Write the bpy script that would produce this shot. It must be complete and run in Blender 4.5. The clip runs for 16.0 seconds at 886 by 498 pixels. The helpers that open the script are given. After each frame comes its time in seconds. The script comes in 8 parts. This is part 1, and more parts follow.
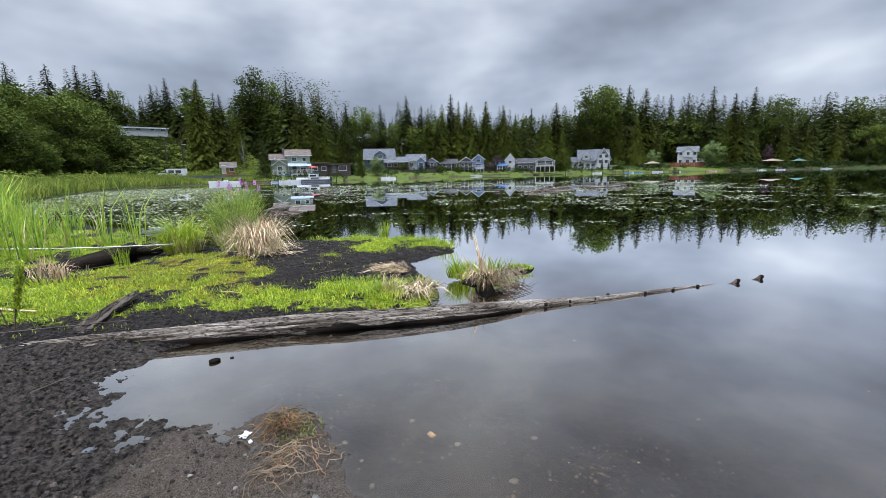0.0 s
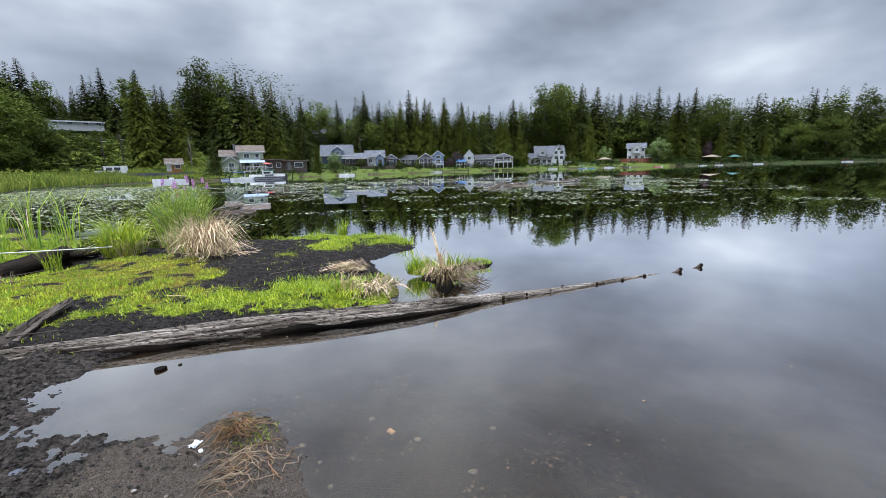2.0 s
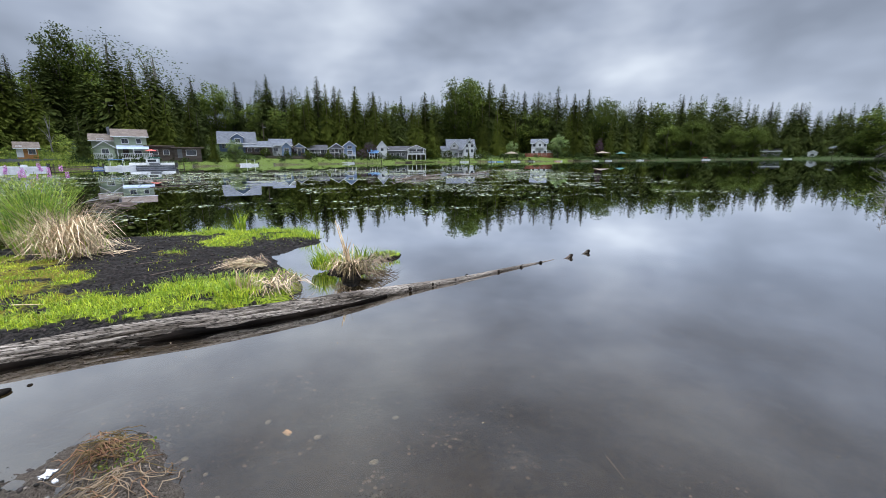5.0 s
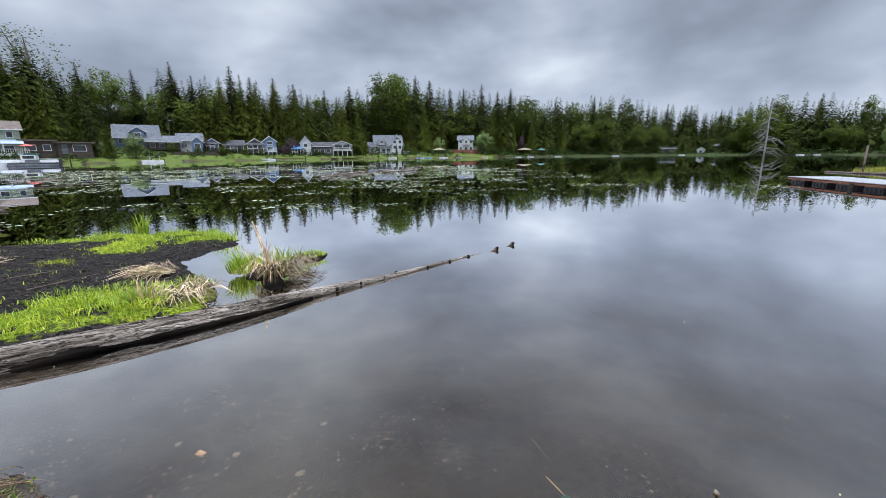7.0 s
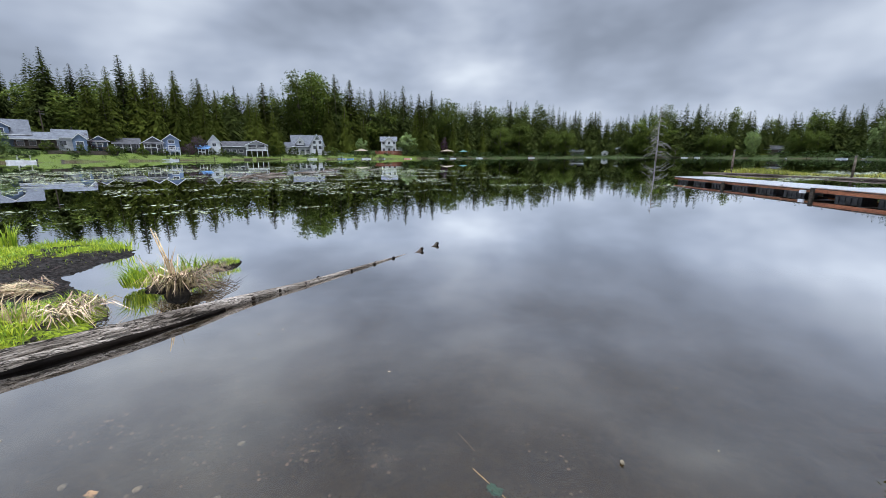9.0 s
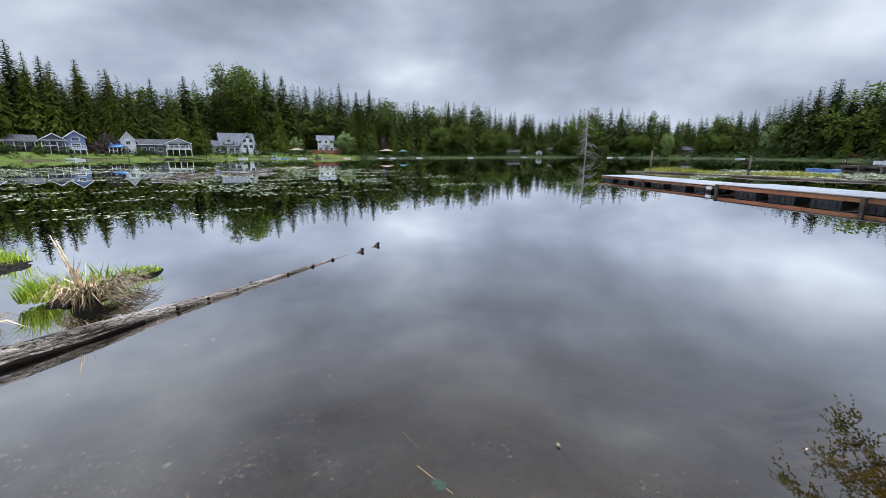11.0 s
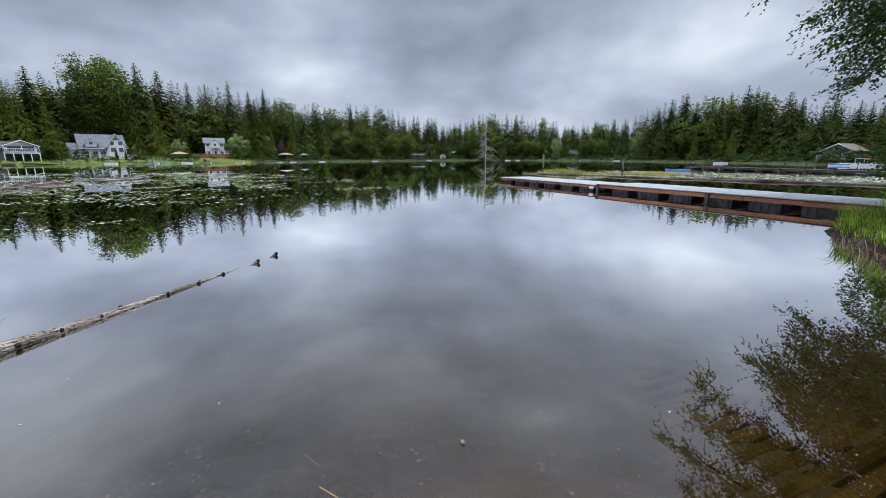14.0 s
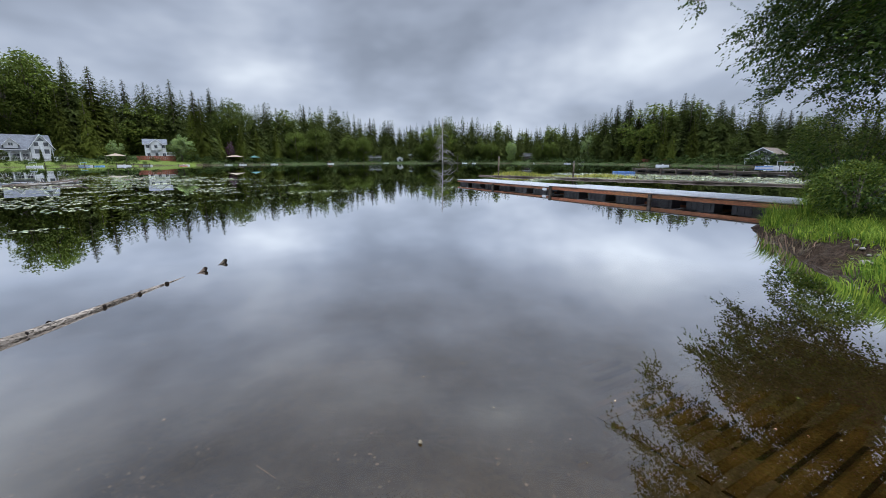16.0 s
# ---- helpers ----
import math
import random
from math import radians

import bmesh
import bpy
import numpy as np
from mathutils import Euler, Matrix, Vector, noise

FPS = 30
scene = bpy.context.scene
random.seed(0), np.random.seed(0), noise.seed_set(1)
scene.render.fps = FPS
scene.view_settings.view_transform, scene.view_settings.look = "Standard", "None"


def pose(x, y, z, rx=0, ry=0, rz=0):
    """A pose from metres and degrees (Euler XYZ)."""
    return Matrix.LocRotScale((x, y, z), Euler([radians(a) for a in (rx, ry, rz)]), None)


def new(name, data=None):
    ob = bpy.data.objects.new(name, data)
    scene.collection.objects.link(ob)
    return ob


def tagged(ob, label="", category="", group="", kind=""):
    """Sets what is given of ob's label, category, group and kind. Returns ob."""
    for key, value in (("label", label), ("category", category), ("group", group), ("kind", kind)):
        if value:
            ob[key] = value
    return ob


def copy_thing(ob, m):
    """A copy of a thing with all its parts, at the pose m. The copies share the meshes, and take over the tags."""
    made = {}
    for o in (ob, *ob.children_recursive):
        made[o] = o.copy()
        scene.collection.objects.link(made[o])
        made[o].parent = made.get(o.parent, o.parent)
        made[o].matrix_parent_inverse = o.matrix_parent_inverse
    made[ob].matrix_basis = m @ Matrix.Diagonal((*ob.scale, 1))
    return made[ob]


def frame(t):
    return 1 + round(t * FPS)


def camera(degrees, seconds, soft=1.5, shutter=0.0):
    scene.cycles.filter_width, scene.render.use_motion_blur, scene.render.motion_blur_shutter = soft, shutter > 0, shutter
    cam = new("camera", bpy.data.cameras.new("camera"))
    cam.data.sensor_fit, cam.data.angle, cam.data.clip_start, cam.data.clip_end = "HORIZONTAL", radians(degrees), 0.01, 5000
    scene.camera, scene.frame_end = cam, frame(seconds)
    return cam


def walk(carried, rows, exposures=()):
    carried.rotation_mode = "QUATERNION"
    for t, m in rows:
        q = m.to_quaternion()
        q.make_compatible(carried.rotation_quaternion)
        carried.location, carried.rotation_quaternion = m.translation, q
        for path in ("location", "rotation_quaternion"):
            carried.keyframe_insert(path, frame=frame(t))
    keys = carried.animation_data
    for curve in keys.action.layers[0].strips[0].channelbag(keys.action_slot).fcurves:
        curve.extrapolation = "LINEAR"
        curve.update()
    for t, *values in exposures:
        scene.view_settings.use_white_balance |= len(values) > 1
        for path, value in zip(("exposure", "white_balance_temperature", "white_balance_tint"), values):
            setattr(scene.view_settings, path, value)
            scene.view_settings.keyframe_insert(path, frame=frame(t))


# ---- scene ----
import functools

cam = camera(95.02, 16.0, soft=0.85)
PATH = [
    (0, pose(0.000, -0.000, 1.600, 79.225, 1.163, -3.385)),
    (0.5, pose(0.006, -0.003, 1.599, 79.074, 1.219, -4.615)),
    (1, pose(0.017, -0.004, 1.598, 78.895, 1.366, -5.888)),
    (1.5, pose(0.034, -0.014, 1.603, 78.724, 1.440, -7.272)),
    (2, pose(0.037, -0.015, 1.600, 78.594, 1.360, -8.941)),
    (2.5, pose(0.054, -0.025, 1.604, 78.419, 1.267, -10.660)),
    (3, pose(0.074, -0.043, 1.605, 78.214, 1.096, -12.642)),
    (3.5, pose(0.098, -0.050, 1.600, 78.053, 0.883, -14.774)),
    (4, pose(0.116, -0.057, 1.600, 77.856, 0.570, -16.827)),
    (6.5, pose(0.201, -0.065, 1.595, 76.723, 0.407, -27.820)),
    (7, pose(0.208, -0.062, 1.592, 76.754, 0.304, -30.670)),
    (7.5, pose(0.210, -0.058, 1.589, 76.803, 0.053, -33.430)),
    (8, pose(0.213, -0.067, 1.590, 76.844, 0.038, -36.079)),
    (8.5, pose(0.221, -0.076, 1.593, 76.863, -0.061, -38.753)),
    (9, pose(0.231, -0.086, 1.592, 76.907, -0.052, -41.151)),
    (11.5, pose(0.253, -0.115, 1.584, 76.873, -0.279, -51.407)),
    (12, pose(0.266, -0.121, 1.584, 76.936, -0.338, -53.488)),
    (12.5, pose(0.274, -0.131, 1.582, 77.167, -0.199, -55.663)),
    (13, pose(0.285, -0.145, 1.588, 77.310, -0.026, -57.883)),
    (13.5, pose(0.300, -0.153, 1.591, 77.377, 0.052, -60.106)),
    (14, pose(0.309, -0.168, 1.589, 77.369, 0.016, -62.357)),
    (14.5, pose(0.314, -0.186, 1.585, 77.364, 0.015, -64.387)),
    (15, pose(0.302, -0.197, 1.592, 77.422, 0.043, -65.936)),
    (15.5, pose(0.299, -0.205, 1.595, 77.544, 0.023, -67.162)),
    (16, pose(0.292, -0.212, 1.597, 77.713, -0.023, -68.244)),
]
walk(cam, PATH)

# ---- sky and light: a bright overcast day ----
def polar(az, d):
    """A place by its bearing (degrees, clockwise from the y axis) and distance."""
    return d * math.sin(radians(az)), d * math.cos(radians(az))


def make_world():
    w = bpy.data.worlds.new("overcast_sky")
    scene.world = w
    w.use_nodes = True
    nt = w.node_tree
    nt.nodes.clear()
    N, L = nt.nodes.new, nt.links.new

    def math_node(op, a, b=None, clamp=False):
        n = N("ShaderNodeMath")
        n.operation, n.use_clamp = op, clamp
        for i, v in enumerate((a, b)):
            if v is None:
                continue
            if isinstance(v, (int, float)):
                n.inputs[i].default_value = v
            else:
                L(v, n.inputs[i])
        return n.outputs[0]

    co = N("ShaderNodeTexCoord")
    sep = N("ShaderNodeSeparateXYZ")
    L(co.outputs["Generated"], sep.inputs[0])
    up = math_node("MAXIMUM", sep.outputs[2], 0.0)
    flat = N("ShaderNodeCombineXYZ")
    L(sep.outputs[0], flat.inputs[0])
    L(sep.outputs[1], flat.inputs[1])
    L(math_node("MULTIPLY", up, 2.1), flat.inputs[2])
    mp = N("ShaderNodeMapping")
    mp.inputs["Location"].default_value = CLOUD_SHIFT
    L(flat.outputs[0], mp.inputs[0])
    big = N("ShaderNodeTexNoise")
    big.inputs["Scale"].default_value, big.inputs["Detail"].default_value = 2.1, 4.0
    big.inputs["Roughness"].default_value, big.inputs["Distortion"].default_value = 0.53, 0.08
    L(mp.outputs[0], big.inputs["Vector"])
    # thin places in the cloud, where it is brighter
    cloud = big.outputs[0]
    for az, slope, size, gain in THIN_CLOUD:
        x, y = polar(az, 1.0)
        v = Vector((x, y, slope)).normalized()
        dot = N("ShaderNodeVectorMath")
        dot.operation = "DISTANCE"
        L(co.outputs["Generated"], dot.inputs[0])
        dot.inputs[1].default_value = v
        fall = N("ShaderNodeMapRange")
        fall.interpolation_type = "SMOOTHSTEP"
        fall.inputs["From Min"].default_value, fall.inputs["From Max"].default_value = 0.0, size
        fall.inputs["To Min"].default_value, fall.inputs["To Max"].default_value = gain, 0.0
        L(dot.outputs["Value"], fall.inputs["Value"])
        rag = math_node("MULTIPLY", fall.outputs[0], math_node("MULTIPLY", big.outputs[0], 2.0))
        cloud = math_node("ADD", cloud, rag)
    ramp = N("ShaderNodeValToRGB")
    e = ramp.color_ramp.elements
    e[0].position, e[0].color = 0.32, (0.24, 0.28, 0.36, 1)
    e[1].position, e[1].color = 0.76, (0.76, 0.83, 0.92, 1)
    m = e.new(0.46)
    m.color = (0.355, 0.41, 0.52, 1)
    m = e.new(0.58)
    m.color = (0.50, 0.56, 0.67, 1)
    L(cloud, ramp.inputs[0])
    # sky brightness: about twenty times the horizon overhead, raised out of view to light the ground
    grade = math_node("ADD", math_node("MULTIPLY", math_node("POWER", up, 8.0), SKY_ZENITH), math_node("ADD", SKY_HORIZON, math_node("MULTIPLY", math_node("POWER", math_node("SUBTRACT", 1.0, up), 8.0), 0.22)))
    sky = N("ShaderNodeTexSky")
    sky.sky_type, sky.sun_disc = "NISHITA", False
    sky.sun_elevation, sky.sun_rotation = radians(SUN_EL), radians(SUN_AZ)
    mix = N("ShaderNodeVectorMath")
    mix.operation = "SCALE"
    L(ramp.outputs[0], mix.inputs[0])
    L(grade, mix.inputs["Scale"])
    thin = N("ShaderNodeVectorMath")
    thin.operation = "SCALE"
    L(sky.outputs[0], thin.inputs[0])
    thin.inputs["Scale"].default_value = 0.004
    add = N("ShaderNodeVectorMath")
    add.operation = "ADD"
    L(mix.outputs[0], add.inputs[0])
    L(thin.outputs[0], add.inputs[1])
    bg, out = N("ShaderNodeBackground"), N("ShaderNodeOutputWorld")
    L(add.outputs[0], bg.inputs[0])
    bg.inputs["Strength"].default_value = 1.0
    L(bg.outputs[0], out.inputs[0])


SUN_EL, SUN_AZ = 62.0, 205.0
CLOUD_SHIFT = (3.1, 1.7, 0.4)
# bearing, slope, width and gain of the thin places, and of the heavier cloud between them
THIN_CLOUD = [(-8, 0.31, 0.20, 0.11), (-11, 0.40, 0.22, 0.06), (7, 0.20, 0.17, 0.10), (44, 0.15, 0.12, 0.13), (92.5, 0.22, 0.10, 0.05), (96, 0.28, 0.12, 0.03),
              (-31, 0.32, 0.26, 0.05), (-28, 0.5, 0.4, 0.08), (62, 0.13, 0.14, 0.05), (76, 0.09, 0.22, 0.09), (88, 0.25, 0.25, -0.03), (27, 0.15, 0.16, 0.05),
              (25, 0.29, 0.26, -0.045), (4, 0.30, 0.12, -0.06), (-19, 0.25, 0.16, -0.05), (60, 0.21, 0.22, -0.06), (74, 0.21, 0.24, -0.06), (56, 0.32, 0.26, -0.05), (33, 0.24, 0.2, -0.03), (101, 0.15, 0.12, -0.04)]
SKY_HORIZON, SKY_ZENITH = 1.0, 25.0
make_world()
sun = new("sun", bpy.data.lights.new("sun", "SUN"))
sun.data.energy, sun.data.angle, sun.data.color = 1.9, radians(40), (1.0, 0.96, 0.9)
sun.rotation_euler = (radians(90 - SUN_EL), 0, radians(180 - SUN_AZ))
scene.view_settings.exposure = 0.09

# ---- materials ----
def mat(name, c1, c2, rough=0.7, scale=3.0, fine=40.0, bump=0.15, rnd=0.0, metal=0.0, stretch=(1, 1, 1),
        c3=None, island=0.0, dist=0.01, spec=0.4, grain=0.35, trans=0.0, crack=0.0):
    """Two colours mixed by broad noise, darkened by fine grain, with relief; rnd varies it from object to object, island from piece to piece."""
    m = bpy.data.materials.new(name)
    m.use_nodes = True
    nt = m.node_tree
    N, L = nt.nodes.new, nt.links.new
    b = nt.nodes["Principled BSDF"]
    co, mp = N("ShaderNodeTexCoord"), N("ShaderNodeMapping")
    mp.inputs["Scale"].default_value = stretch
    L(co.outputs["Object"], mp.inputs[0])
    n1, n2 = N("ShaderNodeTexNoise"), N("ShaderNodeTexNoise")
    n1.inputs["Scale"].default_value, n1.inputs["Detail"].default_value = scale, 4
    n2.inputs["Scale"].default_value, n2.inputs["Detail"].default_value = fine, 3
    L(mp.outputs[0], n1.inputs["Vector"])
    L(mp.outputs[0], n2.inputs["Vector"])
    r = N("ShaderNodeValToRGB")
    e = r.color_ramp.elements
    e[0].position, e[0].color = 0.36, (*c1, 1)
    e[1].position, e[1].color = 0.64, (*c2, 1)
    if c3:
        x = e.new(0.8)
        x.color = (*c3, 1)
    L(n1.outputs[0], r.inputs[0])
    mul = N("ShaderNodeMapRange")
    mul.inputs["From Min"].default_value, mul.inputs["From Max"].default_value = 0.3, 0.7
    mul.inputs["To Min"].default_value, mul.inputs["To Max"].default_value = 1 - grain, 1 + grain
    L(n2.outputs[0], mul.inputs["Value"])
    hsv = N("ShaderNodeHueSaturation")
    L(r.outputs[0], hsv.inputs["Color"])
    val = mul.outputs[0]
    relief = n2.outputs[0]
    if crack:
        n3, ab, cr, t3 = N("ShaderNodeTexNoise"), N("ShaderNodeMath"), N("ShaderNodeMapRange"), N("ShaderNodeMath")
        n3.inputs["Scale"].default_value, n3.inputs["Detail"].default_value = crack, 4
        L(mp.outputs[0], n3.inputs["Vector"])
        ab.operation, t3.operation = "ABSOLUTE", "MULTIPLY"
        sb = N("ShaderNodeMath")
        sb.operation = "SUBTRACT"
        L(n3.outputs[0], sb.inputs[0])
        sb.inputs[1].default_value = 0.5
        L(sb.outputs[0], ab.inputs[0])
        L(ab.outputs[0], cr.inputs["Value"])
        cr.inputs["From Max"].default_value = 0.032
        cr.inputs["To Min"].default_value = 0.12
        L(val, t3.inputs[0])
        L(cr.outputs[0], t3.inputs[1])
        val = t3.outputs[0]
        t4 = N("ShaderNodeMath")
        t4.operation = "MULTIPLY_ADD"
        L(cr.outputs[0], t4.inputs[0])
        t4.inputs[1].default_value = 1.5
        L(n2.outputs[0], t4.inputs[2])
        relief = t4.outputs[0]
    for amount, node, socket in ((rnd, "ShaderNodeObjectInfo", "Random"), (island, "ShaderNodeNewGeometry", "Random Per Island")):
        if amount:
            src = N(node)
            mr = N("ShaderNodeMapRange")
            mr.inputs["To Min"].default_value, mr.inputs["To Max"].default_value = 1 - amount, 1 + amount
            L(src.outputs[socket], mr.inputs["Value"])
            t = N("ShaderNodeMath")
            t.operation = "MULTIPLY"
            L(val, t.inputs[0])
            L(mr.outputs[0], t.inputs[1])
            val = t.outputs[0]
            hr = N("ShaderNodeMapRange")
            hr.inputs["To Min"].default_value, hr.inputs["To Max"].default_value = 0.5 + amount * 0.07, 0.5 - amount * 0.07
            L(src.outputs[socket], hr.inputs["Value"])
            L(hr.outputs[0], hsv.inputs["Hue"])
    L(val, hsv.inputs["Value"])
    L(hsv.outputs[0], b.inputs["Base Color"])
    b.inputs["Roughness"].default_value, b.inputs["Metallic"].default_value = rough, metal
    b.inputs["Specular IOR Level"].default_value = spec
    if bump:
        bp = N("ShaderNodeBump")
        bp.inputs["Strength"].default_value, bp.inputs["Distance"].default_value = bump, dist
        L(relief, bp.inputs["Height"])
        L(bp.outputs[0], b.inputs["Normal"])
    if trans:
        tr, mx = N("ShaderNodeBsdfTranslucent"), N("ShaderNodeMixShader")
        L(hsv.outputs[0], tr.inputs[0])
        mx.inputs[0].default_value = trans
        L(b.outputs[0], mx.inputs[1])
        L(tr.outputs[0], mx.inputs[2])
        L(mx.outputs[0], nt.nodes["Material Output"].inputs[0])
    return m


M = {}
M["fir"] = mat("fir_needles", (0.026, 0.035, 0.010), (0.051, 0.064, 0.015), 0.85, 0.25, 2.5, 0, 0.5, island=0.12, trans=0.18, spec=0.04, grain=0.25)
M["cedar"] = mat("cedar_needles", (0.042, 0.055, 0.009), (0.078, 0.092, 0.015), 0.85, 0.25, 2.5, 0, 0.45, island=0.12, trans=0.2, spec=0.04, grain=0.25)
M["leaf"] = mat("broad_leaves", (0.042, 0.062, 0.011), (0.086, 0.110, 0.019), 0.75, 0.3, 3.0, 0, 0.35, island=0.25, trans=0.26, spec=0.05)
M["willow"] = mat("pale_willow_leaves", (0.09, 0.14, 0.03), (0.15, 0.21, 0.05), 0.6, 0.3, 3.0, 0, 0.2, island=0.35, trans=0.25)
M["maroon"] = mat("maroon_leaves", (0.02, 0.008, 0.012), (0.05, 0.014, 0.022), 0.6, 0.3, 3.0, 0, 0.2, island=0.4, trans=0.2)
M["alder"] = mat("alder_leaves", (0.025, 0.048, 0.009), (0.062, 0.104, 0.017), 0.6, 0.8, 6.0, 0, 0.1, island=0.45, trans=0.32, spec=0.15)
M["brush"] = mat("dark_brush_leaves", (0.014, 0.026, 0.007), (0.036, 0.056, 0.014), 0.8, 0.3, 3.0, 0, 0.3, island=0.45, trans=0.2, spec=0.06)
M["bush"] = mat("bush_leaves", (0.042, 0.074, 0.013), (0.108, 0.152, 0.026), 0.6, 0.8, 6.0, 0, 0.1, island=0.5, trans=0.35, spec=0.12)
M["bankgrass"] = mat("bank_grass", (0.10, 0.165, 0.02), (0.19, 0.27, 0.04), 0.6, 1.2, 9, 0, island=0.5, trans=0.4, spec=0.05)
M["weed"] = mat("dried_weed_strands", (0.045, 0.030, 0.016), (0.14, 0.092, 0.048), 0.85, 4.0, 20, 0, 0.4, spec=0.05)
M["groove_dark"] = mat("dark_groove_strip", (0.006, 0.004, 0.002), (0.012, 0.008, 0.004), 0.95, 3, 40, 0.2, spec=0.02)
M["bark"] = mat("tree_bark", (0.05, 0.04, 0.032), (0.11, 0.095, 0.08), 0.9, 2.0, 14, 0.5, 0.2, stretch=(2, 2, 0.4))
M["pale_bark"] = mat("grey_dead_wood", (0.10, 0.095, 0.088), (0.20, 0.19, 0.178), 0.9, 2.0, 14, 0.4, 0.1, stretch=(2, 2, 0.4))
M["grass"] = mat("bright_grass", (0.18, 0.275, 0.02), (0.345, 0.43, 0.04), 0.5, 1.2, 9, 0, island=0.45, trans=0.35)
M["reed"] = mat("cattail_green", (0.15, 0.27, 0.028), (0.30, 0.43, 0.06), 0.45, 1.0, 8, 0, island=0.45, trans=0.35)
M["straw"] = mat("dry_straw", (0.34, 0.25, 0.14), (0.58, 0.46, 0.29), 0.8, 4.0, 20, 0, island=0.4, trans=0.1)
M["stalk"] = mat("rotten_stalks", (0.06, 0.045, 0.03), (0.17, 0.125, 0.075), 0.9, 4.0, 20, 0, island=0.5)
M["petal"] = mat("magenta_petals", (0.42, 0.16, 0.40), (0.55, 0.28, 0.52), 0.6, 5.0, 20, 0, island=0.3, trans=0.3)
M["pad"] = mat("lily_pad", (0.17, 0.20, 0.10), (0.34, 0.37, 0.23), 0.25, 0.7, 5, 0, island=0.5, spec=0.6)
M["log"] = mat("weathered_log", (0.085, 0.070, 0.057), (0.27, 0.232, 0.197), 0.9, 3.0, 60, 1.0, stretch=(0.28, 2.6, 2.6), c3=(0.48, 0.43, 0.38), dist=0.014, grain=0.55, crack=12.0, spec=0.04)
M["dark_log"] = mat("wet_rotten_wood_and_shade", (0.004, 0.0034, 0.003), (0.017, 0.013, 0.010), 0.85, 3, 25, 0.8, 0.2, stretch=(0.3, 1.5, 1.5), spec=0.04)
M["marsh"] = mat("pale_marsh_leaves", (0.135, 0.185, 0.038), (0.235, 0.285, 0.06), 0.8, 0.2, 3.0, 0, 0.3, island=0.4, trans=0.45, spec=0.02)
M["drift"] = mat("driftwood", (0.04, 0.032, 0.025), (0.125, 0.102, 0.083), 0.9, 2, 18, 0.8, 0.3, stretch=(0.3, 1.5, 1.5), spec=0.04)
M["stone"] = mat("pebble_stone", (0.07, 0.064, 0.058), (0.21, 0.195, 0.175), 0.6, 6, 60, 0.2, 0.5, dist=0.003)
M["deck"] = mat("grey_dock_boards", (0.17, 0.18, 0.19), (0.25, 0.26, 0.27), 0.6, 2, 30, 0.2, 0.12, stretch=(0.3, 2, 2))
M["fascia"] = mat("red_brown_fascia", (0.16, 0.06, 0.025), (0.27, 0.105, 0.04), 0.7, 1.5, 25, 0.2, 0.12, stretch=(0.3, 2, 2))
M["float"] = mat("black_float", (0.012, 0.012, 0.014), (0.03, 0.03, 0.033), 0.55, 4, 25, 0.1, 0.2)
M["oldwood"] = mat("dark_old_timber", (0.03, 0.025, 0.02), (0.08, 0.066, 0.055), 0.9, 2, 20, 0.4, 0.2, stretch=(0.4, 2, 2), spec=0.05)
M["rope"] = mat("white_rope", (0.6, 0.6, 0.56), (0.75, 0.74, 0.7), 0.8, 30, 200, 0.2)
M["concrete"] = mat("wet_ramp_concrete", (0.021, 0.0135, 0.004), (0.047, 0.031, 0.010), 0.9, 2.5, 60, 0.4, 0.1, spec=0.03)
M["glass"] = mat("window_glass", (0.02, 0.025, 0.03), (0.035, 0.04, 0.05), 0.06, 1, 4, 0, 0.3, spec=0.8, grain=0.1)
M["white"] = mat("white_paint", (0.42, 0.43, 0.45), (0.52, 0.53, 0.55), 0.55, 1, 12, 0.05, 0.05, grain=0.06)
M["fgreen"] = mat("pale_green_siding", (0.19, 0.235, 0.175), (0.25, 0.295, 0.225), 0.7, 1, 18, 0.1, 0.05, grain=0.1, stretch=(0.3, 0.3, 3))
M["fblue"] = mat("blue_siding", (0.085, 0.125, 0.21), (0.12, 0.165, 0.26), 0.7, 1, 18, 0.1, 0.05, grain=0.1, stretch=(0.3, 0.3, 3))
M["fgrey"] = mat("grey_siding", (0.075, 0.08, 0.09), (0.12, 0.127, 0.138), 0.7, 1, 18, 0.1, 0.1, grain=0.1, stretch=(0.3, 0.3, 3), spec=0.15)
M["fwhite"] = mat("off_white_siding", (0.34, 0.36, 0.385), (0.44, 0.46, 0.485), 0.7, 1, 18, 0.1, 0.05, grain=0.08, stretch=(0.3, 0.3, 3))
M["fbrown"] = mat("dark_brown_siding", (0.035, 0.026, 0.022), (0.065, 0.05, 0.042), 0.75, 1, 18, 0.15, 0.1, stretch=(0.3, 0.3, 3))
M["fcedar"] = mat("orange_cedar_siding", (0.26, 0.11, 0.035), (0.36, 0.16, 0.05), 0.7, 1.5, 18, 0.15, 0.1)
M["redwood"] = mat("red_stained_fence", (0.12, 0.04, 0.025), (0.19, 0.065, 0.04), 0.8, 1.5, 18, 0.15, 0.15)
M["rbrown"] = mat("brown_shingles", (0.075, 0.060, 0.05), (0.115, 0.095, 0.08), 0.9, 1.2, 9, 0.3, 0.08, spec=0.1)
M["rgrey"] = mat("grey_shingles", (0.065, 0.07, 0.08), (0.10, 0.107, 0.12), 0.9, 1.2, 9, 0.3, 0.08, spec=0.1)
M["rdark"] = mat("dark_roofing", (0.035, 0.035, 0.038), (0.065, 0.065, 0.07), 0.9, 1.2, 9, 0.3, 0.08, spec=0.1)
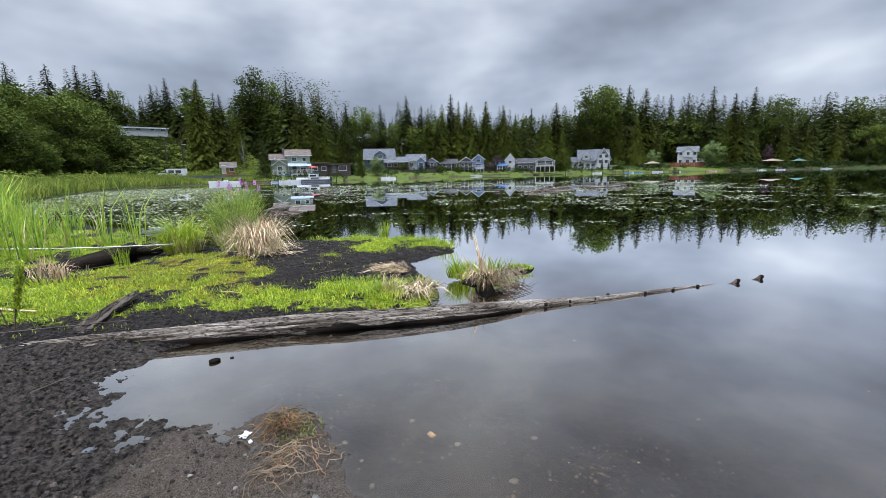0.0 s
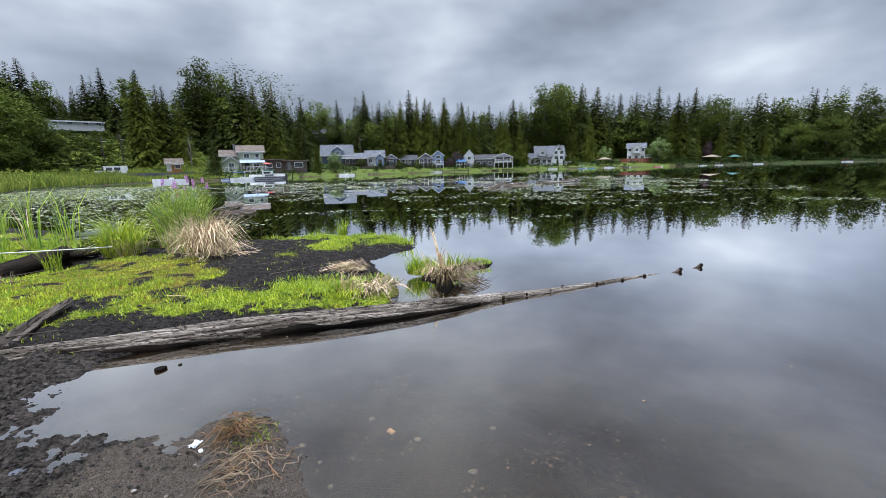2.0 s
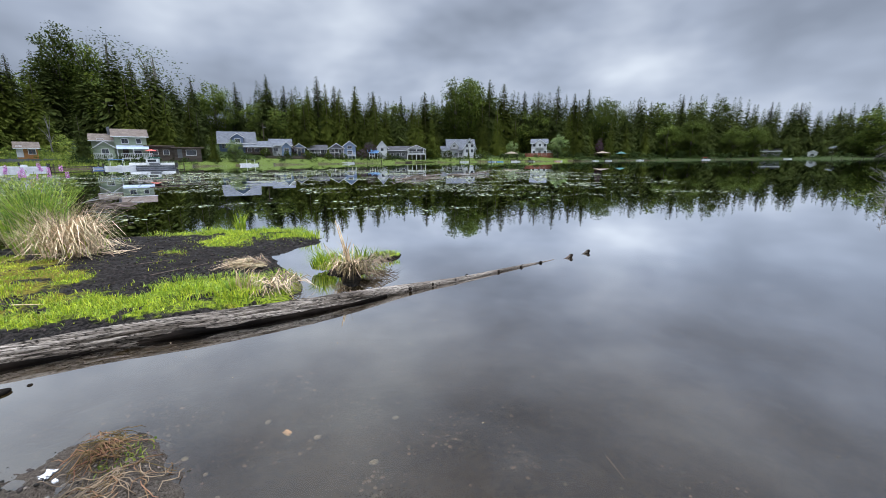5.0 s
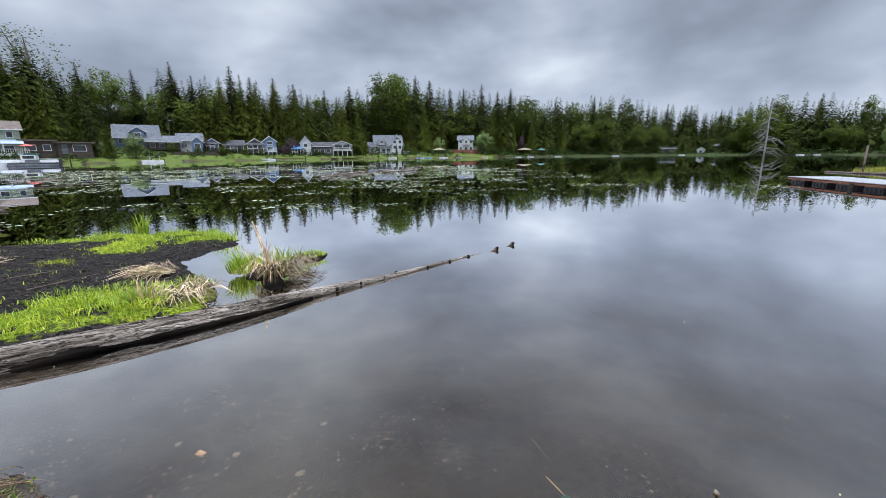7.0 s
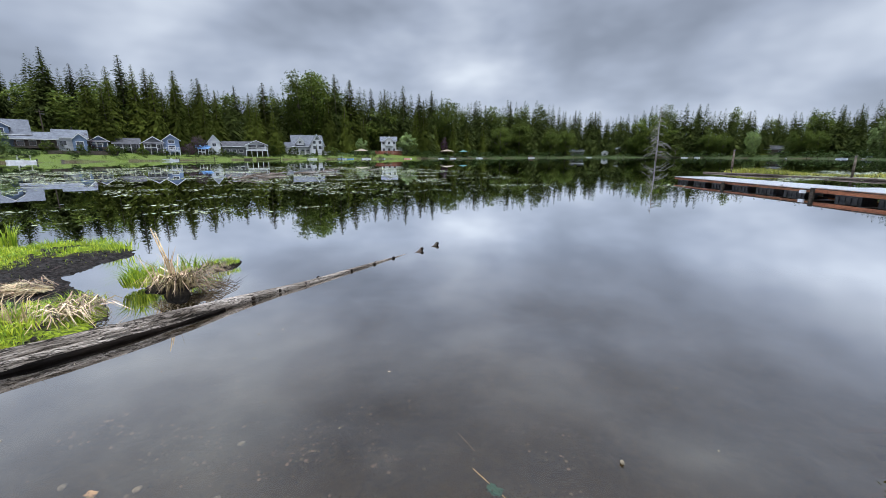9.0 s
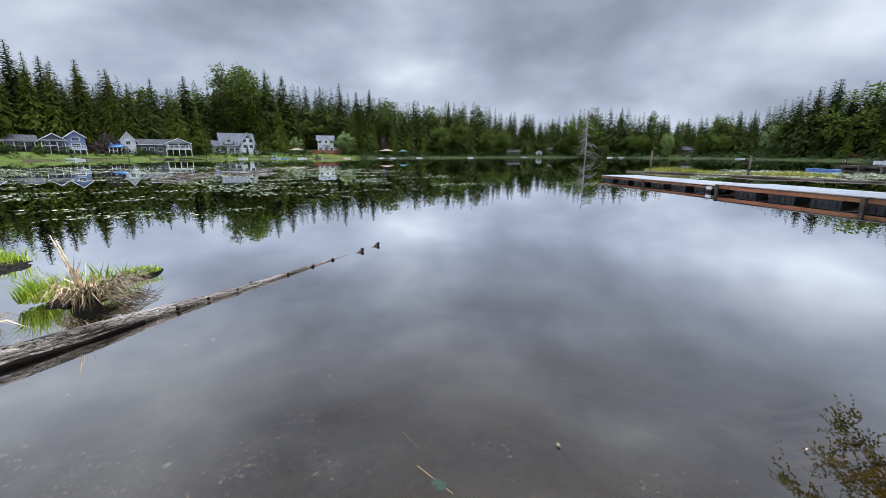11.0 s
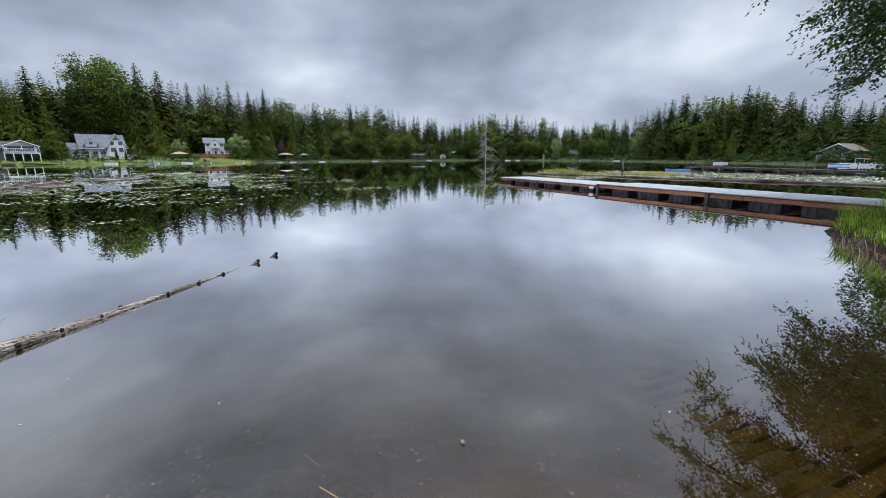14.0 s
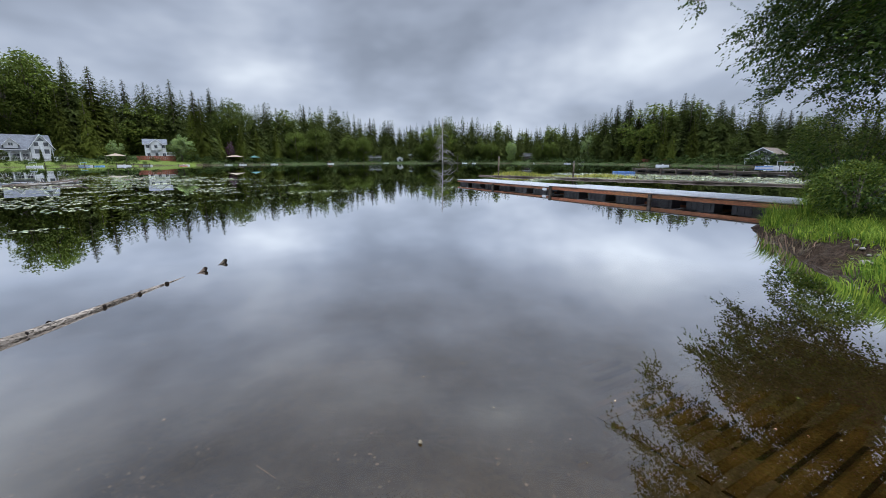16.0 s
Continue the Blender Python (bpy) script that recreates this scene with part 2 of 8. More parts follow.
M["tblue"] = mat("blue_tarpaulin", (0.05, 0.13, 0.29), (0.085, 0.19, 0.38), 0.6, 2, 12, 0.2, 0.2)
M["tteal"] = mat("pale_blue_awning", (0.19, 0.235, 0.31), (0.26, 0.305, 0.37), 0.6, 2, 12, 0.1, 0.1)
M["dgreen"] = mat("dark_green_canvas", (0.01, 0.06, 0.045), (0.02, 0.09, 0.07), 0.6, 2, 12, 0.1, 0.1)
M["tan"] = mat("tan_canvas", (0.12, 0.092, 0.06), (0.18, 0.14, 0.09), 0.7, 2, 12, 0.1, 0.1)
M["hull"] = mat("white_gelcoat", (0.45, 0.465, 0.485), (0.56, 0.575, 0.59), 0.3, 2, 12, 0, 0.06, grain=0.06)
M["alu"] = mat("dull_aluminium", (0.45, 0.46, 0.48), (0.58, 0.59, 0.6), 0.35, 3, 30, 0.1, 0.1, metal=0.8, grain=0.12)
M["dark"] = mat("black_rubber", (0.012, 0.012, 0.013), (0.025, 0.025, 0.026), 0.5, 3, 20, 0, 0.1)
M["red"] = mat("red_canvas", (0.35, 0.04, 0.03), (0.45, 0.07, 0.05), 0.6, 3, 20, 0.1, 0.1)
M["yellow"] = mat("yellow_plastic", (0.6, 0.36, 0.06), (0.72, 0.46, 0.1), 0.4, 3, 20, 0, 0.1)


def ground_material():
    m = bpy.data.materials.new("shore_ground")
    m.use_nodes = True
    nt = m.node_tree
    N, L = nt.nodes.new, nt.links.new
    b = nt.nodes["Principled BSDF"]
    co = N("ShaderNodeTexCoord")

    def noise(scale, detail=5, rough=0.55):
        n = N("ShaderNodeTexNoise")
        n.inputs["Scale"].default_value, n.inputs["Detail"].default_value, n.inputs["Roughness"].default_value = scale, detail, rough
        L(co.outputs["Object"], n.inputs["Vector"])
        return n.outputs[0]

    def two(fac, a, c, lo=0.4, hi=0.6):
        r = N("ShaderNodeValToRGB")
        r.color_ramp.elements[0].position, r.color_ramp.elements[0].color = lo, (*a, 1)
        r.color_ramp.elements[1].position, r.color_ramp.elements[1].color = hi, (*c, 1)
        L(fac, r.inputs[0])
        return r.outputs[0]

    def mixed(fac, a, c):
        x = N("ShaderNodeMix")
        x.data_type = "RGBA"
        L(fac, x.inputs["Factor"])
        L(a, x.inputs["A"])
        L(c, x.inputs["B"])
        return x.outputs["Result"]

    def mask(name, n, sharp=5.0):
        a = N("ShaderNodeAttribute")
        a.attribute_name = name
        s = N("ShaderNodeMath")
        s.operation = "MULTIPLY_ADD"
        L(n, s.inputs[0])
        s.inputs[1].default_value = 1.2
        s.inputs[2].default_value = -0.6
        t = N("ShaderNodeMath")
        t.operation = "ADD"
        L(a.outputs["Fac"], t.inputs[0])
        L(s.outputs[0], t.inputs[1])
        r = N("ShaderNodeMapRange")
        r.inputs["From Min"].default_value, r.inputs["From Max"].default_value = 0.5 - 0.5 / sharp, 0.5 + 0.5 / sharp
        L(t.outputs[0], r.inputs["Value"])
        return r.outputs[0]

    n_big, n_mid, n_fine, n_grit = noise(0.7), noise(5.0), noise(28.0, 6, 0.65), noise(120.0, 4, 0.7)
    mud = two(n_fine, (0.004, 0.0032, 0.0028), (0.052, 0.043, 0.036), 0.40, 0.63)
    grit = two(n_grit, (0.016, 0.0125, 0.0098), (0.112, 0.092, 0.074), 0.36, 0.70)
    peat = two(n_fine, (0.003, 0.0026, 0.0024), (0.036, 0.030, 0.027), 0.42, 0.68)
    moss = two(n_fine, (0.03, 0.045, 0.006), (0.21, 0.26, 0.018), 0.40, 0.64)
    amber = two(n_fine, (0.035, 0.028, 0.007), (0.17, 0.14, 0.02), 0.35, 0.65)
    dirt = two(n_fine, (0.008, 0.005, 0.0035), (0.050, 0.034, 0.023), 0.40, 0.64)
    bed = mixed(n_mid, two(n_fine, (0.012, 0.009, 0.004), (0.072, 0.056, 0.032), 0.36, 0.68), two(n_big, (0.022, 0.016, 0.007), (0.075, 0.058, 0.032), 0.35, 0.66))
    lawn = two(n_mid, (0.040, 0.060, 0.011), (0.082, 0.106, 0.020), 0.3, 0.7)
    brush = two(n_big, (0.013, 0.022, 0.006), (0.032, 0.046, 0.012), 0.35, 0.65)
    col = mixed(mask("grit", n_mid), mud, grit)
    col = mixed(mask("peat", n_mid), col, peat)
    col = mixed(mask("moss", noise(10.0, 4, 0.6), 3.5), col, mixed(mask("amber", noise(3.0)), moss, amber))
    col = mixed(mask("dirt", n_mid), col, dirt)
    col = mixed(mask("bed", n_fine, 3), col, bed)
    col = mixed(mask("far", n_big, 3), col, mixed(mask("brush", n_big), lawn, brush))
    L(col, b.inputs["Base Color"])
    wet = N("ShaderNodeMapRange")
    wet.inputs["From Min"].default_value, wet.inputs["From Max"].default_value = 0.35, 0.62
    wet.inputs["To Min"].default_value, wet.inputs["To Max"].default_value = 0.35, 0.95
    L(n_mid, wet.inputs["Value"])
    L(wet.outputs[0], b.inputs["Roughness"])
    b.inputs["Specular IOR Level"].default_value = 0.05
    add = N("ShaderNodeMath")
    add.operation = "MULTIPLY_ADD"
    L(n_grit, add.inputs[0])
    add.inputs[1].default_value = 0.35
    L(n_fine, add.inputs[2])
    bp = N("ShaderNodeBump")
    bp.inputs["Strength"].default_value, bp.inputs["Distance"].default_value = 0.9, 0.03
    L(add.outputs[0], bp.inputs["Height"])
    L(bp.outputs[0], b.inputs["Normal"])
    return m


def water_material():
    m = bpy.data.materials.new("lake_water")
    m.use_nodes = True
    nt = m.node_tree
    nt.nodes.clear()
    N, L = nt.nodes.new, nt.links.new
    geo = N("ShaderNodeNewGeometry")
    n1, n2 = N("ShaderNodeTexNoise"), N("ShaderNodeTexNoise")
    n1.inputs["Scale"].default_value, n1.inputs["Detail"].default_value = 1.6, 3
    n2.inputs["Scale"].default_value, n2.inputs["Detail"].default_value = 0.03, 2
    L(geo.outputs["Position"], n1.inputs["Vector"])
    L(geo.outputs["Position"], n2.inputs["Vector"])
    # wind riffle on the open water before the far shore
    ln = N("ShaderNodeVectorMath")
    ln.operation = "LENGTH"
    L(geo.outputs["Position"], ln.inputs[0])
    rf = N("ShaderNodeMapRange")
    rf.inputs["From Min"].default_value, rf.inputs["From Max"].default_value = 96, 112
    rf.inputs["To Min"].default_value, rf.inputs["To Max"].default_value = 0.0, 1.0
    wob = N("ShaderNodeMath")
    wob.operation = "MULTIPLY_ADD"
    L(n2.outputs[0], wob.inputs[0])
    wob.inputs[1].default_value = 60
    sh = N("ShaderNodeMath")
    sh.operation = "SUBTRACT"
    L(ln.outputs["Value"], sh.inputs[0])
    sh.inputs[1].default_value = 30
    L(sh.outputs[0], wob.inputs[2])
    L(wob.outputs[0], rf.inputs["Value"])
    rg = N("ShaderNodeMapRange")
    rg.inputs["To Min"].default_value, rg.inputs["To Max"].default_value = 0.006, 0.035
    L(rf.outputs[0], rg.inputs["Value"])
    bp = N("ShaderNodeBump")
    bp.inputs["Strength"].default_value, bp.inputs["Distance"].default_value = 0.02, 0.01
    L(n1.outputs[0], bp.inputs["Height"])
    gl, tr, fr, mx, out = N("ShaderNodeBsdfGlossy"), N("ShaderNodeBsdfTransparent"), N("ShaderNodeLayerWeight"), N("ShaderNodeMixShader"), N("ShaderNodeOutputMaterial")
    fr.inputs["Blend"].default_value = 0.5
    sq = N("ShaderNodeMath")
    sq.operation = "POWER"
    L(fr.outputs["Facing"], sq.inputs[0])
    sq.inputs[1].default_value = 2.85
    lim = N("ShaderNodeMath")
    lim.operation, lim.use_clamp = "MULTIPLY", True
    L(sq.outputs[0], lim.inputs[0])
    lim.inputs[1].default_value = 1.9
    L(rg.outputs[0], gl.inputs["Roughness"])
    gl.inputs["Color"].default_value = (0.97, 0.98, 1, 1)
    tr.inputs["Color"].default_value = (0.66, 0.59, 0.45, 1)
    L(bp.outputs[0], gl.inputs["Normal"])
    L(bp.outputs[0], fr.inputs["Normal"])
    L(lim.outputs[0], mx.inputs[0])
    L(tr.outputs[0], mx.inputs[1])
    L(gl.outputs[0], mx.inputs[2])
    L(mx.outputs[0], out.inputs[0])
    return m


M["ground"], M["water"] = ground_material(), water_material()

# ---- mesh helpers ----
rng = np.random.default_rng(7)


def part(name, verts, faces, material, parent=None, label="", smooth=False):
    me = bpy.data.meshes.new(name)
    me.from_pydata([tuple(v) for v in verts], [], [tuple(f) for f in faces])
    me.materials.append(material)
    if smooth:
        me.polygons.foreach_set("use_smooth", [True] * len(me.polygons))
    ob = new(name, me)
    if parent:
        ob.parent = parent
    return tagged(ob, label)


def mesh_np(name, verts, tris, material, smooth=False):
    """A mesh from arrays of corners and of equal-sided faces."""
    verts, tris = np.asarray(verts, dtype=np.float32), np.asarray(tris, dtype=np.int32)
    k = tris.shape[1]
    me = bpy.data.meshes.new(name)
    me.vertices.add(len(verts))
    me.vertices.foreach_set("co", verts.ravel())
    me.loops.add(tris.size)
    me.loops.foreach_set("vertex_index", tris.ravel())
    me.polygons.add(len(tris))
    me.polygons.foreach_set("loop_start", np.arange(0, tris.size, k, dtype=np.int32))
    me.materials.append(material)
    me.update(calc_edges=True)
    if smooth:
        me.polygons.foreach_set("use_smooth", np.ones(len(tris), dtype=bool))
    return me


def thing(name, m, label, category, group="", kind=""):
    ob = new(name)
    ob.matrix_basis = m
    return tagged(ob, label, category, group, kind)


def box(x0, x1, y0, y1, z0, z1):
    v = [(x, y, z) for x in (x0, x1) for y in (y0, y1) for z in (z0, z1)]
    return v, [(0, 1, 3, 2), (4, 6, 7, 5), (0, 4, 5, 1), (2, 3, 7, 6), (0, 2, 6, 4), (1, 5, 7, 3)]


def joined(*pieces):
    vs, fs = [], []
    for v, f in pieces:
        k = len(vs)
        vs += list(v)
        fs += [tuple(i + k for i in q) for q in f]
    return vs, fs


def tube(points, radii, sides=8, cap=True):
    """A round bar through the points."""
    pts = [Vector(p) for p in points]
    vs, fs = [], []
    for i, p in enumerate(pts):
        d = (pts[min(i + 1, len(pts) - 1)] - pts[max(i - 1, 0)]).normalized()
        a = d.orthogonal().normalized() if abs(d.z) > 0.99 else d.cross(Vector((0, 0, 1))).normalized()
        b = d.cross(a)
        r = radii[i] if hasattr(radii, "__len__") else radii
        vs += [tuple(p + (a * math.cos(6.28318 * k / sides) + b * math.sin(6.28318 * k / sides)) * r) for k in range(sides)]
    for i in range(len(pts) - 1):
        for k in range(sides):
            k2 = (k + 1) % sides
            fs.append((i * sides + k, i * sides + k2, (i + 1) * sides + k2, (i + 1) * sides + k))
    if cap:
        fs += [tuple(range(sides))[::-1], tuple((len(pts) - 1) * sides + k for k in range(sides))]
    return vs, fs


@functools.lru_cache(None)
def noise_table(seed):
    return np.random.default_rng(1000 + seed).random((256, 256))


def vnoise(x, y, seed=0):
    """Smooth value noise in the plane, 0 to 1."""
    table = noise_table(seed)
    xi, yi = np.floor(x).astype(int), np.floor(y).astype(int)
    fx, fy = x - xi, y - yi
    fx, fy = fx * fx * (3 - 2 * fx), fy * fy * (3 - 2 * fy)
    a, b = table[xi % 256, yi % 256], table[(xi + 1) % 256, yi % 256]
    c, d = table[xi % 256, (yi + 1) % 256], table[(xi + 1) % 256, (yi + 1) % 256]
    return (a * (1 - fx) + b * fx) * (1 - fy) + (c * (1 - fx) + d * fx) * fy


def fnoise(x, y, scale, octaves=4, seed=0):
    t, amp, tot = 0, 1.0, 0.0
    for o in range(octaves):
        t = t + vnoise(x * scale * 2**o + 17.3 * o, y * scale * 2**o - 9.1 * o, seed + o) * amp
        tot, amp = tot + amp, amp * 0.5
    return t / tot


# ---- the lake's outline, round the water's edge ----
NEAR_SHORE = [(-2.52, 3.3), (-2.43, 3.02), (-2.12, 2.68), (-1.85, 2.58), (-1.55, 2.44), (-1.28, 2.5), (-1.03, 2.57), (-0.80, 2.56), (-0.58, 2.3), (-0.44, 1.98),
              (-0.15, 1.4), (0.3, 0.8), (0.7, 0.1), (1.0, -0.9), (1.3, -2.2), (2.3, -3.4), (4.2, -3.5), (6.1, -3.21), (6.96, -3.46),
              (7.85, -3.48), (8.11, -3.25), (9.57, -3.5), (10.74, -3.35), (12.2, -3.6), (13.4, -4.6), (16, -8), (24, -16), (40, -28)]
FAR_SHORE = [(115, 95), (108, 120), (104, 132), (98, 160), (91, 182), (85, 235), (72, 268), (61, 260), (54, 212), (47, 190), (43, 172),
             (33, 156), (24, 146), (10, 130), (-3, 114), (-11, 104), (-18, 95), (-26, 97), (-32, 84), (-38, 64), (-41, 50), (-44, 36)]
WEST_SHORE = [(-22, 20), (-14, 16.5), (-9.5, 13.5), (-7.3, 11.2), (-6.5, 9.2), (-6.25, 7.3), (-5.75, 7.0), (-5.3, 7.6), (-5.5, 9.1), (-4.3, 9.6),
              (-3.04, 9.9), (-1.47, 10.1), (0.3, 9.5), (0.69, 8.76), (0.62, 8.0), (-0.26, 7.19), (-0.1, 6.5), (0.15, 5.79), (0.25, 5.0),
              (-0.1, 4.55), (-1.65, 4.15), (-2.1, 3.98), (-2.38, 3.76), (-2.46, 3.52)]
LAKE = np.array(NEAR_SHORE + [polar(a, d) for a, d in FAR_SHORE] + WEST_SHORE)


def shore_distance(x, y):
    """Distance to the water's edge: above zero on land, below on the water."""
    d2, inside = np.full(x.shape, 1e12), np.zeros(x.shape, bool)
    for (x0, y0), (x1, y1) in zip(LAKE, np.roll(LAKE, -1, axis=0)):
        ex, ey = x1 - x0, y1 - y0
        t = np.clip(((x - x0) * ex + (y - y0) * ey) / (ex * ex + ey * ey), 0, 1)
        d2 = np.minimum(d2, (x - x0 - t * ex) ** 2 + (y - y0 - t * ey) ** 2)
        cross = ((y0 > y) != (y1 > y)) & (x < (x1 - x0) * (y - y0) / (y1 - y0 + 1e-12) + x0)
        inside ^= cross
    d = np.sqrt(d2)
    return np.where(inside, -d, d)


def smooth(a, b, v):
    t = np.clip((v - a) / (b - a), 0, 1)
    return t * t * (3 - 2 * t)


HILL_AZ = [-180, -75, -50, -40, -33, -22, -12, -4, 4, 14, 22, 30, 40, 50, 60, 75, 85, 95, 110, 125, 180]
HILL_SLOPE = [0.02, 0.02, 0.06, 0.13, 0.25, 0.16, 0.12, 0.10, 0.08, 0.07, 0.06, 0.05, 0.04, 0.05, 0.06, 0.06, 0.05, 0.03, 0.03, 0.02, 0.02]


LAWN_AZ = [-180, -45, -32, -22, -12, -5, 5, 12, 16, 22, 28, 34, 42, 55, 75, 95, 110, 180]
LAWN_SLOPE = [0.02, 0.08, 0.07, 0.09, 0.08, 0.13, 0.11, 0.09, 0.05, 0.06, 0.07, 0.10, 0.08, 0.05, 0.04, 0.05, 0.03, 0.02]


def height(x, y):
    """The ground's height, and its distance from the water's edge."""
    x, y = np.asarray(x, float), np.asarray(y, float)
    r = np.hypot(x, y)
    near = 1 - smooth(14, 40, r)
    front = smooth(3.7, 3.2, y) * smooth(2.0, 0.5, x)
    s = shore_distance(x, y) + near * ((fnoise(x, y, 2.2, 3, 5) - 0.5) * (0.35 - 0.25 * front) + (fnoise(x, y, 9.0, 3, 6) - 0.5) * 0.16)
    az = np.degrees(np.arctan2(x, y))
    land, wet = np.maximum(s, 0), np.maximum(-s, 0)
    mud = smooth(3.7, 3.2, y) * smooth(-0.5, -1.4, x)
    z_near = (0.085 - 0.045 * mud) * (1 - np.exp(-land / (0.22 + 0.3 * mud))) + 0.09 * (1 - np.exp(-land / 2.0))
    right = smooth(5, 8, x) * smooth(-2, -3.5, y)
    z_near = z_near + right * 0.38 * (1 - np.exp(-land / 0.7))
    lumps = (fnoise(x, y, 5.5, 4, 11) - 0.5) * 0.11 + (fnoise(x, y, 19, 3, 21) - 0.5) * 0.05
    lumps = lumps + mud * (0.03 * (0.3 - np.abs(fnoise(x, y, 7.0, 4, 15) - 0.5) * 3.0) + 0.06 * (fnoise(x, y, 26.0, 3, 17) - 0.5) + 0.035 * (0.25 - np.abs(fnoise(x, y, 13.0, 3, 18) - 0.5) * 2.4))
    z_near = z_near + lumps * np.maximum(smooth(0.0, 0.25, land), 0.6 * mud) * (0.55 + 0.45 * smooth(4.5, 3.2, y))
    slope = np.interp(az, HILL_AZ, HILL_SLOPE)
    inland = np.maximum(land - 14, 0)
    lawn = np.interp(az, LAWN_AZ, LAWN_SLOPE)
    z_far = 0.45 * (1 - np.exp(-land / 1.0)) + lawn * 30 * (1 - np.exp(-land / 30)) + slope * 90 * (1 - np.exp(-inland / 90))
    z_far = z_far + (fnoise(x, y, 0.05, 3, 31) - 0.5) * 2.0 * smooth(5, 30, land)
    z_bed = -0.11 * (1 - np.exp(-wet / 0.5)) - 0.45 * (1 - np.exp(-wet / 3.5)) - 2.0 * smooth(5, 30, wet)
    z_bed = z_bed + (fnoise(x, y, 3.0, 3, 41) - 0.5) * 0.05 * smooth(0.0, 0.6, wet)
    z_bed = z_bed * (1 - 0.55 * mud * np.exp(-wet / 0.6)) + 0.45 * lumps * mud * near * np.exp(-wet / 0.25)
    z = np.where(s > 0, near * z_near + (1 - near) * z_far, z_bed)
    return z, s


def ground_z(x, y):
    return float(height(np.array([x]), np.array([y]))[0][0])


def blob(x, y, cx, cy, rx, ry, soft=0.5):
    return 1 - smooth(1 - soft, 1 + soft, np.hypot((x - cx) / rx, (y - cy) / ry))


def green_cover(x, y):
    """Where moss and short grass grow on the black peat, 0 to 1."""
    g = blob(x, y, -4.5, 5.6, 1.9, 1.35) + blob(x, y, -4.4, 7.2, 1.1, 0.9) + 0.8 * blob(x, y, -3.3, 6.4, 0.9, 0.9)
    g = g + 1.1 * blob(x, y, -0.7, 5.0, 1.25, 0.62) + 0.8 * blob(x, y, -2.0, 5.0, 0.9, 0.45)
    g = g + 1.0 * blob(x, y, -0.2, 8.9, 1.15, 0.7) + 0.7 * blob(x, y, -1.4, 9.6, 1.4, 0.45) + 0.8 * blob(x, y, -0.9, 8.1, 0.6, 0.5)
    g = g + 0.5 * blob(x, y, -1.8, 7.4, 0.5, 0.3) + 0.8 * blob(x, y, -7.5, 5.2, 2.6, 1.6) + 1.0 * blob(x, y, -9, 9.5, 3.2, 3.2)
    g = g + 1.0 * blob(x, y, 11.5, -5.2, 5.5, 1.7, 0.3) + blob(x, y, 6.4, -4.1, 1.4, 0.75, 0.3)
    g = g * np.clip(2.6 * fnoise(x, y, 3.4, 5, 51) - 0.55, 0, 2)
    return np.clip(g, 0, 1)


def build_ground():
    wide = np.radians(np.concatenate([np.linspace(-62, 128, 620), np.linspace(128, 298, 48)[1:-1]]))
    rings = np.concatenate([[0.02], np.linspace(0.35, 1.3, 9), np.linspace(1.3, 5.2, 165)[1:], np.linspace(5.2, 13, 95)[1:], np.geomspace(13, 4200, 120)[1:]])
    a, r = np.meshgrid(wide, rings)
    x, y = r * np.sin(a), r * np.cos(a)
    z, s = height(x.ravel(), y.ravel())
    n, k = len(wide), len(rings)
    i, j = np.meshgrid(np.arange(k - 1), np.arange(n), indexing="ij")
    j2 = (j + 1) % n
    quads = np.stack([i * n + j, (i + 1) * n + j, (i + 1) * n + j2, i * n + j2], axis=-1).reshape(-1, 4)[:, ::-1]
    xs, ys, rr = x.ravel(), y.ravel(), r.ravel()
    me = mesh_np("ground", np.stack([xs, ys, z], axis=1), quads, M["ground"], True)
    green = green_cover(xs, ys)
    peat = smooth(3.5, 4.0, ys) * (1 - smooth(2.0, 3.0, xs)) * (1 - smooth(15, 30, rr))
    masks = {
        "moss": green * (s > 0.02),
        "amber": 0.3 + 0.6 * blob(xs, ys, -3.6, 7.0, 1.8, 1.2) + 0.6 * blob(xs, ys, -2.4, 7.3, 1.0, 0.5) + 0.25 * blob(xs, ys, -3.4, 5.4, 1.6, 0.5),
        "peat": peat,
        "dirt": smooth(4.0, 6.0, xs) * smooth(-2.6, -3.2, ys) * (1 - smooth(18, 24, rr)),
        "grit": 0.85 * smooth(2.9, 2.2, ys) * smooth(-2.3, -1.2, xs) * (xs < 4),
        "bed": smooth(0.02, -0.12, s) * smooth(0.01, -0.03, z),
        "far": smooth(20, 40, rr) * (s > 0),
        "brush": smooth(9, 22, s) + smooth(-22, -30, np.degrees(np.arctan2(xs, ys))) * 0.8 + smooth(36, 42, np.degrees(np.arctan2(xs, ys))),
    }
    for name, v in masks.items():
        at = me.attributes.new(name, "FLOAT", "POINT")
        at.data.foreach_set("value", np.clip(v, 0, 1).astype(np.float32))
    tagged(new("ground", me), "dark muddy lake shore with moss, rising to wooded banks", "ground", kind="structure")


def build_water():
    a = np.radians(np.linspace(0, 360, 97)[:-1])
    vs = [(0, 0, 0)] + [(300 * math.sin(t), 300 * math.cos(t), 0) for t in a]
    ob = part("water", vs, [(0, 1 + (i + 1) % 96, 1 + i) for i in range(96)], M["water"])
    tagged(ob, "calm dark lake water mirroring trees and clouds", "water", kind="structure")


build_ground()
build_water()

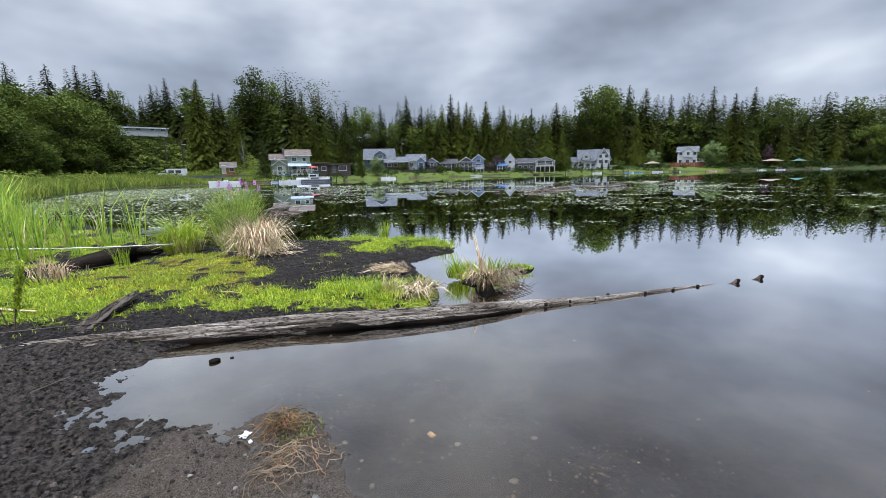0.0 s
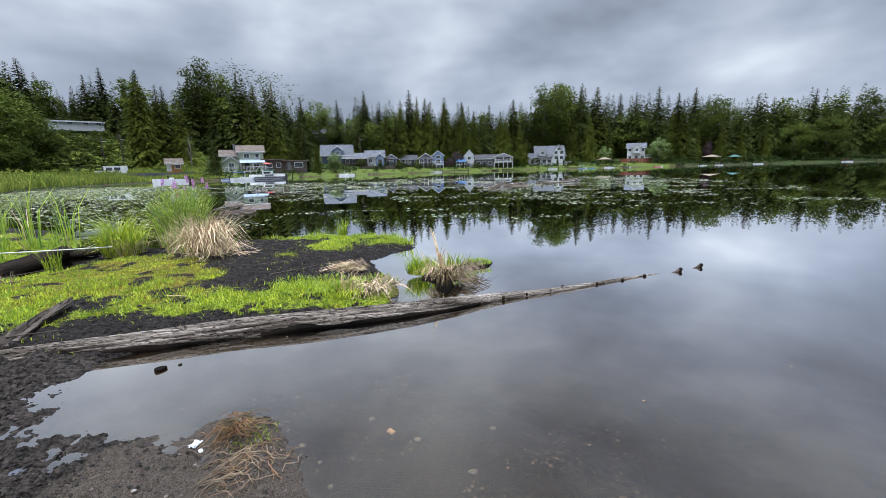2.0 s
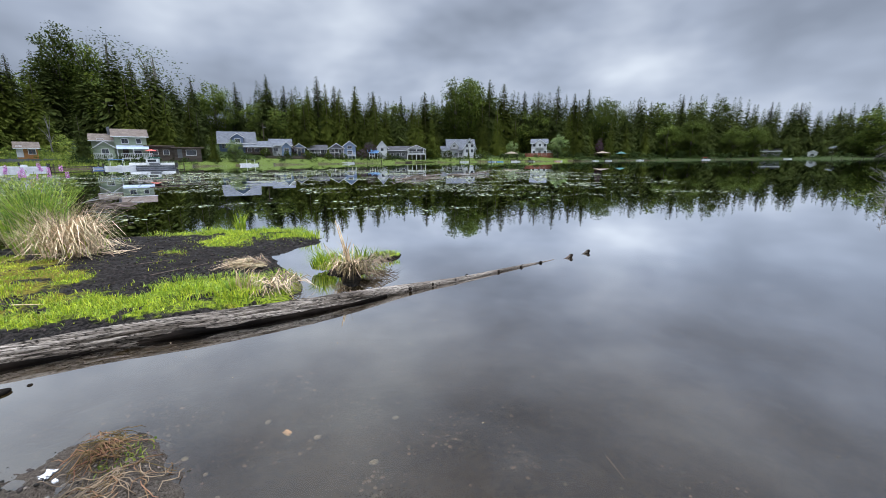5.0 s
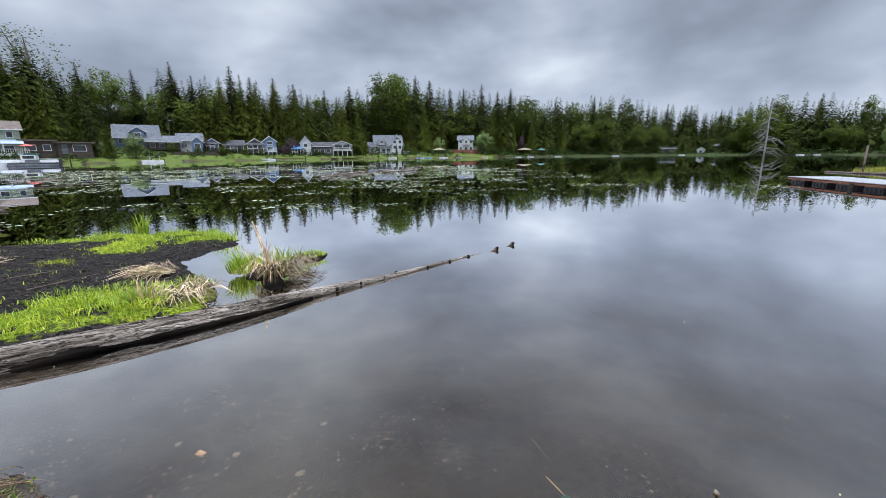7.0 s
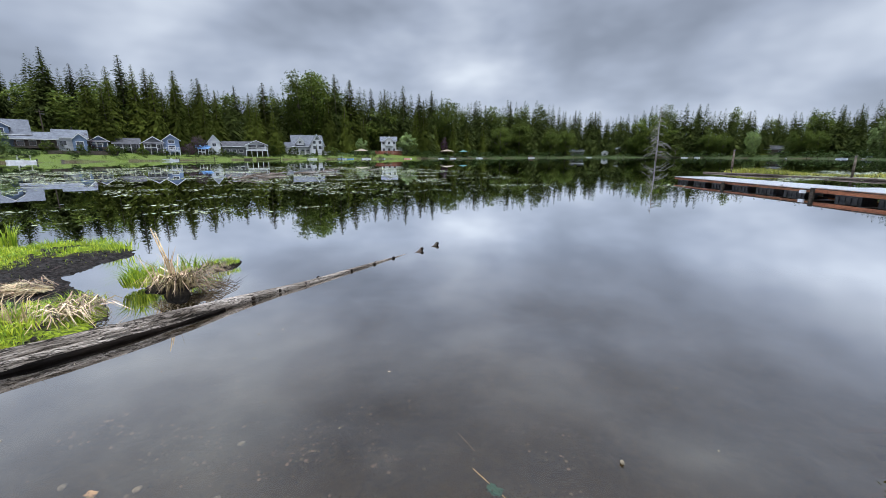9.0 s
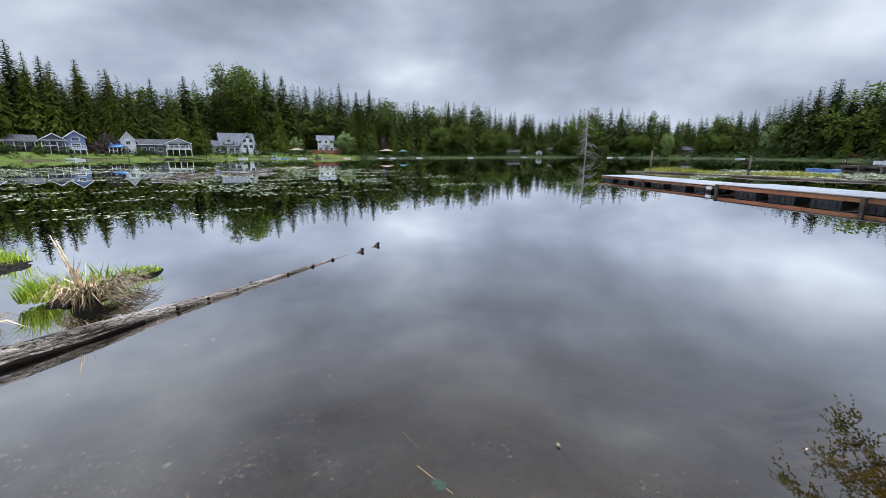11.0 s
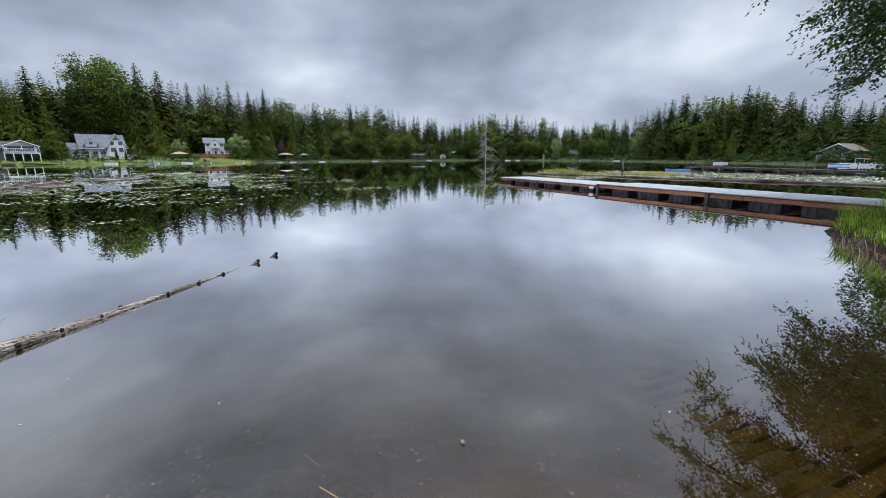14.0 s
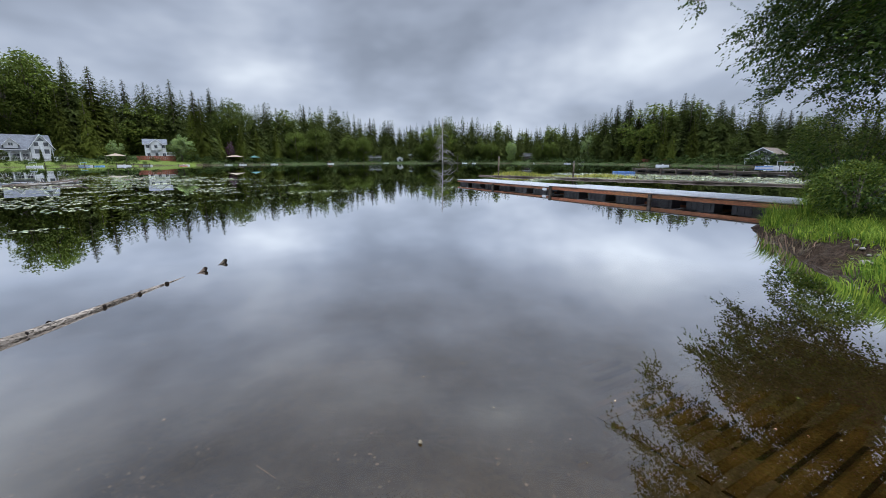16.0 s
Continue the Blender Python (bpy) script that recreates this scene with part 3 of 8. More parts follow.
# ---- trees ----
def sprays(base, direc, length, width, droop, lift, g):
    """Flat pointed sprays: base points, unit directions (n, 3), lengths and widths."""
    n = len(base)
    up = np.array([0, 0, 1.0])
    side = np.cross(direc, up)
    side /= np.linalg.norm(side, axis=1, keepdims=True) + 1e-9
    roll = g.normal(0, 0.4, (n, 1))
    side = side * np.cos(roll) + up * np.sin(roll)
    mid = base + direc * (length * 0.5)[:, None] + side * (width * 0.5)[:, None] - up * (droop * length * 0.12)[:, None]
    mid2 = base + direc * (length * 0.55)[:, None] - side * (width * 0.5)[:, None] - up * (droop * length * 0.12)[:, None]
    tip = base + direc * length[:, None] - up * (droop * length * 0.5)[:, None] + up * (lift * length)[:, None]
    v = np.stack([base, mid, tip, mid2], axis=1).reshape(-1, 3)
    f = np.arange(4 * n).reshape(n, 4)
    return v, f


def conifer_mesh(seed, fullness, narrow, bare, ragged, levels=58, fine=1.0):
    """Crown of a conifer one unit high: boughs at uneven heights, each hung with short drooping sprays that shrink towards the tip."""
    g = np.random.default_rng(seed)
    base, direc, ln, wd = [], [], [], []
    for i in range(levels):
        t = i / (levels - 1)
        reach = narrow * ((1 - t) ** 0.84 * (0.70 + 0.30 * min(1, t * 5)) + 0.007) * g.uniform(1 - ragged, 1 + ragged * 0.45)
        boughs = max(3, int(fullness * (0.35 + 0.65 * (1 - t))))
        a0 = g.uniform(0, 6.28)
        for b in range(boughs):
            zc = bare + (0.985 - bare) * t ** 0.9 + g.normal(0, 0.009) * (1 - t)
            a = a0 + 6.283 * b / boughs + g.normal(0, 0.25)
            L = reach * g.uniform(0.55, 1.12)
            pitch = -0.42 + 0.62 * t + g.normal(0, 0.13)
            # the bough itself, a slender drooping fan
            base.append(np.array([0, 0, zc + 0.012 * (1 - t)]))
            direc.append((math.cos(a), math.sin(a), pitch - 0.15))
            ln.append(L * 0.9)
            wd.append(L * g.uniform(0.2, 0.34) + 0.008)
            steps = max(2, int(round((8.5 * (1 - t) + 1.6) * fine)))
            for k in range(steps):
                u = 0.28 + 0.72 * (k + g.uniform(0.2, 0.9)) / steps
                off = g.normal(0, 0.16 * L * u)
                p = np.array([math.cos(a) * L * u - math.sin(a) * off, math.sin(a) * L * u + math.cos(a) * off, zc + L * u * pitch - 0.22 * L * u * u + g.normal(0, 0.004)])
                base.append(p)
                h = a + g.normal(0, 0.75)
                direc.append((math.cos(h), math.sin(h), g.uniform(-1.25, -0.15) + 0.75 * t))
                size = (0.42 + 0.68 * (1 - t)) / fine ** 0.5
                ln.append(g.uniform(0.022, 0.046) * size)
                wd.append(g.uniform(0.008, 0.019) * size)
    # the leader
    base.append(np.array([0, 0, 0.955]))
    direc.append((0.0, 0.03, 1.0))
    ln.append(0.045)
    wd.append(0.006)
    direc = np.array(direc)
    direc /= np.linalg.norm(direc, axis=1, keepdims=True)
    return sprays(np.array(base), direc, np.array(ln), np.array(wd), 0.6, 0.0, g)


def leafy_mesh(seed, clumps, spread, low, per=46, size=0.026, tall=0.5):
    """Crown of a broadleaf tree one unit high: clumps of small leaves round the ends of limbs."""
    g = np.random.default_rng(seed)
    c = []
    while len(c) < clumps:
        p = g.uniform(-1, 1, 3)
        if 0.25 < np.linalg.norm(p) < 1:
            c.append((p[0] * spread, p[1] * spread, low + (1 - low) * (0.5 + 0.5 * p[2]) * 0.94))
    c = np.array(c)
    rad = g.uniform(0.05, 0.11, clumps)
    cen = np.repeat(c, per, axis=0)
    off = g.normal(0, 1, (clumps * per, 3))
    off /= np.linalg.norm(off, axis=1, keepdims=True)
    off[:, 2] *= 0.65
    base = cen + off * np.repeat(rad, per)[:, None] * g.uniform(0.55, 1.1, (clumps * per, 1))
    d = off + g.normal(0, 0.6, off.shape)
    d /= np.linalg.norm(d, axis=1, keepdims=True)
    n = len(base)
    v, f = sprays(base, d, g.uniform(0.7, 1.5, n) * size, g.uniform(0.6, 1.2, n) * size, 0.3, 0.0, g)
    v[:, 2] = np.clip(v[:, 2], 0.02, 1.0)
    return v, f, c


def limbs_mesh(seed, tips, low, r0):
    """Trunk with limbs that reach to some of the clumps."""
    g = np.random.default_rng(seed)
    pieces = [tube([(0, 0, -0.02), (0.01, 0, 0.2), (-0.008, 0.01, 0.5), (0.01, 0.0, 0.86)], [r0, r0 * 0.8, r0 * 0.55, r0 * 0.15], 7)]
    for p in tips[:: max(1, len(tips) // 9)]:
        z0 = max(low * 0.7, p[2] * 0.55)
        pieces.append(tube([(0, 0, z0), (p[0] * 0.5, p[1] * 0.5, (z0 + p[2]) / 2 + 0.02), tuple(p)], [r0 * 0.4, r0 * 0.26, r0 * 0.08], 5))
    return joined(*pieces)


def crown_normals(v, f, centre, lift):
    """Turn every spray's face outwards, and give its corners normals that lean towards the crown's own outward direction, so that it is lit as one mass."""
    v, f = np.asarray(v), np.asarray(f).copy()
    q = v[f]
    c = q.mean(axis=1)
    o = c - np.array(centre)
    if lift is not None:
        o[:, 2] = 0
    o /= np.linalg.norm(o, axis=1, keepdims=True) + 1e-6
    if lift is not None:
        o[:, 2] = lift
    n = np.cross(q[:, 2] - q[:, 0], q[:, 3] - q[:, 1])
    n /= np.linalg.norm(n, axis=1, keepdims=True) + 1e-12
    back = (n * o).sum(axis=1) < 0
    f[back] = f[back][:, ::-1]
    n[back] *= -1
    m = o * 0.7 + n * 0.45
    m /= np.linalg.norm(m, axis=1, keepdims=True)
    nv = np.zeros_like(v)
    nv[f.ravel()] = np.repeat(m, 4, axis=0)
    return f, nv


def set_normals(me, nv):
    me.polygons.foreach_set("use_smooth", np.ones(len(me.polygons), dtype=bool))
    me.normals_split_custom_set_from_vertices(nv.astype(np.float32))


CROWNS, WOOD_CROWNS = {}, {}


def tree_kind(kind, seed):
    """Shared meshes of one variant: trunk and crown, one unit high."""
    key = (kind, seed)
    if key in CROWNS:
        return CROWNS[key]
    if kind in ("fir", "cedar", "spruce"):
        fullness, narrow, bare, ragged = {"fir": (11, 0.165, 0.1, 0.42), "cedar": (14, 0.195, 0.02, 0.2), "spruce": (12, 0.18, 0.03, 0.3)}[kind]
        v, f = conifer_mesh(seed, fullness, narrow, bare, ragged, 52, 0.8)
        f, nv = crown_normals(v, f, (0, 0, 0), 0.55)
        wv, wf = conifer_mesh(seed + 50, fullness * 0.8, narrow * 1.15, bare, ragged, 46, 0.8)
        WOOD_CROWNS[key] = (wv, *crown_normals(wv, wf, (0, 0, 0), 0.55))
        tv, tf = tube([(0, 0, -0.03), (0, 0, 0.5), (0, 0, 0.97)], [0.016, 0.010, 0.002], 6)
        cm = M["cedar"] if kind == "cedar" else M["fir"]
    else:
        clumps, spread, low, per, size = {"maple": (120, 0.34, 0.04, 80, 0.023), "cotton": (110, 0.18, 0.10, 66, 0.02), "shrub": (46, 0.48, 0.0, 70, 0.042),
                                          "willow": (90, 0.42, 0.02, 80, 0.03), "maroon": (60, 0.42, 0.06, 70, 0.027), "sparse": (70, 0.2, 0.3, 16, 0.013)}[kind]
        v, f, tips = leafy_mesh(seed, clumps, spread, low, per, size)
        tv, tf = limbs_mesh(seed, tips, low, 0.02)
        f, nv = crown_normals(v, f, (0, 0, 0.35 + 0.3 * low), None)
        wv, wf = leafy_mesh(seed + 50, 70, spread, low, 44, size * 1.4)[:2]
        WOOD_CROWNS[key] = (wv, *crown_normals(wv, wf, (0, 0, 0.35), None))
        cm = {"willow": M["willow"], "maroon": M["maroon"]}.get(kind, M["leaf"])
    trunk = bpy.data.meshes.new("trunk")
    trunk.from_pydata(tv, [], tf)
    trunk.materials.append(M["pale_bark"] if kind == "sparse" else M["bark"])
    crown = mesh_np("crown", v, f, cm)
    set_normals(crown, nv)
    CROWNS[key] = (trunk, crown)
    return CROWNS[key]


TREE_WORDS = {
    "fir": ("conifer_tree", "tall dark green fir on the lake shore", "tree"),
    "cedar": ("cedar_tree", "broad dense green cedar near the lake shore", "tree"),
    "spruce": ("spruce_tree", "dark spruce with boughs down to the ground", "tree"),
    "maple": ("broadleaf_tree", "full round green broadleaf tree on the bank", "tree"),
    "cotton": ("cottonwood_tree", "tall narrow cottonwood with light green leaves", "tree"),
    "sparse": ("thin_crowned_tree", "pale grey tree with a thin leaf crown", "tree"),
    "shrub": ("shrub", "rounded green shrub growing on the bank", "shrub"),
    "willow": ("willow_tree", "small yellow-green willow at the water's edge", "tree"),
    "maroon": ("maroon_tree", "dark maroon-leaved ornamental tree on a lawn", "tree"),
}


def tree(kind, az, d, top_slope=None, h=None, wide=1.0, seed=None):
    """A tree by bearing and distance; its height from its top's slope seen from the shore, or given."""
    x, y = polar(az, d)
    z = max(ground_z(x, y), 0.1)
    if h is None:
        h = d * top_slope + 1.6 - z
    seed = int(rng.integers(0, 4)) if seed is None else seed
    trunk, crown = tree_kind(kind, seed)
    name, label, cat = TREE_WORDS[kind]
    m = pose(x, y, z - 0.1, 0, 0, float(rng.uniform(0, 360))) @ Matrix.Diagonal((h * wide, h * wide, h, 1))
    ob = thing(name, m, label, cat, {"shrub": "shrubs on the far bank"}.get(kind, "trees round the lake"))
    for me, nm in ((trunk, "trunk"), (crown, "crown")):
        p = new(nm, me)
        p.parent = ob
    return ob


# skyline trees: bearing, slope of the top, distance behind the water's edge, kind
SHORE_AZ = [a for a, d in reversed(FAR_SHORE)]
SHORE_D = [d for a, d in reversed(FAR_SHORE)]


def shore_at(az):
    return float(np.interp(az, SHORE_AZ, SHORE_D))


SKYLINE_LEFT = [(-41.9, .194, 62, "fir"), (-39.1, .197, 62, "fir"), (-36.9, .201, 60, "fir"), (-35.4, .195, 54, "spruce"), (-30.8, .179, 112, "fir"),
                (-29.4, .194, 112, "fir"), (-27.6, .181, 108, "fir"), (-26.4, .196, 40, "cedar"), (-24.2, .17, 55, "fir"), (-20.5, .238, 60, "cotton"),
                (-16.7, .229, 64, "sparse"), (-12.7, .215, 66, "sparse"), (-18.6, .21, 60, "cotton"), (-14.8, .185, 40, "cedar"), (-9.4, .162, 55, "fir"),
                (-7.3, .157, 70, "maple"), (-4.9, .157, 75, "fir"), (-1.4, .178, 60, "fir"), (0.6, .156, 55, "fir"), (4.6, .180, 34, "spruce"),
                (6.7, .161, 40, "cedar"), (9.3, .162, 36, "cedar"), (11.6, .151, 40, "cedar")]
SKYLINE_MID = [(15.3, .142, 70, "fir"), (18.5, .151, 26, "cedar"), (22.5, .188, 40, "cotton"), (24.3, .191, 44, "cotton"), (27.1, .177, 40, "fir"),
               (29.0, .166, 44, "cedar"), (31.7, .149, 50, "fir"), (33.5, .149, 40, "fir"), (35.9, .157, 40, "fir"), (38.0, .139, 22, "cedar"),
               (39.7, .147, 40, "fir"), (41.7, .129, 30, "maple"), (43.6, .108, 40, "cotton"), (45.5, .122, 40, "fir"), (46.9, .114, 36, "fir"),
               (50.2, .122, 40, "fir"), (54.2, .118, 50, "cotton"), (58.5, .098, 50, "fir"), (60.9, .094, 60, "fir"), (63.9, .083, 60, "fir")]
SKYLINE_RIGHT = [(69.0, .105, 60, "cotton"), (72.2, .101, 90, "fir"), (75.7, .095, 80, "cotton"), (77.0, .083, 60, "fir"), (79.5, .075, 70, "fir"),
                 (82.5, .082, 60, "cotton"), (84.5, .084, 50, "fir"), (85.7, .085, 40, "fir"), (90.6, .119, 34, "spruce"), (92.0, .129, 34, "spruce"),
                 (94.7, .121, 34, "fir"), (96.3, .125, 40, "fir"), (97.8, .136, 36, "spruce"), (99.5, .121, 36, "fir"), (101.4, .118, 36, "spruce"),
                 (102.5, .106, 36, "fir"), (105.0, .108, 50, "fir"), (106.8, .096, 50, "fir"), (108.4, .089, 50, "cedar"), (111, .085, 50, "fir"), (114, .08, 50, "fir")]
for group in (SKYLINE_LEFT, SKYLINE_MID, SKYLINE_RIGHT):
    for az, slope, back, kind in group:
        tree(kind, az, shore_at(az) + back, slope, wide={"maple": 0.9, "cotton": 0.85, "fir": 1.3 if az < 88 else 1.5}.get(kind, 1.5))


# the rest of the wood: one joined mass of trees behind and between them
def build_woods():
    g = np.random.default_rng(3)
    sky_az = [t[0] for t in SKYLINE_LEFT + SKYLINE_MID + SKYLINE_RIGHT]
    sky = sorted((t[0], t[1]) for t in SKYLINE_LEFT + SKYLINE_MID + SKYLINE_RIGHT)
    for label, kinds, cmat, count in (("dense mixed conifers covering the hills behind the lake", ("fir", "cedar", "spruce"), M["fir"], 380),
                                      ("mixed broadleaf woodland between the conifers", ("maple", "cotton"), M["leaf"], 22)):
        vs, fs, ns, k = [], [], [], 0
        for i in range(count):
            az = -58 + 180 * (i + g.uniform(0, 1)) / count
            d = shore_at(az) + (g.uniform(40, 84) if az < 38 else g.uniform(26, 80) if i % 3 else g.uniform(18, 34))
            if -34.6 < az < -28.6 or -8.4 < az < -2.4:
                d = g.uniform(195, 230)
            top = np.interp(az, [a for a, s in sky], [s for a, s in sky]) * (g.uniform(0.72, 0.97) if az < 38 else g.uniform(0.86, 1.04))
            x, y = polar(az, d)
            z = ground_z(x, y)
            h = max(6.0, d * top + 1.6 - z)
            key = (kinds[int(g.integers(len(kinds)))], int(g.integers(4)))
            tree_kind(*key)
            v, f, nv = WOOD_CROWNS[key]
            a = g.uniform(0, 6.28)
            w = h * g.uniform(1.1, 1.5)
            q = np.stack([(v[:, 0] * math.cos(a) - v[:, 1] * math.sin(a)) * w + x, (v[:, 0] * math.sin(a) + v[:, 1] * math.cos(a)) * w + y, v[:, 2] * h + z - 0.2], axis=1)
            vs.append(q)
            ns.append(np.stack([nv[:, 0] * math.cos(a) - nv[:, 1] * math.sin(a), nv[:, 0] * math.sin(a) + nv[:, 1] * math.cos(a), nv[:, 2]], axis=1))
            fs.append(f + k)
            k += len(v)
        me = mesh_np("woods", np.concatenate(vs), np.concatenate(fs), cmat)
        set_normals(me, np.concatenate(ns))
        tagged(new("woods", me), label, "woods", kind="stuff")


build_woods()

# ---- plants and wood of the near shore ----
def blades(pos, h, w, lean, heading=None, bend=0.6, seed=0):
    """Narrow pointed leaves: base points (n, 3), heights, widths, lean of the tip as a share of the height."""
    g = np.random.default_rng(seed)
    n = len(pos)
    a = g.uniform(0, 6.283, n) if heading is None else heading
    out = np.stack([np.cos(a), np.sin(a), np.zeros(n)], axis=1)
    f = a + g.uniform(0, 3.14, n)
    side = np.stack([np.cos(f), np.sin(f), np.zeros(n)], axis=1) * (w / 2)[:, None]
    up = np.array([0, 0, 1.0])
    mid = pos + up * (h * 0.55)[:, None] + out * (h * lean * (1 - bend) * 0.5)[:, None]
    tip = pos + up * (h * np.sqrt(np.maximum(0.05, 1 - (lean * 0.8) ** 2)))[:, None] + out * (h * lean)[:, None]
    v = np.stack([pos - side, pos + side, mid - side * 0.8, mid + side * 0.8, tip], axis=1).reshape(-1, 3)
    k = np.arange(n)[:, None] * 5
    tri = np.concatenate([k + np.array([[0, 1, 3]]), k + np.array([[0, 3, 2]]), k + np.array([[2, 3, 4]])], axis=1).reshape(-1, 3)
    return v, tri


def scatter(n, cx, cy, rx, ry, g, power=0.5):
    r, a = g.random(n) ** power, g.uniform(0, 6.283, n)
    return cx + rx * r * np.cos(a), cy + ry * r * np.sin(a), r


def clump(name, x, y, n, h, spread, lean, material, width, seed, z=None, parent=None, label="", tilt=0.55):
    """A bunch of leaves that spread from a small base."""
    g = np.random.default_rng(seed)
    px, py, r = scatter(n, 0, 0, spread, spread, g)
    head = np.arctan2(py, px) + g.normal(0, tilt, n)
    pos = np.stack([px, py, np.zeros(n)], axis=1)
    hh = h * (0.35 + 0.75 * g.random(n) ** 0.8) * (1 - 0.2 * r)
    v, t = blades(pos, hh, width * g.uniform(0.6, 1.3, n), np.clip(lean * (0.25 + r) * g.uniform(0.5, 1.5, n), 0.02, 1.15), head, 0.6, seed)
    ob = new(name, mesh_np(name, v, t, material))
    if parent:
        ob.parent = parent
    else:
        ob.location = (x, y, ground_z(x, y) - 0.02 if z is None else z)
    return tagged(ob, label)


def tussock(name, x, y, label, category, layers, seed, z=None):
    """A tussock of several kinds of leaves: layers of (part, count, height, spread, lean, material, width)."""
    ob = thing(name, pose(x, y, max(ground_z(x, y), 0.0) - 0.02 if z is None else z), label, category)
    for i, (nm, n, h, sp, lean, mt, w) in enumerate(layers):
        clump(nm, 0, 0, n, h, sp, lean, M[mt], w, seed * 10 + i, parent=ob, tilt=1.1)
    return ob


LOG_LINE = [(-4.75, 3.52), (-3.9, 3.70), (-3.0, 3.84), (-2.0, 3.99), (-1.2, 4.12), (-0.4, 4.20), (0.3, 4.28), (0.8, 4.39), (1.2, 4.51), (1.75, 4.65), (2.1, 4.71), (2.8, 4.88), (3.3, 4.99), (3.7, 5.09), (4.05, 5.20)]
LOG_RADIUS = [0.083, 0.087, 0.095, 0.10, 0.104, 0.102, 0.094, 0.085, 0.066, 0.044, 0.037, 0.030, 0.023, 0.014, 0.006]
LOG_Z = [0.04, 0.045, 0.05, 0.055, 0.06, 0.058, 0.047, 0.035, 0.025, 0.016, 0.012, 0.008, 0.005, 0.002, -0.002]


def log_at(x):
    """Centre and radius of the long log at x."""
    xs = [p[0] for p in LOG_LINE]
    return np.interp(x, xs, [p[1] for p in LOG_LINE]), np.interp(x, xs, LOG_Z), np.interp(x, xs, LOG_RADIUS)


def near_log():
    """The long half-sunk trunk: a tapered, furrowed log with cracks, a dark strip that paints shade on its wet
    underside, and branch stubs.
    """
    ob = thing("fallen_log", pose(-4.75, 3.50, 0), "long weathered grey log half sunk at the water's edge", "log")
    nx, na = 620, 52
    xw = np.linspace(-4.75, 4.05, nx)[:, None] * np.ones((1, na))
    a = np.linspace(0, 2 * math.pi, na, endpoint=False)[None, :] * np.ones((nx, 1))
    cy, cz, rad = log_at(xw)
    thick = smooth(0.03, 0.08, rad)
    furrow = fnoise(xw * 1.1 + 40, a * 5.5, 1.0, 4, 61) - 0.5
    crack = np.abs(fnoise(xw * 0.5 + 40, a * 8.0, 1.0, 3, 71) - 0.5)
    split = np.abs(fnoise(xw * 0.9 + 40, a * 15.0, 1.0, 2, 77) - 0.5)
    r = rad * (1 + 0.24 * furrow * (0.4 + 0.6 * thick) - thick * (0.34 * np.exp(-(crack / 0.03) ** 2) + 0.16 * np.exp(-(split / 0.035) ** 2)) + 0.16 * (fnoise(xw * 1.6 + 40, a * 0.8, 1, 3, 81) - 0.5))
    cy = cy + 0.018 * np.sin(xw * 2.1) * smooth(-3, 1, xw) * smooth(4.0, 3.4, xw)
    v = np.stack([xw + 4.75, cy - 3.50 + r * np.cos(a), cz + r * np.sin(a)], axis=-1)
    i, j = np.meshgrid(np.arange(nx - 1), np.arange(na), indexing="ij")
    q = np.stack([i * na + j, (i + 1) * na + j, (i + 1) * na + (j + 1) % na, i * na + (j + 1) % na], axis=-1).reshape(-1, 4)
    trunk = new("trunk", mesh_np("trunk", v.reshape(-1, 3), q, M["log"], True))
    trunk.parent = ob
    # dark strip that puts the wet underside's shade into colour, with a ragged upper edge
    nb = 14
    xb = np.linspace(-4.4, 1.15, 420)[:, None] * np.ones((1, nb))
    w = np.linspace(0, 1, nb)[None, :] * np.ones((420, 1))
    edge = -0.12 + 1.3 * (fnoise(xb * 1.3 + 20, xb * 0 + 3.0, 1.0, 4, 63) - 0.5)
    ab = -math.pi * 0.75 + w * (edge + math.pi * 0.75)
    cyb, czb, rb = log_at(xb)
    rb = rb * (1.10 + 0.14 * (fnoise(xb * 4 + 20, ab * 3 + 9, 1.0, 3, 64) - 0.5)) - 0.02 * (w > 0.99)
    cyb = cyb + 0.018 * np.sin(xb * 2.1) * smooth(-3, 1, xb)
    # the strip faces the open water, on the side away from the peat
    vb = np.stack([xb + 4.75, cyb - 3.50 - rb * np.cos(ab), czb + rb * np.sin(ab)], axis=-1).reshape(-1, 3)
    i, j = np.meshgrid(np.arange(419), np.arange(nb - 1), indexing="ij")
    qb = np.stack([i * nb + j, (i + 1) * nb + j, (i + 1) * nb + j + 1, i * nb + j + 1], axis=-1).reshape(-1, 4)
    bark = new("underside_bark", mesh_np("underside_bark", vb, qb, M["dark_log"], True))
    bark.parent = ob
    tagged(bark, "black strip along the wet underside, its shade put into the colour")
    g = random.Random(4)
    for x in (1.46, 1.78, 2.12, 2.34, 2.86, 3.30, 3.36, 3.72):
        y0, z0, r0 = (float(n) for n in log_at(x))
        side = 1 if x in (2.34, 3.36) else -1
        p0 = Vector((x + 4.75, y0 - 3.50 + side * r0 * 0.6, z0 + r0 * 0.25))
        p1 = p0 + Vector((g.uniform(-0.012, 0.012), side * (r0 * 0.5 + 0.012), g.uniform(-0.01, 0.022)))
        part("knot", *tube([p0, (p0 + p1) / 2, p1], [0.02, 0.026, 0.014], 7), M["dark_log"], ob, "dark branch stub", True)
    return ob


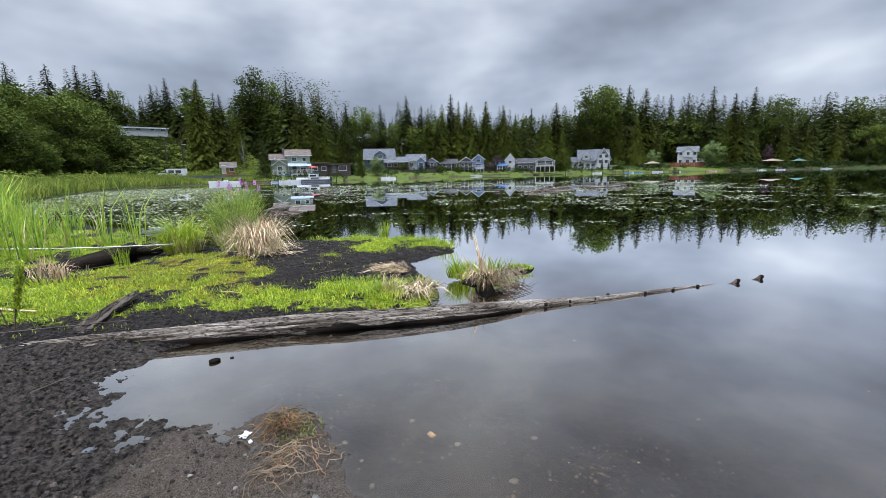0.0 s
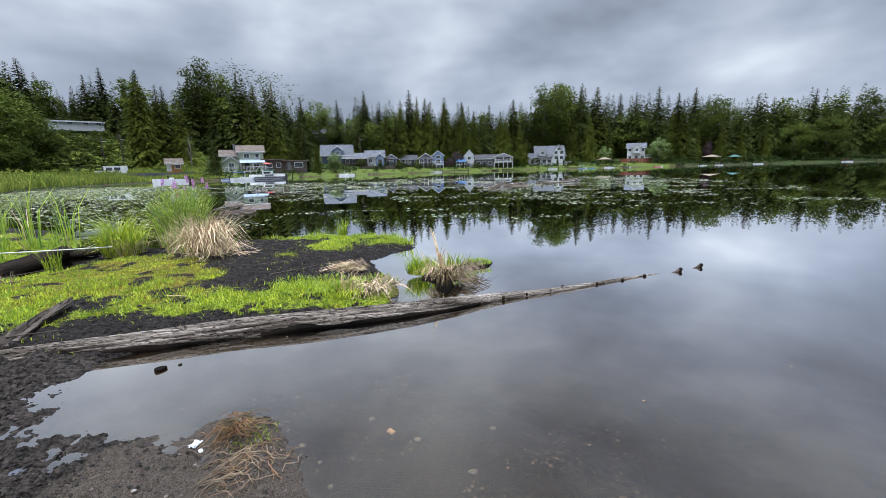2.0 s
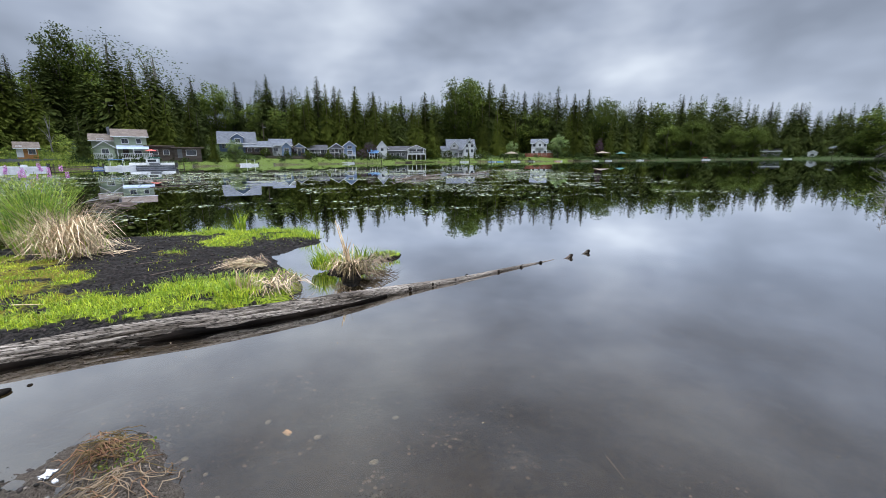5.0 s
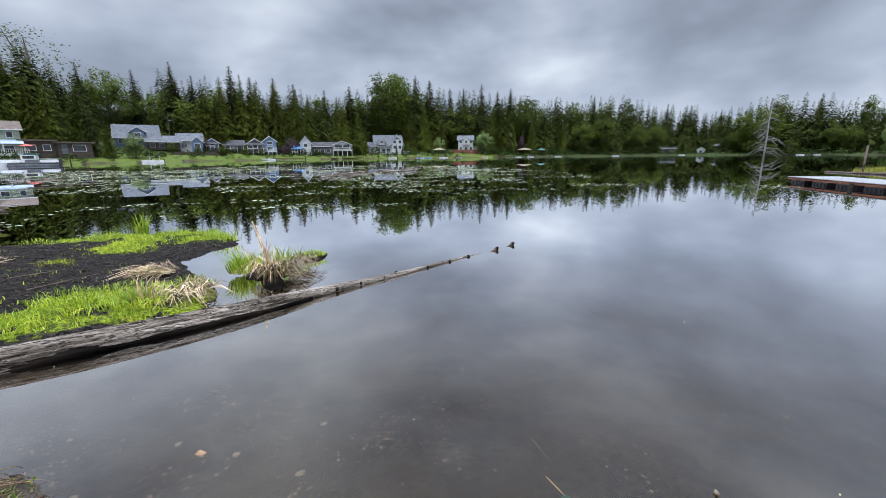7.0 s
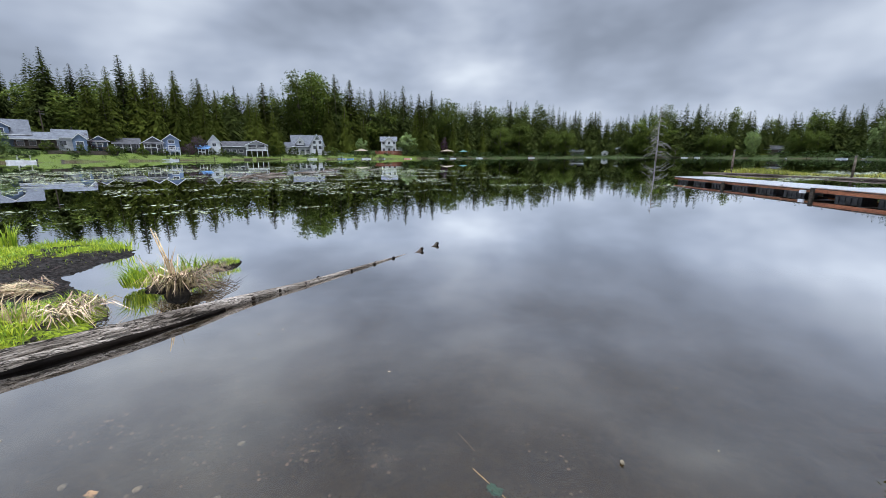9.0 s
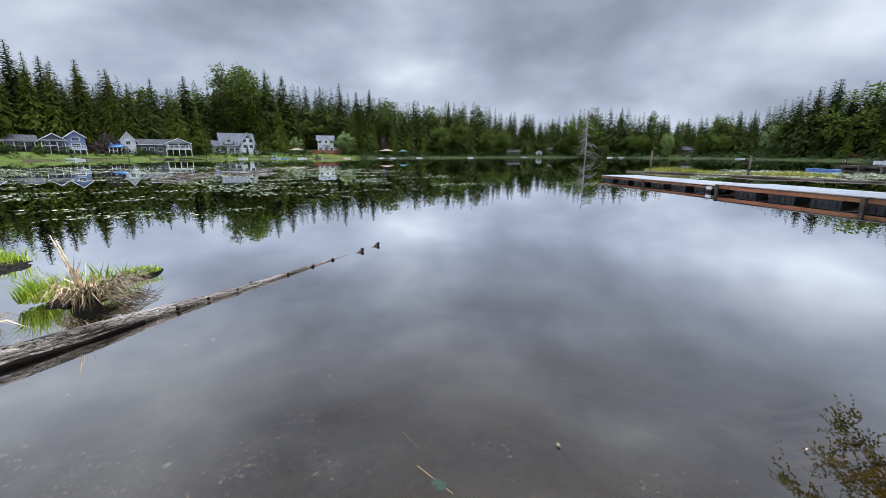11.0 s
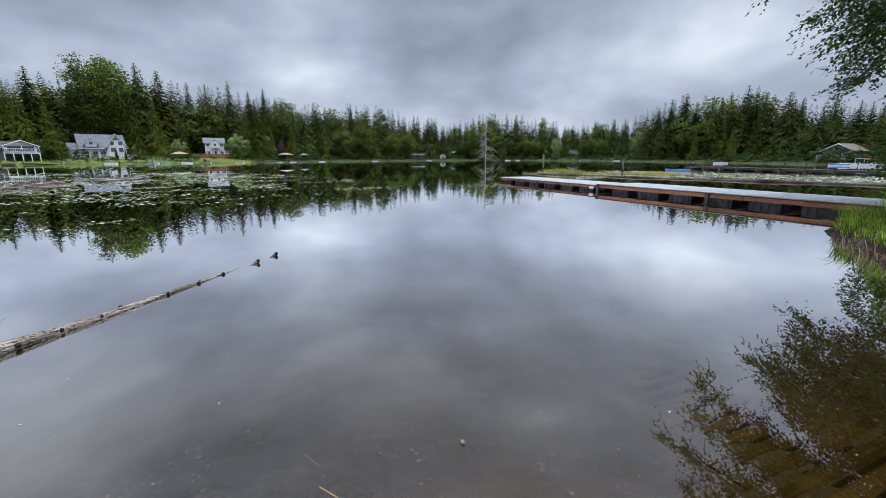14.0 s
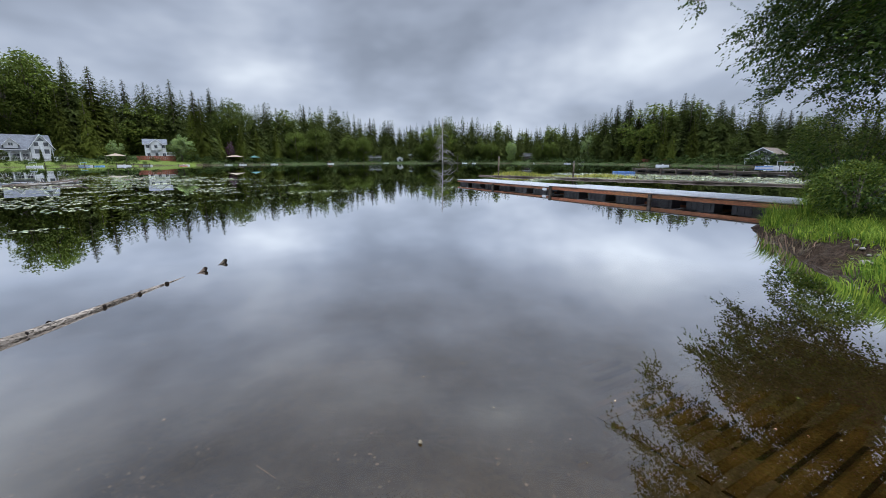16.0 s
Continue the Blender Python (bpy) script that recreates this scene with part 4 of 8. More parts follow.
def stub(x, y, label):
    """End of a sunken limb that stands out of the water beyond the log."""
    ob = thing("log_stub", pose(x, y, 0, 0, 0, 14), label, "branch stub")
    part("stub", *tube([(-0.16, 0, -0.012), (-0.06, 0, 0.004), (0.0, 0, 0.016), (0.05, 0.0, 0.03), (0.075, 0.0, 0.03)], [0.006, 0.011, 0.018, 0.03, 0.02], 8), M["drift"], ob, smooth=True)
    part("knob", *tube([(0.035, -0.005, 0.012), (0.055, -0.015, 0.045), (0.06, -0.018, 0.058)], [0.03, 0.026, 0.012], 8), M["dark_log"], ob, "dark wet knob", smooth=True)



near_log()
stub(4.33, 5.20, "dark wet branch stub standing out of the water")
stub(4.80, 5.35, "dark wet branch stub standing out of the water")


def rough_log(name, p0, p1, r0, r1, material, label, category="log", seed=0, z_wave=0.02):
    """A crooked, knobbly log between two points."""
    g = np.random.default_rng(seed)
    p0, p1 = Vector(p0), Vector(p1)
    L = (p1 - p0).length
    n, na = max(8, int(L / 0.12)), 12
    m = Matrix.Translation(p0) @ (p1 - p0).to_track_quat("X", "Z").to_matrix().to_4x4()
    ph = g.uniform(0, 6, 4)
    v = []
    for i in range(n + 1):
        u = i / n
        r = r0 + (r1 - r0) * u
        oy, oz = 0.25 * r * math.sin(L * u * 1.3 + ph[0]), z_wave * math.sin(L * u * 0.9 + ph[1])
        for k in range(na):
            a = 6.2832 * k / na
            rr = r * (1 + 0.16 * math.sin(3 * a + ph[2] + 2 * u) * math.sin(7 * u * L + k) + g.normal(0, 0.05 if r0 < 0.07 else 0.11))
            v.append((u * L, oy + rr * math.cos(a), oz + rr * math.sin(a)))
    f = [(i * na + k, (i + 1) * na + k, (i + 1) * na + (k + 1) % na, i * na + (k + 1) % na) for i in range(n) for k in range(na)]
    f += [tuple(range(na)), tuple(n * na + k for k in range(na))[::-1]]
    ob = thing(name, m, label, category)
    part("trunk", v, f, material, ob, smooth=True)
    return ob


rough_log("rotten_log", (-6.15, 6.35, 0.07), (-6.15, 8.95, 0.10), 0.15, 0.12, M["dark_log"], "black rotten log lying in a wet channel", seed=1)
rough_log("rotten_log", (-6.6, 8.7, 0.06), (-5.35, 9.15, 0.06), 0.08, 0.06, M["dark_log"], "short dark rotten log by the reeds", seed=2)
rough_log("weathered_plank", (-4.95, 4.72, 0.17), (-4.28, 4.55, 0.17), 0.016, 0.012, M["straw"], "short bleached stick lying in the grass", "stick", 3, 0)
for k, (p, q) in enumerate([((-1.95, 6.7, .14), (-1.4, 6.8, .15)), ((-2.5, 7.6, .15), (-2.2, 7.9, .16)), ((-1.6, 6.0, .14), (-1.0, 6.35, .15)), ((-2.6, 5.2, .15), (-2.3, 5.1, .15)),
                            ((-5.6, 6.2, .2), (-4.9, 6.9, .22)), ((-4.1, 3.95, .16), (-3.0, 4.15, .17)), ((-2.83, 2.85, .1), (-2.72, 3.05, .11)), ((-1.45, 1.98, .13), (-1.4, 2.0, .13))]):
    rough_log("dry_stick", p, q, 0.006, 0.004, M["straw"] if k in (1, 3) else M["drift"], "thin dry stick lying on the mud", "stick", 10 + k, 0.004)


def split_slab():
    """A rotting split slab of wood that leans on the bank behind the log."""
    p0, p1 = Vector((-3.36, 3.92, 0.10)), Vector((-3.52, 5.02, 0.24))
    m = Matrix.Translation(p0) @ (p1 - p0).to_track_quat("X", "Z").to_matrix().to_4x4()
    L, n, na = (p1 - p0).length, 90, 24
    u = np.linspace(0, 1, n)[:, None] * np.ones((1, na))
    a = np.linspace(0, 6.2832, na, endpoint=False)[None, :] * np.ones((n, 1))
    half = np.interp(u, [0, 0.15, 0.6, 0.9, 1], [0.10, 0.10, 0.08, 0.055, 0.01])
    th = np.interp(u, [0, 0.5, 1], [0.03, 0.034, 0.012])
    wob = 1 + 0.7 * (fnoise(u * 6, a * 3, 1, 4, 91) - 0.5)
    v = np.stack([u * L, half * np.cos(a) * wob + 0.03 * np.sin(u * 5), th * np.sin(a) * wob], axis=-1).reshape(-1, 3)
    i, j = np.meshgrid(np.arange(n - 1), np.arange(na), indexing="ij")
    q = np.stack([i * na + j, (i + 1) * na + j, (i + 1) * na + (j + 1) % na, i * na + (j + 1) % na], axis=-1).reshape(-1, 4)
    ob = thing("driftwood_slab", m, "split grey-brown driftwood slab leaning on black peat", "driftwood")
    s = new("slab", mesh_np("slab", v, q, mat("rotten_slab_wood", (0.022, 0.018, 0.015), (0.085, 0.07, 0.058), 0.9, 3.0, 50, 1.0, stretch=(0.35, 2.4, 2.4), dist=0.014, crack=11.0, spec=0.04), True))
    s.parent = ob


split_slab()


def island_grass():
    """Short bright grass on the peat, thick where the cover is high."""
    g = np.random.default_rng(12)
    n = 150000
    x, y = g.uniform(-10, 1.0, n), g.uniform(3.7, 10.6, n)
    x2, y2 = g.uniform(4.6, 17, 60000), g.uniform(-7.5, -3.0, 60000)
    x, y = np.concatenate([x, x2]), np.concatenate([y, y2])
    c = green_cover(x, y) * (0.05 + 1.6 * fnoise(x, y, 4.5, 4, 52))
    sparse = 0.05 * smooth(0.42, 0.62, fnoise(x, y, 2.6, 3, 53)) * (x < 3)
    keep = (g.random(len(x)) < np.maximum(np.clip((c - 0.34) * 2.6, 0, 1), sparse)) & (shore_distance(x, y) > 0.1)
    x, y, c = x[keep], y[keep], c[keep]
    z, _ = height(x, y)
    right = x > 3
    amber = blob(x, y, -3.6, 7.0, 1.6, 0.9)
    h = (0.02 + 0.045 * g.random(len(x))) * np.where(right, 3.6, 1.15 - 0.6 * amber) * (0.75 + 0.5 * c)
    for side, mt, label in ((~right, "grass", "short bright green grass and moss on black peat"), (right, "bankgrass", "long green grass on the bank beside the dock")):
        p = np.stack([x, y, z - 0.005], axis=1)[side]
        v, t = blades(p, h[side], np.where(right, 0.012, 0.008)[side] * g.uniform(0.6, 1.5, len(p)), g.uniform(0.2, 1.0, len(p)), None, 0.5, 5)
        tagged(new("short_grass", mesh_np("short_grass", v, t, M[mt])), label, "grass", kind="stuff")


island_grass()

tussock("straw_tussock", -3.1, 7.85, "large tussock of bleached dry grass on black peat", "grass tussock",
        [("dry_leaves", 620, 0.95, 0.34, 0.62, "straw", 0.009), ("seed_stalks", 200, 1.05, 0.3, 0.45, "stalk", 0.007), ("green_leaves", 90, 0.5, 0.45, 0.6, "grass", 0.012)], 1)
tussock("straw_tussock", -3.75, 8.3, "small brown and green tussock beside the bleached one", "grass tussock",
        [("dry_leaves", 260, 0.6, 0.25, 0.7, "straw", 0.012), ("green_leaves", 160, 0.6, 0.25, 0.6, "reed", 0.013)], 2)
tussock("sedge_clump", -4.85, 8.45, "fresh green sedge clump with some brown leaves", "sedge",
        [("green_leaves", 620, 0.98, 0.30, 0.85, "grass", 0.016), ("dry_leaves", 160, 0.7, 0.34, 0.8, "straw", 0.012)], 3)
tussock("sedge_clump", -0.85, 9.55, "small upright tuft of fresh green leaves", "sedge", [("green_leaves", 46, 0.5, 0.10, 0.3, "grass", 0.02)], 4)
for k, (x, y, n, h) in enumerate([(-0.35, 9.2, 150, .2), (0.2, 9.0, 140, .2), (0.35, 8.6, 120, .16), (-0.7, 8.3, 90, .14), (-1.5, 9.8, 90, .16), (-2.4, 9.6, 60, .15), (-0.2, 8.4, 110, .16), (0.5, 8.3, 60, .3)]):
    tussock("grass_tuft", x, y, "low tuft of bright green grass by the water", "grass", [("leaves", int(n * 1.2), h * 0.9, 0.26, 0.8, "grass", 0.011)], 20 + k)
for k, (x, y, n, h) in enumerate([(-0.5, 5.0, 260, .2), (-1.0, 5.1, 220, .17), (-0.2, 5.15, 160, .2), (-1.5, 4.95, 200, .15), (-0.7, 5.5, 200, .16), (-0.05, 5.5, 160, .2), (-1.2, 5.5, 120, .13), (-2.1, 5.0, 90, .12),
                                  (-2.6, 4.75, 60, .1), (-2.8, 5.3, 70, .1), (-3.1, 4.75, 90, .13), (-5.5, 7.75, 22, .5), (-5.55, 7.6, 18, .45), (-4.3, 4.5, 140, .12), (-4.9, 5.2, 160, .12)]):
    tussock("grass_tuft", x, y, "bright green grass tuft growing on black peat", "grass", [("leaves", int(n * 1.3), h * 0.8 if n > 30 else h * 1.2, 0.28 if n > 30 else 0.06, 0.85 if n > 30 else 0.4, "grass", 0.010)], 40 + k)
tussock("straw_tussock", -0.42, 4.98, "loose upright dry stalks at the peat's edge", "grass tussock", [("dry_straw", 42, 0.48, 0.12, 0.6, "straw", 0.008), ("green_leaves", 60, 0.24, 0.3, 0.7, "grass", 0.012)], 60)
tussock("reed_stump", -5.92, 6.55, "cut reed stump with bleached stalks", "reed stump", [("cut_reeds", 26, 0.42, 0.10, 0.3, "straw", 0.035), ("fallen_straw", 60, 0.4, 0.3, 1.15, "straw", 0.012)], 63)
tussock("reed_stump", -5.35, 6.15, "broken reed stump with brown stalks", "reed stump", [("cut_reeds", 16, 0.5, 0.07, 0.35, "straw", 0.03), ("fallen_straw", 70, 0.45, 0.34, 1.15, "stalk", 0.012)], 64)


def lying(name, x, y, z, n, length, spread, heading, fan, material, width, seed, parent=None, sag=0.0, rise=0.07):
    """Loose stems that lie over one another, more or less along one heading (degrees); sag lets their tips hang."""
    g = np.random.default_rng(seed)
    px, py, _ = scatter(n, 0, 0, spread, spread, g)
    a = np.radians(heading) + g.normal(0, fan, n)
    L = length * g.uniform(0.45, 1.1, n)
    d = np.stack([np.cos(a), np.sin(a), np.zeros(n)], axis=1)
    side = np.stack([-np.sin(a), np.cos(a), g.normal(0, 0.4, n)], axis=1) * (width * g.uniform(0.5, 1.3, n) / 2)[:, None]
    up = np.array([0, 0, 1.0])
    lift = g.uniform(0.0, 1.0, n) * rise
    p0 = np.stack([px, py, lift * 0.6], axis=1)
    mid = p0 + d * (L * 0.5)[:, None] + up * (lift + rise * 0.4)[:, None]
    tip = p0 + d * L[:, None] + up * (lift * g.uniform(-0.2, 1.0, n) - sag * L * g.uniform(0.5, 1.2, n))[:, None]
    v = np.stack([p0 - side, p0 + side, mid - side, mid + side, tip], axis=1).reshape(-1, 3)
    k = np.arange(n)[:, None] * 5
    tri = np.concatenate([k + np.array([[0, 1, 3]]), k + np.array([[0, 3, 2]]), k + np.array([[2, 3, 4]])], axis=1).reshape(-1, 3)
    ob = new(name, mesh_np(name, v, tri, material))
    ob.parent = parent
    ob.location = (x, y, z)
    return ob


def straw_heap(x, y, label, layers, seed):
    """A heap of fallen straw: layers of (part, count, length, spread, heading, fan, material, width, sag)."""
    ob = thing("straw_heap", pose(x, y, max(ground_z(x, y), 0.02)), label, "straw")
    for i, (nm, n, L, sp, hd, fan, mt, w, sag) in enumerate(layers):
        lying(nm, 0, 0, 0.01, n, L, sp, hd, fan, M[mt], w, seed + i, ob, sag)


def arching_straw():
    """Bleached leaves that arch out of the large tussock and fall over its side."""
    ob = thing("straw_tussock", pose(-3.02, 7.78, 0.1), "bleached grass arching over and falling outwards", "grass tussock")
    for i, (z, n, L, sp, hd, fan, sag) in enumerate([(0.42, 70, 0.5, 0.26, -60, 1.0, 0.5), (0.3, 110, 0.55, 0.3, -70, 1.1, 0.4), (0.12, 140, 0.6, 0.36, -50, 1.0, 0.12), (0.04, 150, 0.6, 0.4, -40, 0.8, 0.0)]):
        lying("fallen_leaves", 0, 0, z, n, L, sp, hd, fan, M["straw"], 0.009, 640 + i, ob, sag, 0.14)


arching_straw()
straw_heap(-0.35, 6.1, "flattened heap of bleached straw on the peat", [("straw", 140, 0.5, 0.16, 185, 0.35, "straw", 0.010, 0.0), ("straw", 90, 0.4, 0.2, 150, 0.6, "stalk", 0.010, 0.0)], 610)
straw_heap(-0.10, 5.12, "ragged fallen straw hanging over the peat's edge", [("straw", 40, 0.42, 0.2, 200, 0.5, "straw", 0.010, 0.05), ("straw", 55, 0.4, 0.2, -50, 0.6, "straw", 0.009, 0.3), ("straw", 110, 0.34, 0.24, -30, 0.8, "stalk", 0.010, 0.35)], 620)


def floating_tussock():
    """A lump of peat and roots standing in the water beyond the log, with grass, dead reeds and fallen straw on it."""
    ob = thing("floating_tussock", pose(0.86, 5.45, 0), "clod of black roots with grass and dead reeds in the water", "tussock")
    n, k = 36, 10
    for name, cx, cy, rx, ry, top, sd, label in (("root_clod", 0.0, -0.14, 0.15, 0.2, 0.10, 95, "rounded clod of brown roots"), ("peat", 0.02, 0.3, 0.36, 0.34, 0.07, 97, "black peat under the grass"), ("spur", 0.78, 0.86, 0.28, 0.12, 0.07, 98, "black peat spur")):
        vs, fs = [], []
        for i in range(k):
            for j in range(n):
                a = 6.2832 * j / n
                t = i / (k - 1)
                w = 1 + 0.55 * (float(fnoise(np.array([math.cos(a) * 2 + 5]), np.array([math.sin(a) * 2 + 2 * t]), 1.5, 4, sd)[0]) - 0.5)
                px, py = rx * w * math.cos(a) * math.cos(t * 1.5), ry * w * math.sin(a) * math.cos(t * 1.5)
                if name == "spur":
                    px, py = px * 0.85 - py * 0.53, px * 0.53 + py * 0.85
                vs.append((cx + px, cy + py, -0.1 + (0.1 + top) * math.sin(t * 1.5) + 0.03 * math.sin(9 * a + 5 * t) * (1 - t)))
        for i in range(k - 1):
            for j in range(n):
                fs.append((i * n + j, i * n + (j + 1) % n, (i + 1) * n + (j + 1) % n, (i + 1) * n + j))
        fs.append(tuple((k - 1) * n + j for j in range(n)))
        part(name, vs, fs, M["dark_log"], ob, label, True)
    for i, (nm, x, y, c, h, s, l, mt, w) in enumerate([("grass", -0.3, 0.4, 260, 0.34, 0.17, 0.7, "grass", 0.013), ("grass", -0.12, 0.5, 150, 0.27, 0.2, 0.6, "grass", 0.013), ("grass", 0.22, 0.5, 130, 0.3, 0.2, 0.5, "grass", 0.013),
                                                       ("grass", 0.5, 0.66, 60, 0.22, 0.14, 0.7, "grass", 0.012), ("moss", 0.74, 0.86, 240, 0.09, 0.2, 0.9, "grass", 0.010), ("dead_reeds", -0.06, 0.05, 10, 0.62, 0.10, 0.5, "straw", 0.016),
                                                       ("upright_straw", 0.04, 0.1, 26, 0.36, 0.16, 0.8, "straw", 0.010)]):
        p = clump(nm, 0, 0, c, h, s, l, M[mt], w, 700 + i, parent=ob, tilt=1.2)
        p.location = (x, y, 0.05 if nm in ("grass", "moss") else 0.09)
    for i, (x, y, z, c, L, sp, hd, fan, mt, sag) in enumerate([(0.1, 0.1, 0.1, 45, 0.42, 0.16, -120, 0.9, "straw", 0.2), (0.05, -0.05, 0.1, 120, 0.3, 0.14, -90, 1.3, "weed", 0.35), (0.2, 0.1, 0.1, 120, 0.42, 0.18, -20, 0.8, "stalk", 0.22),
                                                               (0.0, 0.1, 0.12, 34, 0.4, 0.14, 200, 0.7, "straw", 0.18), (0.4, 0.4, 0.07, 80, 0.36, 0.2, -10, 0.9, "stalk", 0.2)]):
        lying("fallen_straw", x, y, z, c, L, sp, hd, fan, M[mt], 0.010, 730 + i, ob, sag)
    g = np.random.default_rng(72)
    for x0, y0, x1, y1, h, r in ((0.0, 0.0, -0.14, 0.12, 0.72, 0.011), (0.02, 0.02, -0.10, 0.15, 0.66, 0.012), (-0.02, -0.02, 0.10, 0.2, 0.36, 0.007), (-0.1, -0.05, -0.08, -0.1, 0.42, 0.006), (-0.16, 0.0, -0.3, 0.1, 0.4, 0.006)):
        part("tall_reed", *tube([(x0, y0, 0.05), ((x0 + x1) / 2 + 0.01, (y0 + y1) / 2, 0.05 + h * 0.5), (x1, y1, 0.05 + h)], [r, r * 0.9, r * 0.5], 6), M["straw"], ob, "bleached dead reed stem", True)
    for q in range(16):
        a = g.uniform(-1.2, 0.5)
        L = g.uniform(0.3, 0.6)
        x0, y0 = 0.12 + g.normal(0, 0.08), g.normal(0.0, 0.12)
        part("drooping_stalk", *tube([(x0, y0, 0.1), (x0 + math.cos(a) * L * 0.5, y0 + math.sin(a) * L * 0.5, 0.09), (x0 + math.cos(a) * L, y0 + math.sin(a) * L, -0.03)], [0.005, 0.005, 0.003], 5), M["stalk"], ob, smooth=True)
    return ob


floating_tussock()


def cattails():
    made = []
    for k in range(4):
        ob = thing("cattail_clump", pose(-8.2 + 0.5 * k, 9 + 0.3 * k, 0.05), "tall fresh green cattail leaves at the water's edge", "cattails", "cattails in the bed")
        clump("leaves", 0, 0, 20, 1.85, 0.15, 0.3, M["reed"], 0.03, 800 + k, parent=ob, tilt=1.0)
        clump("dry_leaves", 0, 0, 4, 1.1, 0.13, 0.7, M["straw"], 0.022, 820 + k, parent=ob, tilt=1.0)
        made.append(ob)
    g = np.random.default_rng(9)
    count = 0
    while count < 105:
        x, y = g.uniform(-15, -6.7), g.uniform(7.6, 15)
        az = math.degrees(math.atan2(x, y))
        if shore_distance(np.array([x]), np.array([y]))[0] < 0.05 or az > -38.6 or (az > -43.2 and g.random() < 0.45):
            continue
        s = g.uniform(0.85, 1.25) if az < -43.4 else g.uniform(0.5, 0.75) if az < -40.8 else g.uniform(0.3, 0.5)
        copy_thing(made[count % 4], pose(x, y, max(0.0, ground_z(x, y)) - 0.03, 0, 0, g.uniform(0, 360)) @ Matrix.Scale(s, 4))
        count += 1
    for x, y, s in ((-6.95, 9.75, 0.5), (-6.75, 9.3, 0.36), (-7.2, 10.2, 0.62), (-6.9, 8.4, 0.55), (-7.1, 8.0, 0.6), (-7.6, 7.6, 0.5)):
        copy_thing(made[0], pose(x, y, -0.03, 0, 0, 70 * x) @ Matrix.Scale(s, 4))


cattails()


def flowering_shrub():
    ob = thing("flowering_plant", pose(-4.25, 9.55, 0.05), "bushy green plant with magenta flower spikes by the lake", "flowers")
    clump("greenery", 0, 0, 420, 1.42, 0.42, 0.35, M["reed"], 0.016, 900, parent=ob)
    g = np.random.default_rng(4)
    n = 2600
    d = g.normal(0, 1, (n, 3))
    d /= np.linalg.norm(d, axis=1, keepdims=True)
    q = d * g.uniform(0.3, 1.0, (n, 1)) * np.array([0.62, 0.5, 0.6]) + np.array([0, 0, 0.72])
    dd = d * 0.6 + np.array([0, 0, 0.5]) + g.normal(0, 0.4, (n, 3))
    dd /= np.linalg.norm(dd, axis=1, keepdims=True)
    v, f = sprays(q, dd, g.uniform(0.05, 0.11, n), g.uniform(0.012, 0.024, n), 0.2, 0.0, g)
    lf = new("leaves", mesh_np("leaves", v, f, M["marsh"]))
    lf.parent = ob
    clump("brown_stems", 0, 0, 200, 1.1, 0.45, 0.5, M["straw"], 0.010, 901, parent=ob)
    g = np.random.default_rng(5)
    for k in range(12):
        a, r = g.uniform(0, 6.28), g.uniform(0.1, 0.75)
        x, y, z = r * math.cos(a), r * math.sin(a), g.uniform(1.28, 1.55) - 0.2 * r
        n = 60
        t = g.random(n)
        ang = g.uniform(0, 6.28, n)
        pos = np.stack([x + 0.018 * np.cos(ang), y + 0.018 * np.sin(ang), z + 0.12 * t - 0.04], axis=1)
        v, tri = blades(pos, np.full(n, 0.024) * (1.3 - t), np.full(n, 0.017), np.full(n, 0.9), ang, 0.5, k)
        p = new("flower_spike", mesh_np("flower_spike", v, tri, M["petal"]))
        p.parent = ob
        tagged(p, "magenta flower spike")


flowering_shrub()


def sapling():
    """A thin weed with small leaves, standing in the moss."""
    ob = thing("weed", pose(-4.07, 4.05, ground_z(-4.07, 4.05) - 0.02), "thin upright weed with small green leaves", "weed")
    g = np.random.default_rng(15)
    for k in range(6):
        a = g.uniform(0, 6.28)
        tip = Vector((0.16 * math.cos(a), 0.16 * math.sin(a), g.uniform(0.55, 0.85)))
        st = part("stem", *tube([(0.01 * math.cos(a), 0.01 * math.sin(a), 0), tuple(tip * 0.5 + Vector((0, 0, 0.04))), tuple(tip)], [0.005, 0.004, 0.002], 5), M["stalk"], ob)
        n = 130
        t = g.uniform(0.35, 1.0, n)
        pos = np.array([tip * float(s) for s in t]) + g.normal(0, 0.015, (n, 3))
        v, tri = blades(pos, g.uniform(0.03, 0.055, n), g.uniform(0.01, 0.018, n), g.uniform(0.4, 1.0, n), None, 0.5, 30 + k)
        lf = new("leaves", mesh_np("leaves", v, tri, M["grass"]))
        lf.parent = st


sapling()


def rope():
    pts = [Vector((-9.6, 8.25, 0.36)).lerp(Vector((-4.75, 7.98, 0.34)), k / 12) - Vector((0, 0, 0.05 * math.sin(math.pi * k / 12))) for k in range(13)]
    part_ob = part("rope", *tube(pts, 0.009, 6), M["rope"], None, smooth=True)
    tagged(part_ob, "taut white rope strung across the reeds", "rope")


rope()


